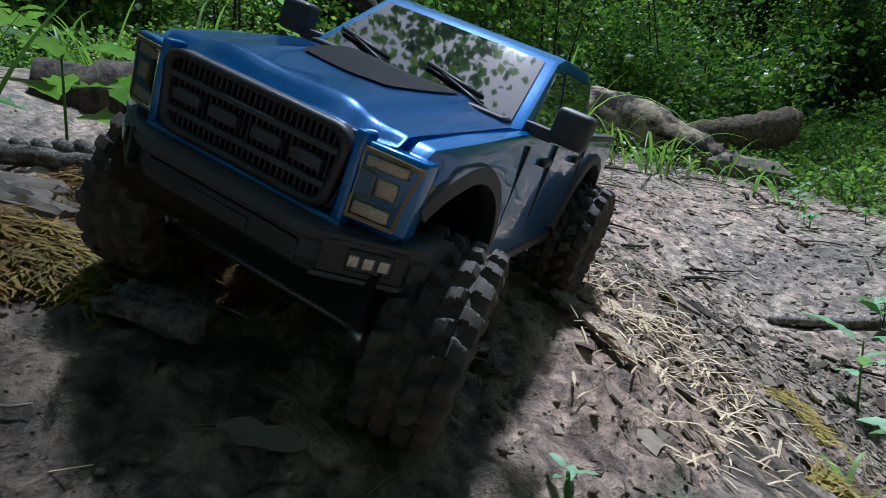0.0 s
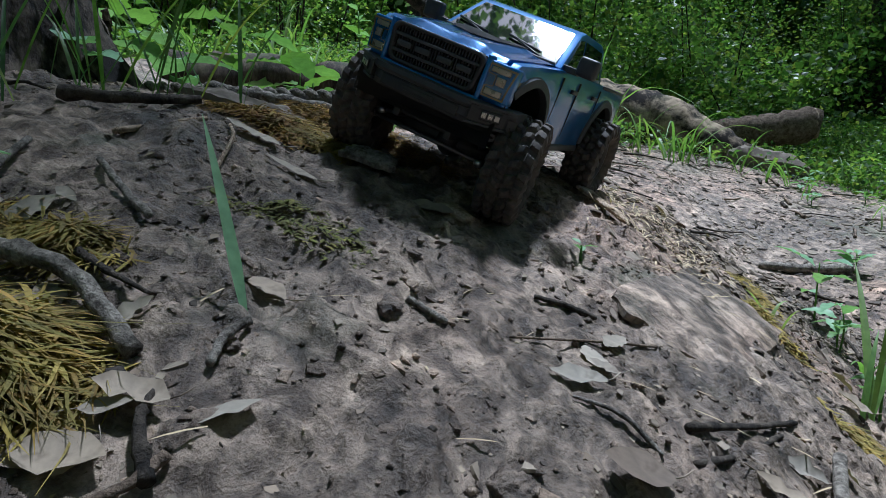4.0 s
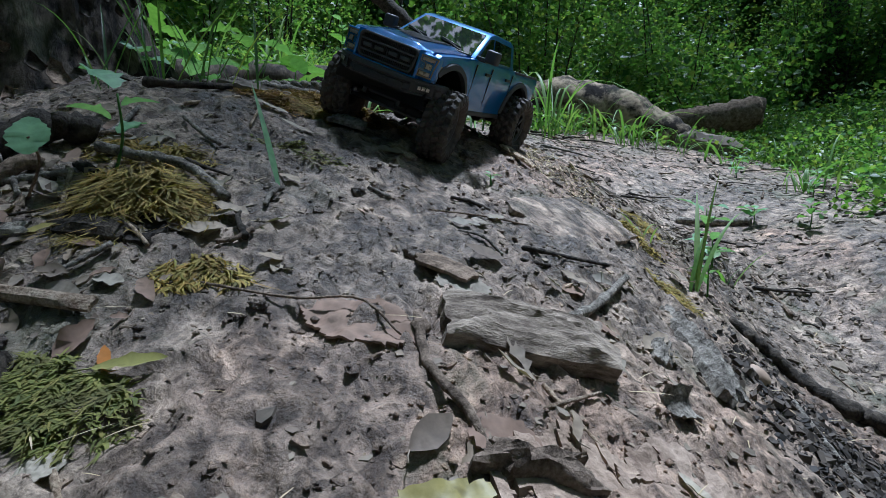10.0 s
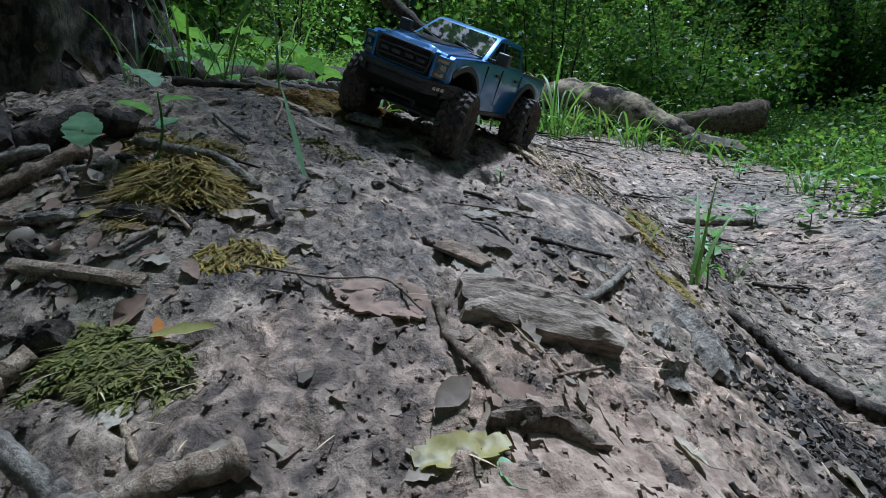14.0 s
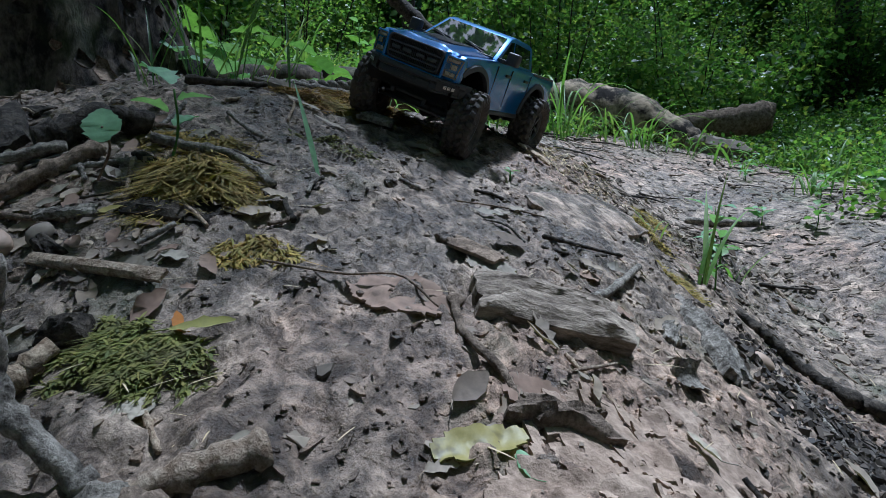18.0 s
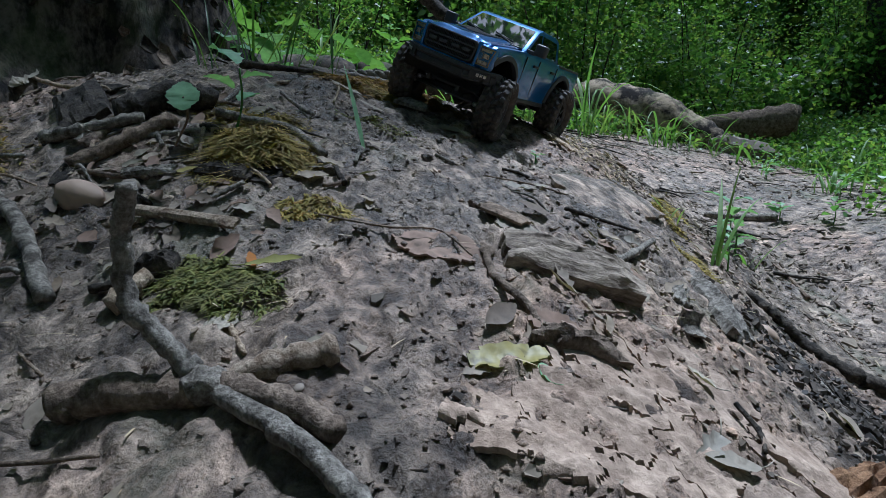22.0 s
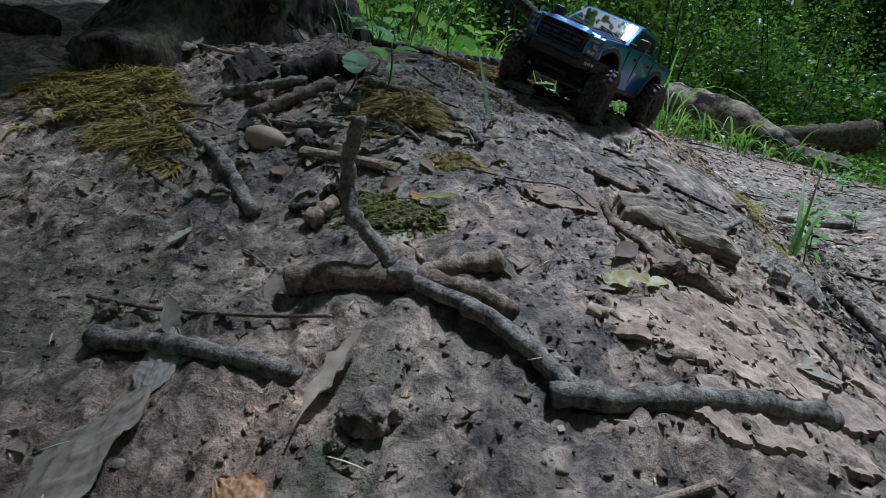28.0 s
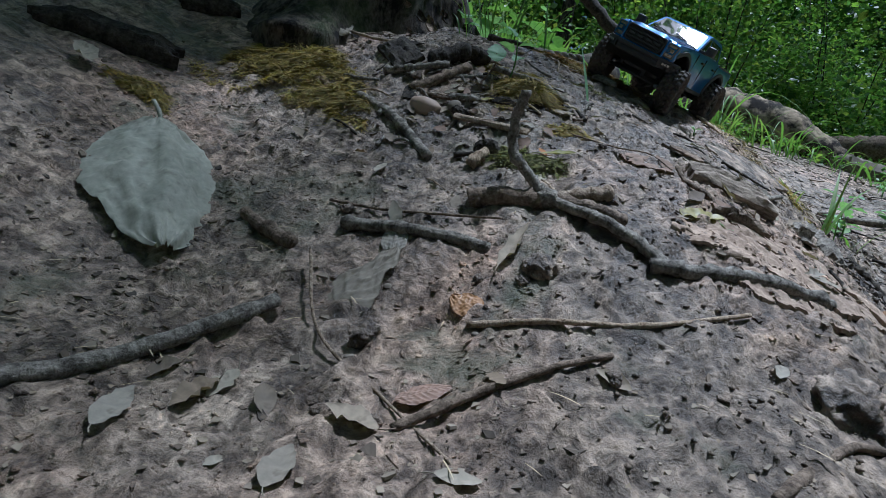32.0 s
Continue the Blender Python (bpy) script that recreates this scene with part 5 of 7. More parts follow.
chunk("bark_piece", "brown bark strip in the leaf litter", "bark", 0.330, 0.760, 0.120, 0.030, 0.006, 12, BARK_DARK, 21, 0.004)
chunk("bark_piece", "brown flat bark in the leaf litter", "bark", 0.250, 0.640, 0.060, 0.034, 0.004, -30, BARK_BROWN, 22, 0.004)
chunk("bark_piece", "ragged bark heap end under the slab", "bark", 0.060, -0.300, 0.070, 0.022, 0.010, 8, BARK_BROWN, 23, 0.003, ragged=0.45, layers=0.3)


def sheet(label, x, y, length, width, thick, turn, material, seed, lift=0.003, crack=0.05, name="bark_sheet", category="bark", torn=1.0):
    """A thin flat sheet that follows the ground, with a torn outline, cracks and lifted edges."""
    rng = random.Random(seed)
    off = rng.uniform(0, 60)
    step = 0.0028
    nx, ny = int(length * 1.3 / step), int(width * 1.3 / step)
    c, s = math.cos(radians(turn)), math.sin(radians(turn))
    i, j = np.meshgrid(np.arange(nx + 1), np.arange(ny + 1), indexing="ij")
    u, v = (i / nx - 0.5) * length * 1.3, (j / ny - 0.5) * width * 1.3
    wx, wy = x + u * c - v * s, y + u * s + v * c
    e = 0.016
    z = (height(wx + e, wy) + height(wx - e, wy) + height(wx, wy + e) + height(wx, wy - e) + height(wx, wy)) / 5
    r = np.sqrt((2 * u / length) ** 2 + (2 * v / width) ** 2) + torn * (0.9 * value_noise(wx * 26 + off, wy * 26, seed) + 0.5 * value_noise(wx * 70 + off, wy * 70, seed + 1))
    tear = np.abs(value_noise(wx * 20 + off, wy * 20 + 7, seed + 2) + 0.25 * value_noise(wx * 90, wy * 90, seed + 3))
    z = z + lift + 0.005 * np.clip(r - 0.6, 0, 0.5) + 0.003 * value_noise(wx * 60, wy * 60, seed + 4) + 0.0016 * np.floor(3 * value_noise(wx * 34, wy * 80, seed + 5))
    keep = (r[:-1, :-1] < 1.0) & (tear[:-1, :-1] > crack * 0.4)
    bm = bmesh.new()
    top, low = {}, {}

    def at(k, l):
        if (k, l) not in top:
            top[k, l] = bm.verts.new((wx[k, l] - x, wy[k, l] - y, z[k, l]))
            low[k, l] = bm.verts.new((wx[k, l] - x, wy[k, l] - y, z[k, l] - thick))
        return k, l

    for k in range(nx):
        for l in range(ny):
            if not keep[k, l]:
                continue
            q = [at(k, l), at(k + 1, l), at(k + 1, l + 1), at(k, l + 1)]
            bm.faces.new([top[p] for p in q])
            for n_, (dk, dl) in enumerate(((0, -1), (1, 0), (0, 1), (-1, 0))):
                kk, ll = k + dk, l + dl
                if not (0 <= kk < nx and 0 <= ll < ny and keep[kk, ll]):
                    p, p2 = q[n_], q[(n_ + 1) % 4]
                    bm.faces.new((top[p2], top[p], low[p], low[p2]))
    ob = part(name, bm, material)
    ob.location = (x, y, 0)
    ob.data.set_sharp_from_angle(angle=radians(50))
    return tagged(ob, label, category)


sheet("flat reddish-brown bark sheet pressed into soil", 0.080, -0.318, 0.125, 0.095, 0.006, 22, BARK_TAN, 6, torn=0.6)
sheet("tan peeling bark sheet with cracked edges", 0.078, -0.392, 0.140, 0.095, 0.006, 12, BARK_TAN, 7, 0.005, torn=0.6)
sheet("tan flaking bark sheet on the clay", 0.168, -0.275, 0.130, 0.100, 0.006, 40, BARK_TAN, 8, torn=0.7)
sheet("thin tan bark flake on the soil", 0.005, -0.410, 0.075, 0.050, 0.004, -12, BARK_TAN, 9, torn=0.7)
sheet("cracked tan bark sheet on the clay", 0.172, -0.378, 0.125, 0.090, 0.006, 30, BARK_TAN, 10, 0.004, torn=0.65)
sheet("pale flaking sheet of bark beside the branch", 0.100, -0.462, 0.130, 0.070, 0.005, 18, BARK_TAN, 11, torn=0.7)
sheet("tan bark flake over a dark hollow", 0.230, -0.330, 0.090, 0.070, 0.006, -25, BARK_TAN, 20, 0.006, torn=0.7)
chunk("clay_shelf", "smooth pale shelf of hard clay with a broken edge", "clay shelf", 0.178, 0.262, 0.250, 0.120, 0.008, 56, MUD, 12, -0.003, (0, 0), 0.14, 0.10, 60, 30)
sheet("large reddish-brown dead leaf pressed on soil", -0.065, -0.200, 0.092, 0.046, 0.002, -14, LEAF_RED, 13, 0.003, 0.0, "fallen_leaf", "leaf", 0.3)
sheet("torn reddish leaf flat on the soil", 0.045, -0.294, 0.045, 0.030, 0.002, 10, LEAF_RED, 14, 0.004, 0.0, "fallen_leaf", "leaf", 0.45)
sheet("torn tan leaf flat on the clay", 0.148, -0.060, 0.042, 0.030, 0.002, -30, LEAF_RED, 15, 0.003, 0.0, "fallen_leaf", "leaf", 0.45)
sheet("torn grey leaf flat on the soil", 0.012, -0.125, 0.050, 0.026, 0.002, 20, LEAF_GREY, 16, 0.004, 0.0, "fallen_leaf", "leaf", 0.45)
sheet("dark grey cracked bark flake among leaves", -0.285, -0.130, 0.070, 0.040, 0.006, -8, BARK_DARK, 17)
sheet("brown crumbling bark flake in the litter", -0.400, -0.120, 0.060, 0.045, 0.005, 30, BARK_BROWN, 18)
sheet("grey bark flake pressed in the soil", -0.350, -0.190, 0.050, 0.030, 0.004, 60, WOOD_GRAIN, 19)

pebble(-0.440, -0.180, 0.030, 0.018, 0.016, -15, STONE_TAN, 1)
pebble(0.385, 0.123, 0.020, 0.017, 0.014, 10, STONE_TAN, 2, "brown pebble in the clay bank")
pebble(-0.470, -0.120, 0.009, 0.008, 0.007, 0, STONE, 3, "small pale pebble among leaves")
pebble(-0.390, -0.175, 0.013, 0.011, 0.008, 70, STONE, 4, "small grey pebble among sticks")
rng = random.Random(21)
for k in range(14):
    pebble(rng.uniform(-0.5, 0.4), rng.uniform(-0.7, 0.1), rng.uniform(0.003, 0.006), rng.uniform(0.0025, 0.005), rng.uniform(0.0015, 0.0025), rng.uniform(0, 180), STONE, 10 + k, "tiny pebble on the soil")
clod(-0.179, -0.534, 0.020, 1)
clod(0.115, -0.600, 0.036, 2, "pale crumbled lump of clay")
clod(-0.030, -0.085, 0.014, 3)
clod(-0.040, 0.320, 0.022, 4)
clod(0.020, 0.335, 0.018, 5)
clod(-0.330, -0.640, 0.018, 6)
rng = random.Random(8)
for k in range(30):
    clod(rng.uniform(-0.55, 0.35), rng.uniform(-0.75, 0.45), rng.uniform(0.004, 0.010), 20 + k)

# the twisted vine at the top of the bank and the stick beneath it
vine = tagged(new("twisted_vine"), "thick grey vine twisted like a rope on the bank", "vine")
for k in range(2):
    line = [(-0.640 + 0.415 * t / 160, 0.492 - 0.015 * t / 160 + 0.0045 * math.cos(t * 0.44 + k * math.pi), 0.412 - 0.014 * t / 160 + 0.0045 * math.sin(t * 0.44 + k * math.pi)) for t in range(161)]
    part("strand", tube(line, [0.0060] * 161, 9, 0.05, k), BARK_GREY, vine)
stick("stick", "straight grey stick under the twisted vine", [(-0.400, 0.440, 0.010), (-0.315, 0.452, 0.010), (-0.228, 0.468, 0.008)], 0.0085, 0.0075, BARK_GREY, 66)

# fallen logs behind the truck
log = tagged(new("fallen_log"), "broken pale log with peeling mossy bark", "log")
line = smooth_line([(0.215, 2.96, 0.525), (0.466, 2.83, 0.60), (0.652, 2.74, 0.615), (0.838, 2.63, 0.555), (0.993, 2.52, 0.465), (1.132, 2.43, 0.375)], 8)
n = len(line)
part("trunk", tube(line, [0.194 * (1 - 0.62 * i / (n - 1)) * (1 + 0.10 * noise.noise((i * 0.21, 3, 1))) for i in range(n)], 56, 0.13, 5), BARK_LOG, log)
sawn = stick("cut_log", "sawn brown log lying in the undergrowth", [(0.945, 3.12, 0.506), (1.31, 3.08, 0.567), (1.681, 2.985, 0.62)], 0.081, 0.092, BARK_BROWN, 71, "log", raw=True, sides=18, knots=0)
part("cut_face", tube([(1.674, 2.987, 0.619), (1.688, 2.984, 0.6215)], [0.081, 0.078], 18, 0.05), WOOD_PALE, sawn, "pale sawn end")
chunk("flat_rock", "grey-green flat stone among the plants", "rock", 1.170, 2.400, 0.340, 0.160, 0.06, -10, STONE, 72, 0.02)
stick("mossy_log", "old dark mossy log at the edge of the woods", [(-0.95, 1.42, 0.56), (-0.55, 1.56, 0.555), (-0.15, 1.72, 0.56)], 0.085, 0.080, TREE_BARK, 73, "log", raw=True, sides=18)
stick("leaning_branch", "dead dark branch leaning in the undergrowth", [(-0.42, 1.98, 1.06), (-0.26, 1.93, 0.90), (-0.085, 1.92, 0.745), (0.02, 1.90, 0.62)], 0.032, 0.026, BARK_DARK, 74, "branch", raw=True, sides=12)

# the tree at the left edge of the bank, with its flaring foot
foot = tagged(new("tree"), "large tree foot with flaking dark bark", "tree")
foot.location = (-0.80, 0.42, 0.30)
bm = bmesh.new()
rings = []
for i in range(90):
    t = i / 89
    z = -0.12 + 3.4 * t**3.0
    ring = []
    for s in range(144):
        a = 2 * math.pi * s / 144
        flare = 0.13 * math.exp(-max(0, z) / 0.10) * (1 + 0.55 * math.sin(a * 3 + 1.0) + 0.3 * math.sin(a * 7))
        r = 0.225 * (1 - 0.15 * t) + flare
        r *= 1 + 0.06 * noise.noise((math.cos(a) * 6, math.sin(a) * 6, z * 4)) + 0.07 * (0.5 - abs(noise.noise((math.cos(a) * 9, math.sin(a) * 9, z * 7)))) + 0.03 * noise.noise((math.cos(a) * 30, math.sin(a) * 30, z * 40))
        ring.append(bm.verts.new((math.cos(a) * r, math.sin(a) * r, z)))
    rings.append(ring)
for r0, r1 in zip(rings, rings[1:]):
    for s in range(144):
        bm.faces.new((r0[s], r0[(s + 1) % 144], r1[(s + 1) % 144], r1[s]))
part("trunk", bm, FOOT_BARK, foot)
rg = np.random.default_rng(4)
for k in range(90):
    a, z = rg.uniform(-2.6, 0.5), rg.uniform(0.0, 0.34)
    r = 0.225 + 0.12 * math.exp(-z / 0.10) + 0.006
    q, ring = rg.uniform(0.5, 1.2), rg.uniform(0.006, 0.019, 8)
    bm = bmesh.new()
    low = [bm.verts.new((ring[e] * q * math.cos(e * math.pi / 4), -0.002, ring[e] * q * 1.3 * math.sin(e * math.pi / 4))) for e in range(8)]
    top = [bm.verts.new((v.co.x * 0.85, 0.002 + 0.002 * (e % 3), v.co.z * 0.85)) for e, v in enumerate(low)]
    bm.faces.new(top)
    for e in range(8):
        bm.faces.new((low[e], low[(e + 1) % 8], top[(e + 1) % 8], top[e]))
    bmesh.ops.recalc_face_normals(bm, faces=bm.faces)
    flake = part("bark_flake", bm, BARK_DARK if k % 4 else BARK_BROWN, foot)
    flake.matrix_basis = pose(math.cos(a) * r, math.sin(a) * r, z, -12 - 38 * math.exp(-z / 0.1), float(rg.uniform(-25, 25)), math.degrees(a) + 90)
# limbs and crown out of view, added to cast shade on the left bank
rgf = np.random.default_rng(90)
for k, (ex, ey, ez) in enumerate([(0.75, 0.1, 3.0), (0.3, -0.8, 2.8), (0.5, 0.9, 3.2), (-0.7, -0.6, 3.0), (-0.5, 0.9, 3.1)]):
    part("limb", tube(wander((0, 0, 2.0 + 0.1 * k), (ex, ey, ez), 7, 0.08, 95 + k), [0.05, 0.042, 0.035, 0.028, 0.02, 0.014, 0.008], 8, 0.1, k), TREE_BARK, foot)
n, n2, n3, n4, n5 = 300, 4200, 330, 380, 560
# leaf clusters set where their shadows fall on chosen stretches of ground
c = np.stack([rgf.normal(0.48, 0.27, n), rgf.normal(0.02, 0.60, n), rgf.uniform(2.3, 3.3, n)], -1)
c2 = np.stack([rgf.normal(-0.6, 0.6, n2), rgf.normal(0.6, 1.1, n2), rgf.uniform(2.6, 4.2, n2)], -1)
c3 = np.stack([rgf.normal(0.86, 0.13, n3), rgf.normal(-0.08, 0.16, n3), rgf.uniform(3.0, 3.9, n3)], -1)
c5 = np.stack([rgf.normal(0.84, 0.20, n5), rgf.normal(0.50, 0.24, n5), rgf.uniform(2.4, 3.3, n5)], -1)
# high unseen leaves, added for the windscreen to reflect
c4 = np.stack([rgf.normal(0.75, 0.55, n4), rgf.normal(0.1, 0.55, n4), rgf.uniform(6.4, 7.6, n4)], -1)
part("limb", tube(wander((0, 0, 2.9), (0.75, 0.1, 7.2), 9, 0.15, 103), [0.09, 0.08, 0.07, 0.06, 0.05, 0.04, 0.03, 0.02, 0.01], 10, 0.1, 9), TREE_BARK, foot)
part("limb", tube(wander((0, 0, 2.6), (0.86, 0.05, 3.5), 7, 0.06, 101), [0.05, 0.042, 0.035, 0.028, 0.02, 0.014, 0.008], 8, 0.1, 7), TREE_BARK, foot)
scatter_leaves("crown", np.concatenate([c, c2, c3, c5, c4]), np.concatenate([rgf.uniform(0.035, 0.066, n + n2 + n3 + n5), rgf.uniform(0.06, 0.12, n4)]), WOODS, 91, up=0.6, parent=foot)


# ---- moss, straw and litter ----
def strands(name, places, ways, lengths, width, material, seed, arch=0.4, wave=0.0):
    """Many thin bent strands as one mesh. places, ways: n x 3."""
    rg = np.random.default_rng(seed)
    n = len(places)
    lengths = np.asarray(lengths)[:, None]
    side = np.cross(ways, [0, 0, 1.0]) + rg.normal(size=(n, 3)) * 0.05
    side /= np.linalg.norm(side, axis=1)[:, None] + 1e-9
    up = np.array([[0, 0, 1.0]])
    w = width * rg.uniform(0.6, 1.4, (n, 1))
    verts = []
    turn = rg.normal(size=(n, 1)) * wave
    for t, k in ((0.0, 0.7), (0.4, 1.0), (0.75, 0.8), (1.0, 0.12)):
        mid = places + ways * lengths * t + up * lengths * arch * (t - 1.15 * t * t) + side * lengths * turn * t * t
        verts += [mid - side * w * k / 2, mid + side * w * k / 2]
    verts = np.stack(verts, 1).reshape(-1, 3)
    b = np.arange(n)[:, None] * 8
    quads = np.concatenate([b + [0, 1, 3, 2], b + [2, 3, 5, 4], b + [4, 5, 7, 6]], 1).reshape(-1, 4)
    data = bpy.data.meshes.new(name)
    data.vertices.add(len(verts))
    data.vertices.foreach_set("co", verts.ravel())
    data.loops.add(quads.size)
    data.loops.foreach_set("vertex_index", quads.ravel().astype(np.int32))
    data.polygons.add(len(quads))
    data.polygons.foreach_set("loop_start", np.arange(0, quads.size, 4, dtype=np.int32))
    data.update(calc_edges=True)
    data.materials.append(material)
    return new(name, data)


def moss(x, y, wide, deep, count, length, seed, label, turn=0.0, puff=0.012, material=None, down=0.8):
    """A tuft of moss: strands that hang down the slope from a low cushion."""
    rg = np.random.default_rng(seed)
    count = int(count * 4.2)
    a, r = rg.uniform(0, 2 * math.pi, count), np.sqrt(rg.uniform(0, 1, count))
    r = r * (1 + 0.35 * np.sin(a * 3 + seed) * r)
    u, v = np.cos(a) * r * wide / 2, np.sin(a) * r * deep / 2
    ct, st = math.cos(radians(turn)), math.sin(radians(turn))
    px, py = x + u * ct - v * st, y + u * st + v * ct
    tufted = value_noise(px * 34, py * 34, seed) + 0.5 * value_noise(px * 80, py * 80, seed + 1)
    keep = tufted > -0.10 - 0.25 * (r < 0.5)
    px, py, r, tufted = px[keep], py[keep], r[keep], tufted[keep]
    count = len(px)
    pz = height(px, py) + puff * (0.6 + 0.9 * np.clip(tufted + 0.3, 0, 1)) * np.maximum(0, 1 - r * r) * rg.uniform(0.3, 1.1, count)
    fall = ground_ways(px, py, 0.03)
    ways = rg.normal(size=(count, 3)) * [0.75, 0.75, 0.25] + np.array([0.10, -0.9, -0.1]) * down
    ways -= fall * np.sum(ways * fall, 1)[:, None] * 0.85
    ways /= np.linalg.norm(ways, axis=1)[:, None]
    ob = strands("moss_clump", np.stack([px, py, pz], -1), ways, length * rg.uniform(0.3, 1.0, count), 0.0024, material or MOSS, seed, 0.30, 0.9)
    return tagged(ob, label, "moss", "moss on the bank", kind="stuff")


moss(-0.288, -0.085, 0.110, 0.095, 1300, 0.030, 1, "yellow-green moss clump hanging over the clay", puff=0.028)
moss(-0.198, -0.160, 0.060, 0.055, 420, 0.018, 2, "small patch of yellow moss on clay", puff=0.008)
moss(-0.252, -0.290, 0.120, 0.090, 1400, 0.011, 3, "low green-yellow moss mat on soil", puff=0.008, down=0.3, material=MOSS_GREEN)
moss(-0.245, 0.430, 0.120, 0.140, 2600, 0.022, 4, "golden moss mat on the top of the bank", puff=0.018, down=0.4, material=MOSS_GOLD)
moss(-0.270, 0.300, 0.120, 0.070, 1300, 0.022, 6, "yellow moss fringe over a clay edge", puff=0.014, material=MOSS_GOLD)
moss(-0.168, 0.345, 0.140, 0.080, 1700, 0.020, 21, "golden moss mat in front of the grooved rock", puff=0.012, material=MOSS_GOLD, down=0.5)
moss(-0.228, 0.298, 0.100, 0.060, 900, 0.018, 22, "pale yellow moss over a clay step", puff=0.010)
moss(-0.182, 0.098, 0.120, 0.075, 300, 0.009, 23, "thin green moss film on bare clay", puff=0.003, down=0.2, material=MOSS_GREEN)
moss(-0.760, -0.060, 0.330, 0.230, 4200, 0.022, 8, "large tangled yellow-green moss mat under the tree", turn=-12, puff=0.024, down=0.4)
moss(-0.610, -0.170, 0.170, 0.090, 1500, 0.028, 9, "moss fringe hanging over a small ledge", turn=-25, puff=0.020)
moss(0.296, 0.389, 0.075, 0.070, 520, 0.014, 10, "round green moss cushion beside a flat rock", puff=0.016, down=0.1)
moss(0.300, 0.200, 0.070, 0.050, 300, 0.012, 14, "green moss patch on the slope", puff=0.006)
moss(-0.330, 0.010, 0.120, 0.050, 700, 0.022, 15, "yellow moss along a stick", puff=0.012)
moss(-0.900, -0.300, 0.120, 0.060, 700, 0.020, 16, "dry ochre moss under a dark log", puff=0.010)
moss(0.350, 0.560, 0.090, 0.070, 420, 0.012, 17, "green moss patch among the litter", puff=0.006)

rg = np.random.default_rng(31)
n = 460
px, py = rg.normal(0.165, 0.05, n), rg.normal(0.47, 0.07, n)
w = rg.normal(size=(n, 3)) * [1, 1, 0.12] + [0.3, -0.5, -0.15]
w /= np.linalg.norm(w, axis=1)[:, None]
tagged(strands("straw", np.stack([px, py, height(px, py) + rg.uniform(0.002, 0.012, n)], -1), w, rg.uniform(0.010, 0.036, n), 0.0018, STRAW, 32, 0.15), "pale dry straw strewn on the slope", "straw", kind="stuff")
n = 700
px, py = rg.uniform(-0.7, 0.8, n), rg.uniform(-0.8, 1.2, n)
w = rg.normal(size=(n, 3)) * [1, 1, 0.05]
w /= np.linalg.norm(w, axis=1)[:, None]
tagged(strands("straw", np.stack([px, py, height(px, py) + 0.003], -1), w, rg.uniform(0.01, 0.04, n), 0.0013, STRAW, 33, 0.1), "thin dry stalks scattered over the soil", "straw", kind="stuff")


def litter_density(x, y):
    """More litter under the tree and on the far right slope, little on the trodden clay."""
    d = 0.07 + 0.9 * np.exp(-(((x + 0.36) / 0.16) ** 2 + ((y + 0.12) / 0.16) ** 2)) + 0.7 * np.clip((y - 0.45) / 0.3, 0, 1) * np.clip(1.5 - np.abs(x - 0.2), 0, 1)
    d += 0.5 * np.exp(-(((x - 0.19) / 0.16) ** 2 + ((y + 0.18) / 0.22) ** 2)) + 0.55 * np.clip((-x - 0.35) / 0.3, 0, 1) + 0.35 * np.clip((-y - 0.6) / 0.2, 0, 1)
    return d


rg = np.random.default_rng(7)
n = 56000
px, py = rg.uniform(-1.1, 0.95, n), rg.uniform(-1.0, 1.5, n)
pick = rg.uniform(0, 1.6, n) < litter_density(px, py)
px, py = px[pick], py[pick]
sz = 0.0025 + 0.0075 * rg.uniform(0, 1, len(px)) ** 3
scatter_leaves("leaf_litter", np.stack([px, py, height(px, py) + sz * 0.12], -1), sz, LEAF_DRY, 8, up=0.90, normals=ground_ways(px, py), label="crumbled dry brown leaves on the soil", category="leaf litter", kind="stuff")


def chips(name, px, py, sizes, thick, material, seed, tilt, label, category):
    """Flat torn six-sided flakes that lie along the ground, as one mesh."""
    rg = np.random.default_rng(seed)
    n = len(px)
    up = ground_ways(px, py) + rg.normal(size=(n, 3)) * tilt
    up /= np.linalg.norm(up, axis=1)[:, None]
    a = np.cross(up, rg.normal(size=(n, 3)))
    a /= np.linalg.norm(a, axis=1)[:, None]
    b = np.cross(up, a) * rg.uniform(0.45, 1.0, (n, 1))
    mid = np.stack([px, py, height(px, py)], -1)
    rings = []
    for lift, wide in ((-0.6, 1.0), (1.0, 0.86)):
        for k in range(6):
            t = k * math.pi / 3 + rg.uniform(-0.4, 0.4, (n, 1))
            r = sizes[:, None] * 0.5 * wide * rg.uniform(0.35, 1.4, (n, 1)) if lift < 0 else rings[k][1] * 0.88
            t = t if lift < 0 else rings[k][2]
            z = sizes[:, None] * thick * (lift + (rg.uniform(-0.4, 0.6, (n, 1)) if lift > 0 else 0))
            rings.append((mid + a * np.cos(t) * r + b * np.sin(t) * r + up * z, r, t))
    verts = np.stack([q[0] for q in rings], 1).reshape(-1, 3)
    o = np.arange(n)[:, None] * 12
    faces = [[6, 7, 8], [6, 8, 9], [6, 9, 10], [6, 10, 11]]
    for k in range(6):
        q = (k + 1) % 6
        faces += [[k, q, 6 + q], [k, 6 + q, 6 + k]]
    tris = np.concatenate([o + f for f in faces], 1).reshape(-1, 3)
    return tagged(mesh_object(name, verts.tolist(), tris.tolist(), material), label, category, kind="stuff")


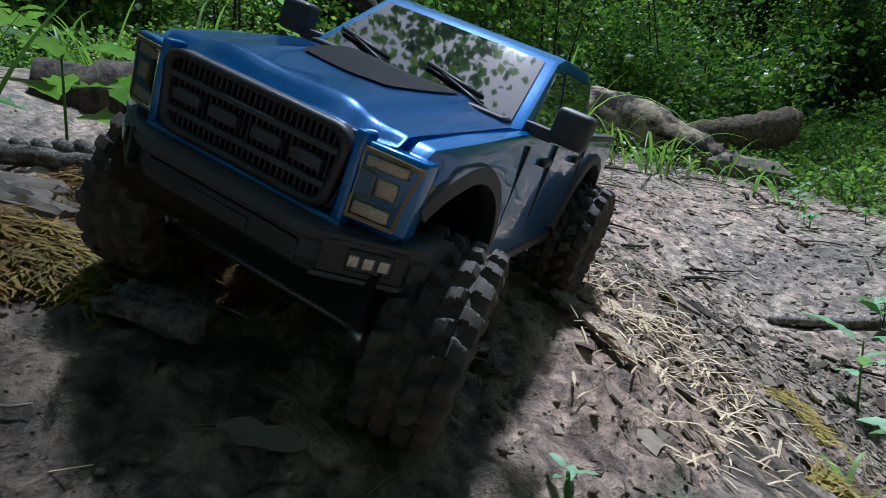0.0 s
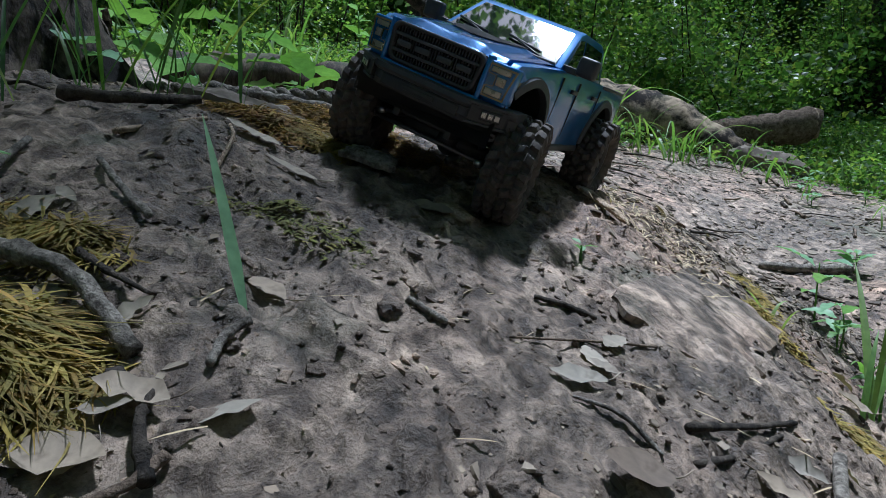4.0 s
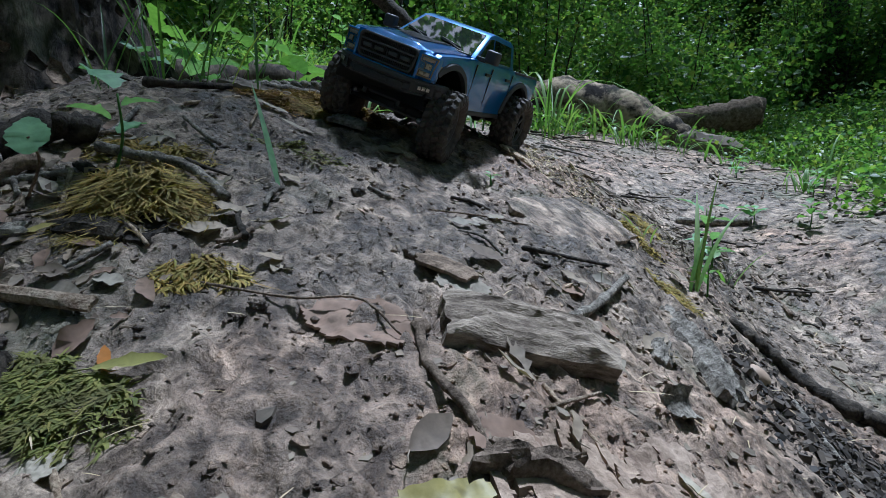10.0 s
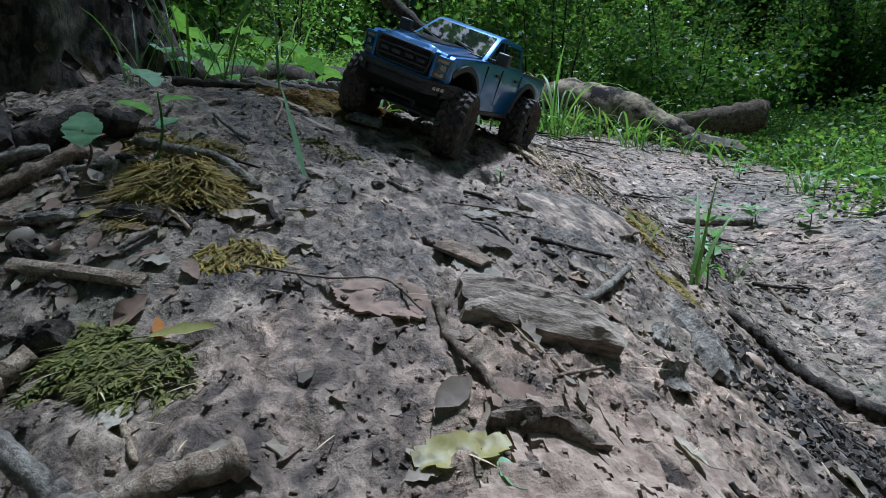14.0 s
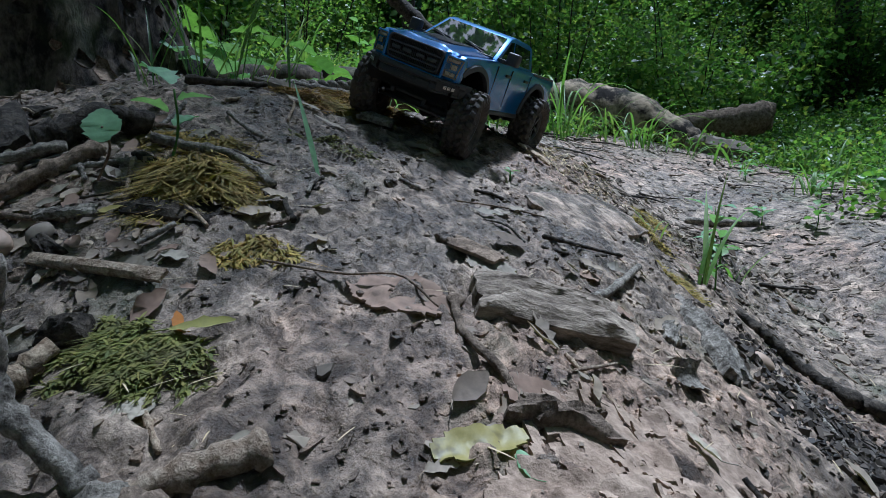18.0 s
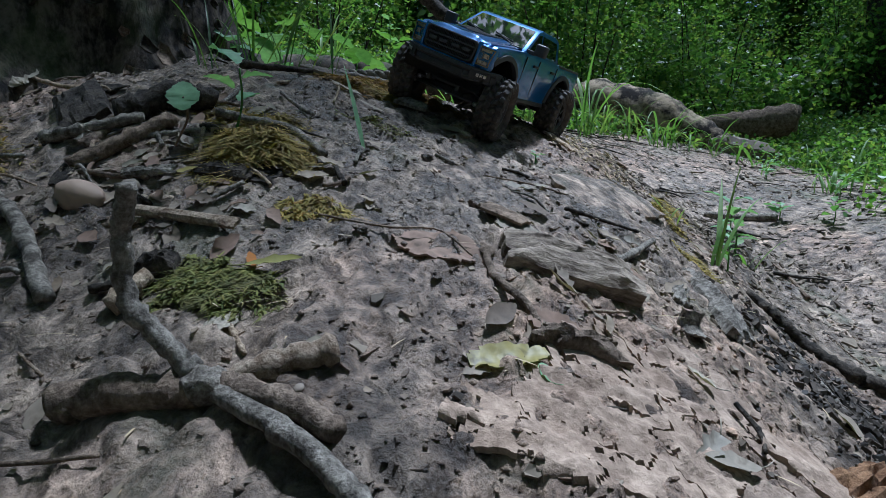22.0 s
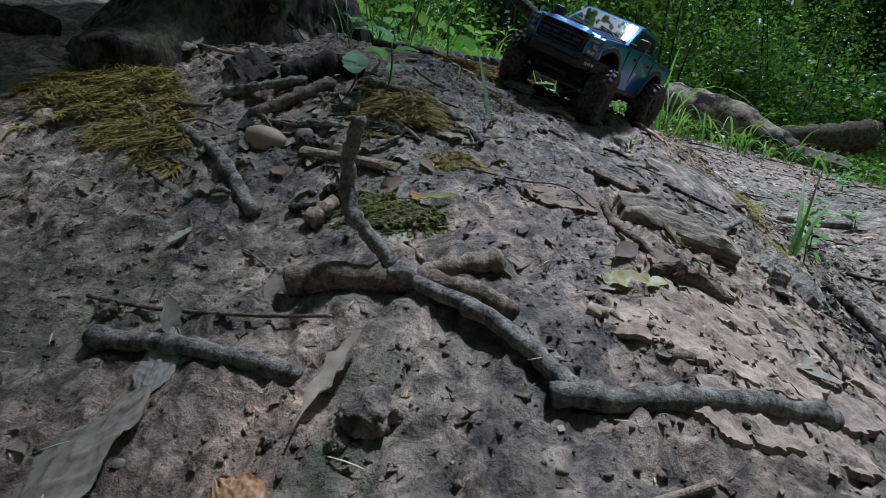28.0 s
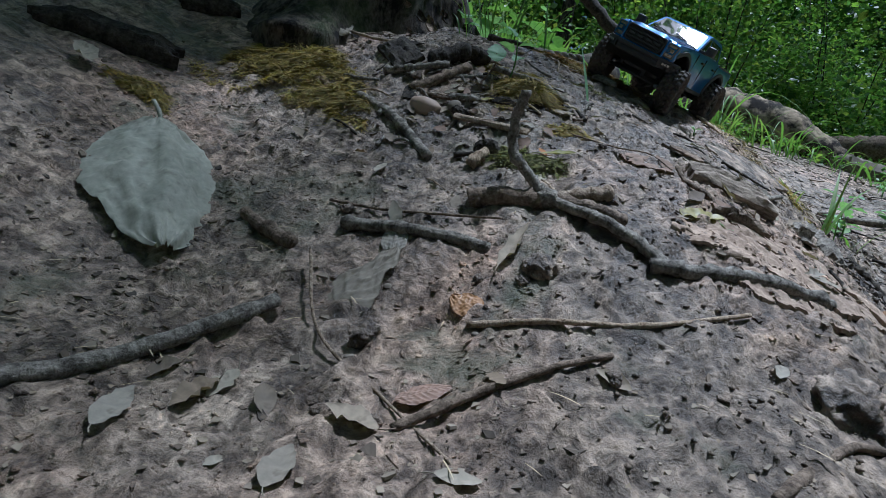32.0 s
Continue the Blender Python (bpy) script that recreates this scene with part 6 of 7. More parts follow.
n = 24000
px, py = rg.uniform(-0.9, 0.8, n), rg.uniform(-1.0, 0.95, n)
pick = value_noise(px * 8, py * 8, 43) + 0.7 * value_noise(px * 21, py * 21, 44) > -0.12
px, py = px[pick], py[pick]
chips("mud_flakes", px, py, 0.0025 + 0.010 * rg.uniform(0, 1, len(px)) ** 4, 0.09, MUD_LOOSE, 45, 0.16, "curled flakes of dried mud on the bank", "mud flakes")
n = 1000
px, py = rg.uniform(-0.7, 0.7, n), rg.uniform(-0.95, 0.8, n)
pick = value_noise(px * 7, py * 7, 47) + 0.6 * value_noise(px * 17, py * 17, 48) > 0.0
px, py = px[pick], py[pick]
chips("clay_flakes", px, py, 0.006 + 0.014 * rg.uniform(0, 1, len(px)) ** 2, 0.04, MUD_LOOSE, 49, 0.08, "flat flakes of peeling clay on the bank", "clay flakes")
n = 5000
px, py = rg.normal(0.38, 0.16, n), rg.normal(0.78, 0.20, n)
chips("bark_crumbs", px, py, 0.005 + 0.022 * rg.uniform(0, 1, n) ** 3, 0.08, BARK_CRUMB, 51, 0.28, "dark bark bits and dead leaves behind the straw", "bark crumbs")
n = 17000
px, py = rg.uniform(0.1, 2.0, n), rg.uniform(0.3, 2.6, n)
chips("slope_litter", px, py, 0.005 + 0.026 * rg.uniform(0, 1, n) ** 4, 0.06, BARK_CRUMB, 50, 0.14, "bark bits and dead leaves on the far slope", "litter")
n = 6500
px, py = rg.normal(0.43, 0.055, n), rg.normal(-0.06, 0.11, n)
chips("dark_crumbs", px, py, 0.003 + 0.014 * rg.uniform(0, 1, n) ** 3, 0.22, DARK_CRUMB, 52, 0.35, "dark crumbly soil and bark below the root", "dark crumbs")
n = 26000
px, py = rg.uniform(-1.0, 0.6, n), rg.uniform(-0.8, 0.9, n)
pick = rg.uniform(0, 1.6, n) < litter_density(px, py)
px, py = px[pick], py[pick]
chips("bark_crumbs", px, py, 0.003 + 0.013 * rg.uniform(0, 1, len(px)) ** 4, 0.10, BARK_CRUMB, 46, 0.18, "broken bark and wood bits in the litter", "bark crumbs")
n = 15000
px, py = rg.uniform(-0.9, 0.8, n), rg.uniform(-1.0, 0.9, n)
pick = value_noise(px * 7, py * 7, 41) + 0.6 * value_noise(px * 19, py * 19, 42) > -0.12
px, py = px[pick], py[pick]
n = len(px)
sz = 0.0010 + 0.0034 * rg.uniform(0, 1, n) ** 4
k = np.array([[1, 0, 0], [0, 1, 0], [-1, 0, 0], [0, -1, 0], [0, 0, 0.8], [0, 0, -0.8]])
offs = k[None] * sz[:, None, None] * rg.uniform(0.6, 1.35, (n, 6, 1))
ang = rg.uniform(0, 6.28, n)
offs = np.stack([offs[..., 0] * np.cos(ang)[:, None] - offs[..., 1] * np.sin(ang)[:, None], offs[..., 0] * np.sin(ang)[:, None] + offs[..., 1] * np.cos(ang)[:, None], offs[..., 2]], -1)
verts = (np.stack([px, py, height(px, py) + sz * 0.25], -1)[:, None] + offs).reshape(-1, 3)
b = np.arange(n)[:, None] * 6
tris = np.concatenate([b + f for f in ([0, 1, 4], [1, 2, 4], [2, 3, 4], [3, 0, 4], [1, 0, 5], [2, 1, 5], [3, 2, 5], [0, 3, 5])], 1).reshape(-1, 3)
tagged(mesh_object("soil_crumbs", verts.tolist(), tris.tolist(), MUD_LOOSE, smooth=True), "loose crumbs of soil on the bank", "soil crumbs", kind="stuff")


# ---- single fallen leaves ----
def fallen(x, y, length, width, turn, material, seed, label, lobes=0, curl=0.12, fold=0.25, lift=0.004, tilt=(0, 0), rows=10):
    bm = bmesh.new()
    leaf_mesh(bm, Matrix.Translation((0, -length / 2, 0)), length, width, fold, curl, lobes, rows, seed=seed)
    stalk = tube([(0, -length / 2, 0), (0.002, -length * 0.62, 0.001), (0.006, -length * 0.75, 0.003)], [length * 0.012] * 3, 5, 0)
    joined(bm, stalk)
    ob = part("fallen_leaf", bm, material)
    ob.matrix_world = on_ground(x, y, turn, lift, tilt)
    return tagged(ob, label, "leaf", "fallen leaves")


def veined_leaf(x, y, length, width, turn, material, seed, label, lobes=0, dome=0.3, lift=0.01, tilt=(0, 0), veins=9, wrinkle=0.003):
    """A broad dead leaf with a raised midrib, side veins and a wrinkled, curled blade."""
    bm = bmesh.new()
    nx, ny = 28, 44
    rows = []
    for j in range(ny + 1):
        t = j / ny
        w = width / 2 * math.sin(math.pi * min(1, t * 0.97 + 0.015)) ** 0.6 * (1.12 - 0.3 * t)
        row = []
        for i in range(nx + 1):
            q = -1 + 2 * i / nx
            ww = w * (0.55 + 0.5 * abs(math.sin(lobes * math.pi * t + (0.35 if q > 0 else 0))) if lobes else 1.0) * (1 + 0.12 * noise.noise((t * 3, seed + (3 if q > 0 else 0), 0)))
            z = -dome * abs(q) ** 1.4 * ww + 0.10 * length * math.sin(t * math.pi) * dome
            z += min(1.0, length / 0.22) * (0.0036 * max(0.0, math.cos(2 * math.pi * (t * veins - abs(q) * 1.5))) ** 6 + 0.0025 * max(0.0, 1 - abs(q) * 12))
            z += wrinkle * noise.noise((q * 3, t * 5, seed)) + wrinkle * 0.5 * noise.noise((q * 9, t * 14, seed + 5))
            row.append(bm.verts.new((q * ww, (t - 0.5) * length, z)))
        rows.append(row)
    for r0, r1 in zip(rows, rows[1:]):
        for i in range(nx):
            bm.faces.new((r0[i], r0[i + 1], r1[i + 1], r1[i]))
    joined(bm, tube([(0, -length / 2, 0), (0.003, -length * 0.6, -0.002), (0.008, -length * 0.7, -0.006)], [length * 0.012] * 3, 6, 0))
    ob = part("fallen_leaf", bm, material)
    ob.matrix_world = on_ground(x, y, turn, lift, tilt)
    return tagged(ob, label, "leaf", "fallen leaves")


sheet("yellow-green fallen leaf with brown spots", 0.003, -0.345, 0.064, 0.022, 0.0012, 24, LEAF_YELLOW, 41, 0.0045, 0.0, "fallen_leaf", "leaf", 0.06)
fallen(0.030, -0.352, 0.022, 0.016, 20, LEAF_BLUE, 2, "torn green piece of leaf")
fallen(-0.198, -0.274, 0.050, 0.016, -88, LEAF_YELLOW, 3, "curled yellow-brown fallen leaf", lift=0.008, curl=0.10, fold=0.5)
fallen(-0.222, -0.262, 0.030, 0.010, 30, leaf_material("orange_leaf", (0.36, 0.15, 0.025), (0.30, 0.12, 0.03), through=0.2), 4, "narrow orange fallen leaf", lift=0.004, curl=-0.05, fold=0.1)
veined_leaf(-0.216, -0.334, 0.042, 0.024, 165, LEAF_GREY, 5, "grey dry leaf with dark spots", dome=0.2, lift=0.006, wrinkle=0.002)
fallen(-0.022, -0.195, 0.022, 0.016, 40, LEAF_GREY, 7, "small pale leaf scrap", lift=0.006)
fallen(-0.345, -0.146, 0.032, 0.013, -70, LEAF_YELLOW, 8, "small yellow leaf in the litter", lift=0.008)
veined_leaf(-0.800, 0.130, 0.200, 0.120, -120, LEAF_GREY, 9, "large pale lobed oak leaf, dry", lobes=3.2, dome=0.12, lift=0.024, veins=7)
veined_leaf(-0.360, -0.492, 0.070, 0.034, 10, LEAF_GREY, 10, "smooth grey dead leaf on the soil", dome=0.15, lift=0.007, wrinkle=0.002)
fallen(-0.375, -0.455, 0.040, 0.020, 20, LEAF_GREY, 11, "pale leaf behind a stick", lift=0.008, tilt=(18, 0))
fallen(-0.214, -0.505, 0.075, 0.020, -20, LEAF_DRY, 12, "narrow curled brown leaf on soil", fold=0.8, lift=0.008)
veined_leaf(-0.245, -0.580, 0.042, 0.034, 60, leaf_material("rust_leaf", (0.36, 0.20, 0.09), (0.32, 0.17, 0.08), through=0.15, spots=0.4), 13, "rounded orange-brown leaf on soil", dome=0.1, lift=0.005, wrinkle=0.002)
veined_leaf(-0.690, -0.495, 0.325, 0.190, -138, leaf_material("grey_green_dead_leaf", (0.31, 0.305, 0.26), (0.28, 0.28, 0.235), through=0.08, rough=0.8, spots=0.3), 14, "big grey-green cupped dead leaf with raised veins", dome=0.42, lift=0.024, wrinkle=0.010, tilt=(0, -6))
veined_leaf(-0.368, -0.568, 0.125, 0.075, -28, LEAF_GREY, 15, "torn pale oak leaf lying on the soil", lobes=1.3, dome=0.10, lift=0.010, tilt=(6, 0), veins=6)
fallen(-0.465, -0.815, 0.060, 0.026, 15, LEAF_GREY, 16, "dry leaf with a yellow spot", lift=0.005)
fallen(-0.430, -0.760, 0.048, 0.030, 160, LEAF_DRY, 17, "pale brown crumpled leaf on soil", fold=0.5)
fallen(-0.321, -0.816, 0.048, 0.028, 5, LEAF_GREY, 18, "grey-green dry leaf on soil", fold=0.3)
fallen(-0.295, -0.747, 0.052, 0.030, 80, LEAF_DRY, 19, "crumpled brown leaf on the soil", fold=0.5)
veined_leaf(-0.250, -0.692, 0.052, 0.026, -60, leaf_material("pink_leaf", (0.31, 0.205, 0.155), (0.27, 0.17, 0.125), through=0.15), 20, "narrow pinkish-brown leaf on soil", dome=0.08, lift=0.004, wrinkle=0.001)
fallen(-0.445, -0.340, 0.034, 0.016, 170, LEAF_GREY, 21, "pale pointed leaf beside a stick")
fallen(0.031, 0.061, 0.036, 0.019, 12, LEAF_GREY, 26, "pale oval leaf pressed on smooth clay", fold=0.05, curl=0.02, lift=0.002)
fallen(0.033, 0.040, 0.020, 0.013, 60, LEAF_GREY, 27, "small pale leaf scrap on clay", lift=0.003)
fallen(-0.143, -0.143, 0.024, 0.014, 10, LEAF_DRY, 28, "small tan leaf scrap on clay", lift=0.003)
fallen(0.128, -0.011, 0.040, 0.022, 130, LEAF_RED, 29, "curled tan leaf beside the slab", lift=0.004)
fallen(-0.216, 0.196, 0.052, 0.016, 82, LEAF_GREY, 30, "long pale leaf below the moss", lift=0.003, fold=0.1)
fallen(-0.985, -0.335, 0.075, 0.040, 60, LEAF_GREY, 22, "folded pale leaf under the tree", fold=0.6, lift=0.010)
fallen(-0.215, 0.330, 0.030, 0.018, 40, LEAF_GREY, 23, "grey leaf scrap between moss")
fallen(-0.265, 0.235, 0.060, 0.020, 80, LEAF_GREY, 24, "pale narrow leaf on clay")
fallen(0.052, 0.095, 0.030, 0.018, -40, LEAF_GREY, 25, "pale leaf on the bare clay")
rng = random.Random(14)
spots = [(-0.31, -0.16, 0.09), (-0.31, -0.16, 0.09), (0.12, -0.05, 0.12), (0.30, 0.75, 0.25), (-0.6, 0.1, 0.25), (-0.42, -0.78, 0.14), (0.15, -0.3, 0.16), (-0.2, 0.33, 0.12), (0.2, 0.5, 0.12), (-0.1, -0.3, 0.3)]
for k in range(110):
    cx, cy, s = spots[k % len(spots)]
    x, y = rng.gauss(cx, s), rng.gauss(cy, s * 0.8)
    size = rng.uniform(0.016, 0.042)
    fallen(x, y, size, size * rng.uniform(0.4, 0.65), rng.uniform(0, 360), rng.choice([LEAF_DRY, LEAF_DRY, LEAF_GREY]), 100 + k, "small dry dead leaf on the soil", lobes=rng.choice([0, 0, 2, 3]), curl=rng.uniform(-0.1, 0.3), fold=rng.uniform(0.1, 0.7), lift=rng.uniform(0.002, 0.007), tilt=(rng.uniform(-15, 15), rng.uniform(-12, 12)), rows=6)


for k in range(70):
    x, y = rng.gauss(-0.36, 0.085), rng.gauss(-0.13, 0.075)
    size = rng.uniform(0.012, 0.036)
    fallen(x, y, size, size * rng.uniform(0.4, 0.75), rng.uniform(0, 360), rng.choice([LEAF_DRY, LEAF_DRY, LEAF_GREY, LEAF_RED, LEAF_RED]), 300 + k, "dead leaf in the litter under the tree", lobes=rng.choice([0, 0, 2, 3]), curl=rng.uniform(-0.25, 0.3), fold=rng.uniform(0.1, 0.8), lift=rng.uniform(0.002, 0.006), tilt=(rng.uniform(-12, 12), rng.uniform(-12, 12)), rows=7)
for k in range(34):
    x, y = rng.gauss(-0.38, 0.10), rng.gauss(-0.12, 0.10)
    a, l = rng.uniform(-0.7, 0.9) + rng.choice([0, 0, 1.57]), rng.uniform(0.025, 0.085)
    stick("twig", "short broken twig in the litter", [(x - math.cos(a) * l / 2, y - math.sin(a) * l / 2, 0.004), (x + rng.uniform(-0.005, 0.005), y, 0.006), (x + math.cos(a) * l / 2, y + math.sin(a) * l / 2, 0.004)], rng.uniform(0.0014, 0.0042), rng.uniform(0.001, 0.003), rng.choice([BARK_BROWN, WOOD_PALE, BARK_GREY, BARK_DARK]), 500 + k, "twig", sides=7)
for k in range(9):
    x, y = rng.gauss(-0.42, 0.09), rng.gauss(-0.08, 0.09)
    chunk("bark_piece", "broken bark piece in the litter", "bark", x, y, rng.uniform(0.03, 0.07), rng.uniform(0.012, 0.026), rng.uniform(0.003, 0.008), rng.uniform(0, 180), rng.choice([BARK_DARK, BARK_BROWN, BARK_GREY]), 520 + k, 0.003, ragged=0.3, layers=0.25)

# ---- living plants ----
def blade(bm, root, way, length, width, droop, seed):
    rng = random.Random(seed)
    side = way.cross(Vector((0, 0, 1)))
    side = side.normalized() if side.length > 1e-3 else Vector((1, 0, 0))
    prev = None
    flat = Vector((way.x, way.y, 0))
    flat = flat.normalized() if flat.length > 1e-3 else Vector((0, -1, 0))
    for i in range(9):
        t = i / 8
        p = root + way * length * t + (flat * 0.35 - Vector((0, 0, 1))) * droop * length * t**2.4
        w = width / 2 * (min(1, 0.35 + 3 * t) * (1 - t**2.5) + 0.03)
        a, m, b = bm.verts.new(p - side * w + Vector((0, 0, w * 0.35))), bm.verts.new(p), bm.verts.new(p + side * w + Vector((0, 0, w * 0.35)))
        if prev:
            bm.faces.new((prev[0], prev[1], m, a))
            bm.faces.new((prev[1], prev[2], b, m))
        prev = (a, m, b)


def grass_tuft(x, y, count, length, width, seed, label="tuft of long green grass blades", z=None, lean=(0, 0), spread=0.03, droop=0.55, material=None):
    rng = random.Random(seed)
    thing = tagged(new("grass_tuft"), label, "grass", "grass among the undergrowth")
    z = float(broad_height(x, y)) - 0.005 if z is None else z
    thing.location = (x, y, z)
    for k in range(count):
        bm = bmesh.new()
        a = rng.uniform(0, 2 * math.pi)
        way = Vector((math.cos(a) * rng.uniform(0.15, 0.6) + lean[0], math.sin(a) * rng.uniform(0.15, 0.6) + lean[1], 1)).normalized()
        blade(bm, Vector((rng.gauss(0, spread), rng.gauss(0, spread), 0)), way, length * rng.uniform(0.55, 1.2), width * rng.uniform(0.6, 1.2), droop * rng.uniform(0.3, 1.3), seed + k)
        part("blade", bm, material or GRASS, thing)
    return thing


def herb(x, y, tall, leaves, size, seed, label, material=None, z=None, width=0.62, lean=(0, 0), tooth=0.0):
    """A small leafy plant: a stem with stalked leaves round it."""
    rng = random.Random(seed)
    thing = tagged(new("leafy_plant"), label, "plant", "leafy plants on the bank")
    z = float(broad_height(x, y)) - 0.004 if z is None else z
    thing.location = (x, y, z)
    top = Vector((lean[0] * tall, lean[1] * tall, tall))
    stem = smooth_line([(0, 0, 0), tuple(top * 0.5 + Vector((rng.uniform(-1, 1), rng.uniform(-1, 1), 0)) * tall * 0.06), tuple(top)], 5)
    part("stem", tube(stem, [0.0016 * (1.2 - 0.6 * i / len(stem)) * max(1, tall / 0.15) for i in range(len(stem))], 6, 0.05), LEAF_GREEN, thing)
    for k in range(leaves):
        t = 0.35 + 0.65 * (k + 1) / leaves
        a = k * 2.4 + rng.uniform(-0.4, 0.4)
        at = top * t
        s = size * rng.uniform(0.7, 1.2)
        bm = bmesh.new()
        m = Matrix.Translation(at) @ pose(0, 0, 0, 0, 0, math.degrees(a)) @ pose(0, 0, 0, rng.uniform(5, 45), rng.uniform(-15, 15), 0) @ Matrix.Translation((0, s * 0.15, 0))
        leaf_mesh(bm, m, s, s * width, 0.3, 0.05, 0, 10, 0.35, seed + k, tooth)
        part("leaf", bm, material or LEAF_GREEN, thing)
    return thing


def big_leaf_plant(x, y, z, leaf_at, size, turn, tip, seed, label, material=None, tooth=0.05):
    """One broad leaf held on a thin stalk."""
    thing = tagged(new("leafy_plant"), label, "plant", "leafy plants on the bank")
    thing.location = (x, y, z)
    d = Vector(leaf_at) - Vector((x, y, z))
    part("stem", tube(smooth_line([(0, 0, 0), tuple(d * 0.5 + Vector((0.01, 0, 0.005))), tuple(d)], 5), [0.0013] * 11, 6, 0.05), BARK_BROWN, thing)
    bm = bmesh.new()
    leaf_mesh(bm, Matrix.Translation(d) @ pose(0, 0, 0, tip, 0, turn) @ Matrix.Translation((0, -size * 0.45, 0)), size, size * 1.05, 0.12, 0.03, 0, 14, 0.05, seed, tooth)
    part("leaf", bm, material or LEAF_BLUE, thing)
    return thing


big_leaf_plant(-0.362, -0.130, 0.215, (-0.336, -0.161, 0.263), 0.036, 20, 62, 1, "single pale green scalloped leaf on a thin stalk")
herb(-0.326, -0.062, 0.085, 4, 0.044, 2, "small plant with broad cool-green leaves", LEAF_BLUE, width=0.85, lean=(0.05, 0.1), tooth=0.05)
herb(0.566, 0.778, 0.110, 5, 0.065, 4, "seedling with smooth oval green leaves", LEAF_BLUE, width=0.5)
herb(0.400, 0.330, 0.060, 4, 0.028, 5, "small green seedling beside moss", LEAF_GREEN)
herb(-0.62, 0.62, 0.16, 7, 0.085, 7, "leafy plant with bright green lobed leaves", LEAF_GREEN, tooth=0.12)
herb(-0.45, 0.68, 0.17, 7, 0.080, 8, "leafy plant with bright green lobed leaves", LEAF_GREEN, tooth=0.12)
herb(-0.36, 0.72, 0.12, 6, 0.075, 9, "leafy plant with bright green lobed leaves", LEAF_GREEN, tooth=0.12)
herb(-0.80, 0.75, 0.15, 7, 0.08, 10, "leafy plant with cool green leaves", LEAF_BLUE, tooth=0.10)
herb(-0.55, 0.42, 0.05, 5, 0.06, 11, "low plant with round grey-green leaves", LEAF_BLUE, width=0.9, tooth=0.05)
herb(-0.48, 0.52, 0.07, 5, 0.07, 12, "low plant with round grey-green leaves", LEAF_BLUE, width=0.9, tooth=0.05)
herb(-0.30, 0.58, 0.06, 5, 0.05, 13, "low seedling behind the vine", LEAF_GREEN)
herb(0.508, 0.600, 0.085, 7, 0.044, 70, "small seedling with cool green leaves", LEAF_BLUE, width=0.55)
herb(0.530, 0.640, 0.055, 5, 0.036, 71, "small seedling with cool green leaves", LEAF_GREEN, width=0.5)
grass_tuft(0.368, 0.292, 4, 0.27, 0.008, 1, "upright grass shoot with thin blades", spread=0.006, droop=0.25, lean=(0.1, 0.0))
grass_tuft(0.330, 0.430, 4, 0.10, 0.005, 72, "thin bent grass on the slope", spread=0.01, droop=0.5)
grass_tuft(0.36, 1.95, 11, 0.62, 0.013, 73, "tall arching grass behind the truck", spread=0.02, droop=0.7, lean=(-0.05, -0.1))
grass_tuft(0.72, 2.10, 12, 0.40, 0.010, 74, "thin arching grass in front of the log", spread=0.03, droop=0.9)
grass_tuft(0.514, 0.540, 3, 0.12, 0.008, 2, "thin bent grass stalks on the slope", spread=0.01, droop=0.4)
grass_tuft(-0.176, -0.018, 1, 0.22, 0.013, 3, "single long pale green grass blade", spread=0.0, droop=0.05, lean=(-0.30, -0.10), material=LEAF_BLUE)
for k, (x, y, n_, l_) in enumerate([(-0.42, 0.27, 14, 0.30), (-0.36, 0.31, 12, 0.26), (-0.46, 0.18, 8, 0.22)]):
    grass_tuft(x, y, n_, l_ * 0.9, 0.0045, 10 + k, "tall dark grass tuft at the foot of the tree", spread=0.03, droop=0.3, material=WOODS)
for k, (x, y, n_, l_) in enumerate([(0.05, 1.30, 20, 0.42), (0.16, 1.25, 16, 0.36), (0.30, 1.30, 14, 0.30), (-0.10, 1.22, 18, 0.40), (0.52, 1.28, 10, 0.20), (0.74, 1.18, 12, 0.20), (-0.25, 0.85, 16, 0.34), (-0.05, 0.80, 12, 0.28), (0.42, 1.32, 14, 0.26), (0.36, 1.38, 12, 0.30), (0.66, 1.27, 14, 0.22)]):
    k_ = 1.42 if x > 0.1 else 1.0
    grass_tuft(x * k_, (y + 0.7) * k_ - 0.7, int(n_ * 0.6), l_ * 1.25, 0.0075 * k_, 30 + k, "tuft of arching green grass", droop=0.85)
rng = random.Random(55)
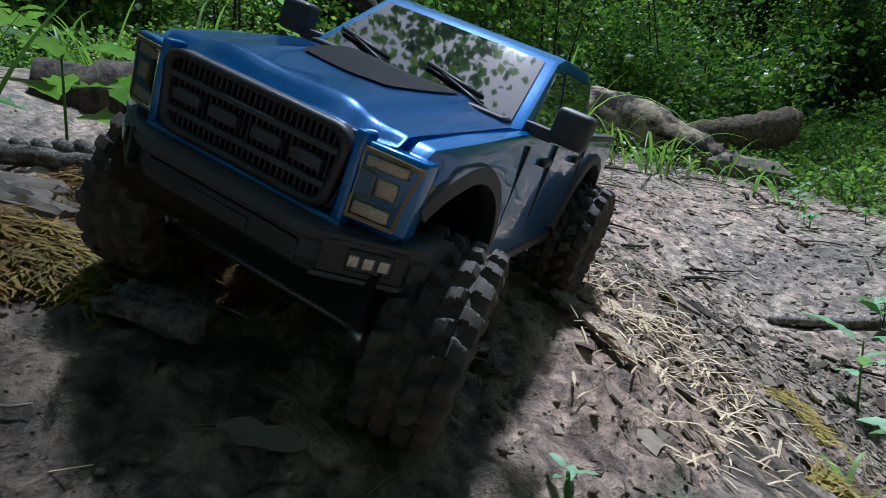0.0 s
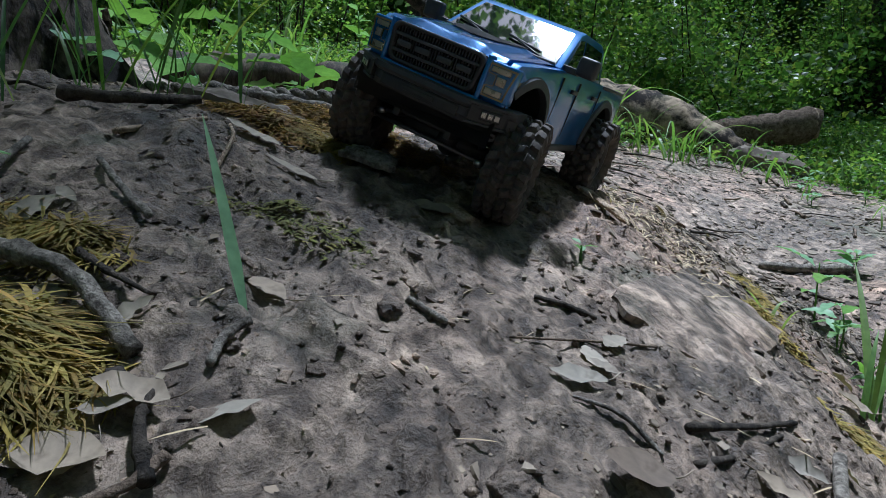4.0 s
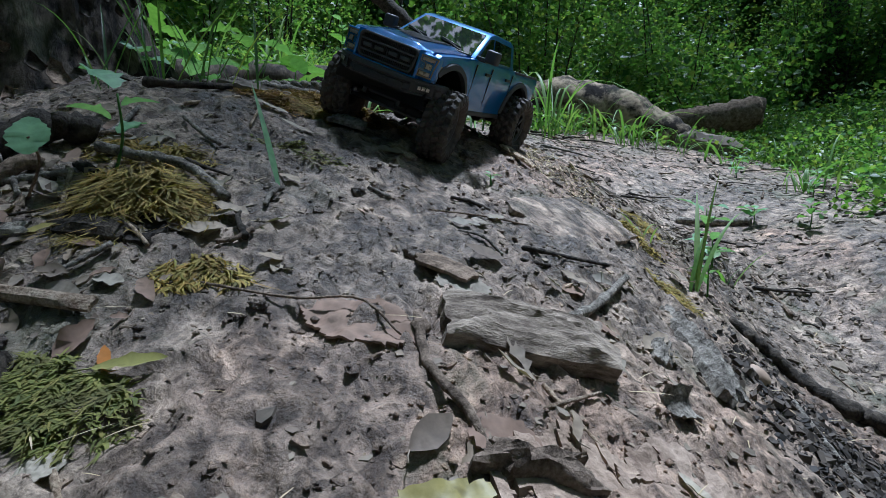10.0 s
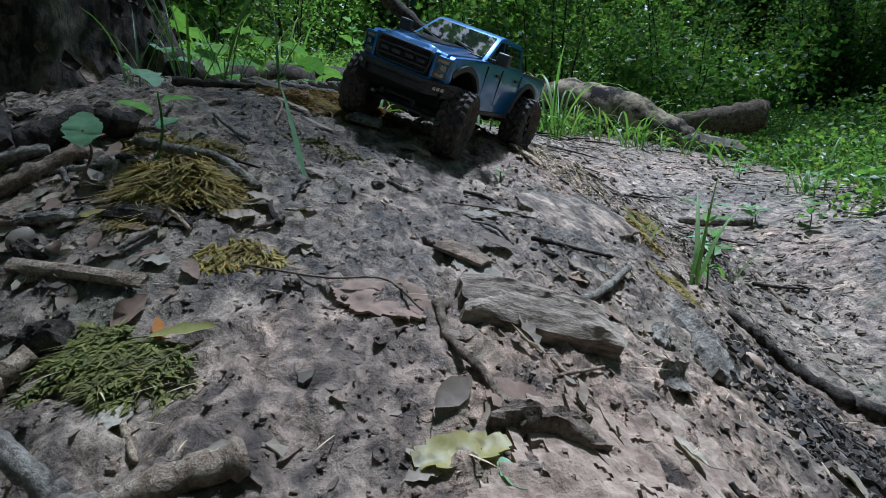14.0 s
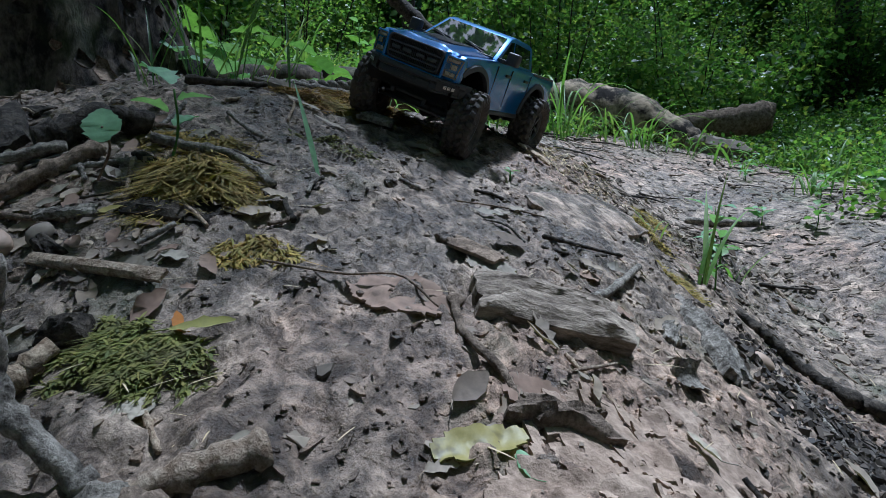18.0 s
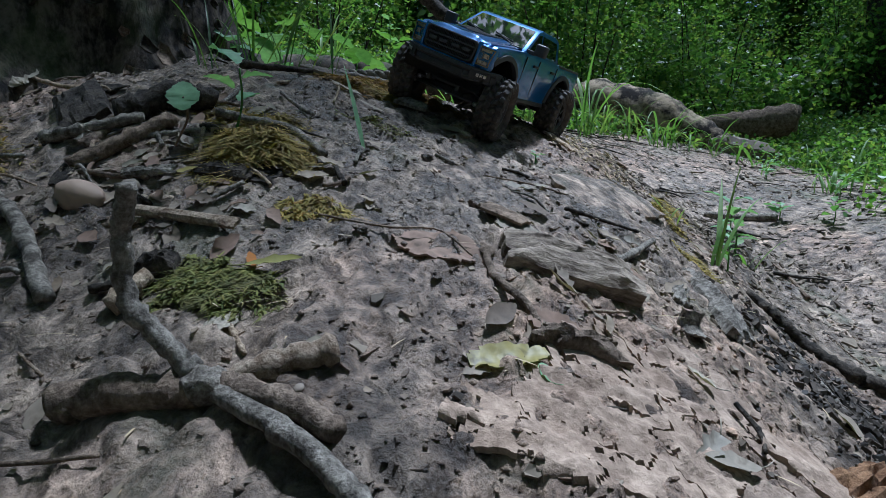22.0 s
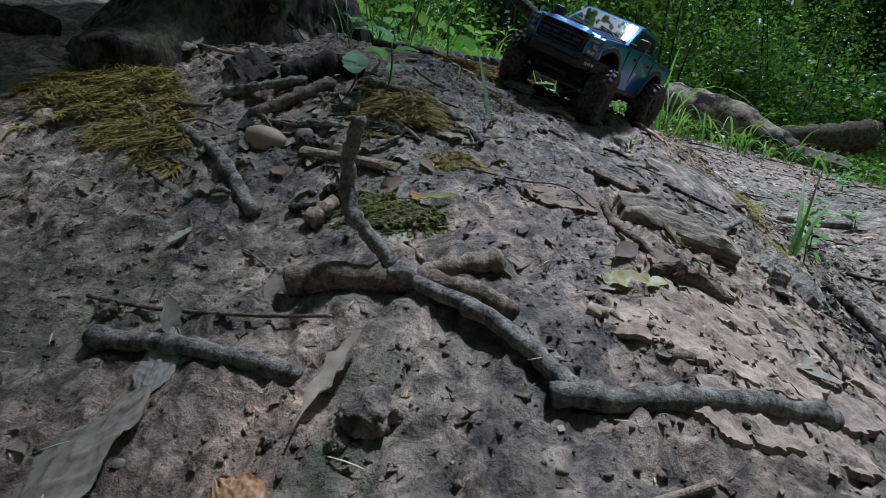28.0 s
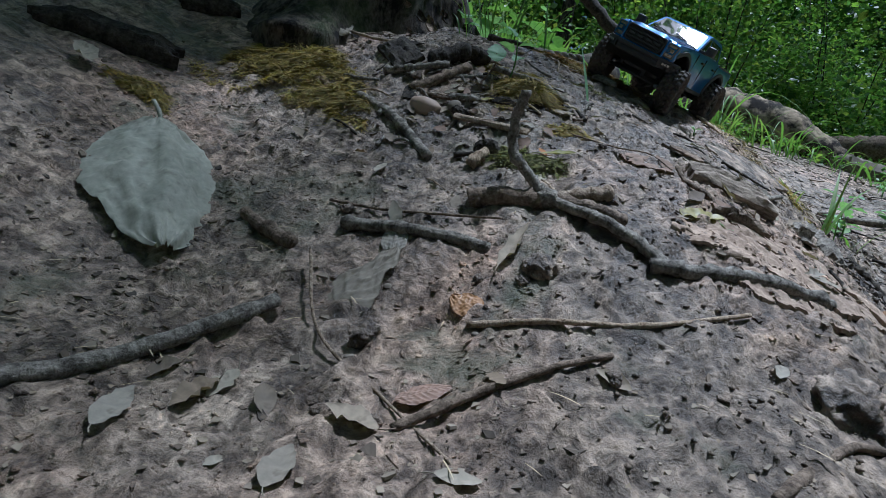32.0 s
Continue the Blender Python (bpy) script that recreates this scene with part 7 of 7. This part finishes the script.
for k in range(62):
    y = rng.uniform(1.25, 3.3)
    x = rng.uniform(-0.75, 0.95) * (y + 0.6) + 0.2
    if 0.08 < x / (y + 0.7) < 0.50:
        continue  # the logs stay in view
    if k % 2:
        grass_tuft(x, y, rng.randrange(8, 16), rng.uniform(0.18, 0.40), 0.011, 100 + k * 20, "tuft of arching green grass in the undergrowth")
    else:
        herb(x, y, rng.uniform(0.12, 0.34), rng.randrange(6, 11), rng.uniform(0.05, 0.10), 100 + k * 20, "green leafy plant in the undergrowth", rng.choice([LEAF_GREEN, LEAF_GREEN, LEAF_BLUE]), tooth=rng.choice([0, 0.1]))

# sparse seedlings and grass on the slope below the logs
rng = random.Random(59)
for k in range(14):
    y = rng.uniform(0.95, 2.25)
    x = rng.uniform(0.62, 1.25) + 0.12 * (y - 1.0)
    if k % 3 == 0:
        grass_tuft(x, y, rng.randrange(3, 7), rng.uniform(0.10, 0.24), 0.006, 900 + k * 10, "thin arching grass on the slope", droop=0.8)
    else:
        herb(x, y, rng.uniform(0.03, 0.07), rng.randrange(5, 9), rng.uniform(0.03, 0.055), 900 + k * 10, "small green seedling on the slope", rng.choice([LEAF_GREEN, LEAF_BLUE]), width=0.55)
herb(0.052, 0.253, 0.016, 4, 0.012, 75, "tiny pale seedling on bare clay", LEAF_BLUE, width=0.5)

# low ground cover on the right and behind
rg = np.random.default_rng(61)
n = 110000
y = rg.uniform(0.95, 4.4, n)
x = rg.uniform(-0.95, 1.0, n) * (y + 0.9) + 0.15
keep_it = np.maximum(y - 2.2, x - 1.1 - 0.31 * (y - 1.07)) + 0.35 * value_noise(x * 3, y * 3, 9) > rg.uniform(-0.10, 0.14, n)
x, y = x[keep_it], y[keep_it]
z = broad_height(x, y) + rg.uniform(0, 1, len(x)) ** 1.6 * (0.07 + 0.10 * np.clip(y - 1.2, 0, 2)) * (1.1 + value_noise(x * 2.5, y * 2.5, 12)) * np.where((x > 0.08 * (y + 0.7)) & (x < 0.50 * (y + 0.7)) & (y < 3.0), 0.55, 1.0)
scatter_leaves("ground_cover", np.stack([x, y, z], -1), rg.uniform(0.012, 0.030, len(x)), WOODS, 62, up=0.5, label="low green ground cover of small leaves", category="ground cover", kind="stuff")
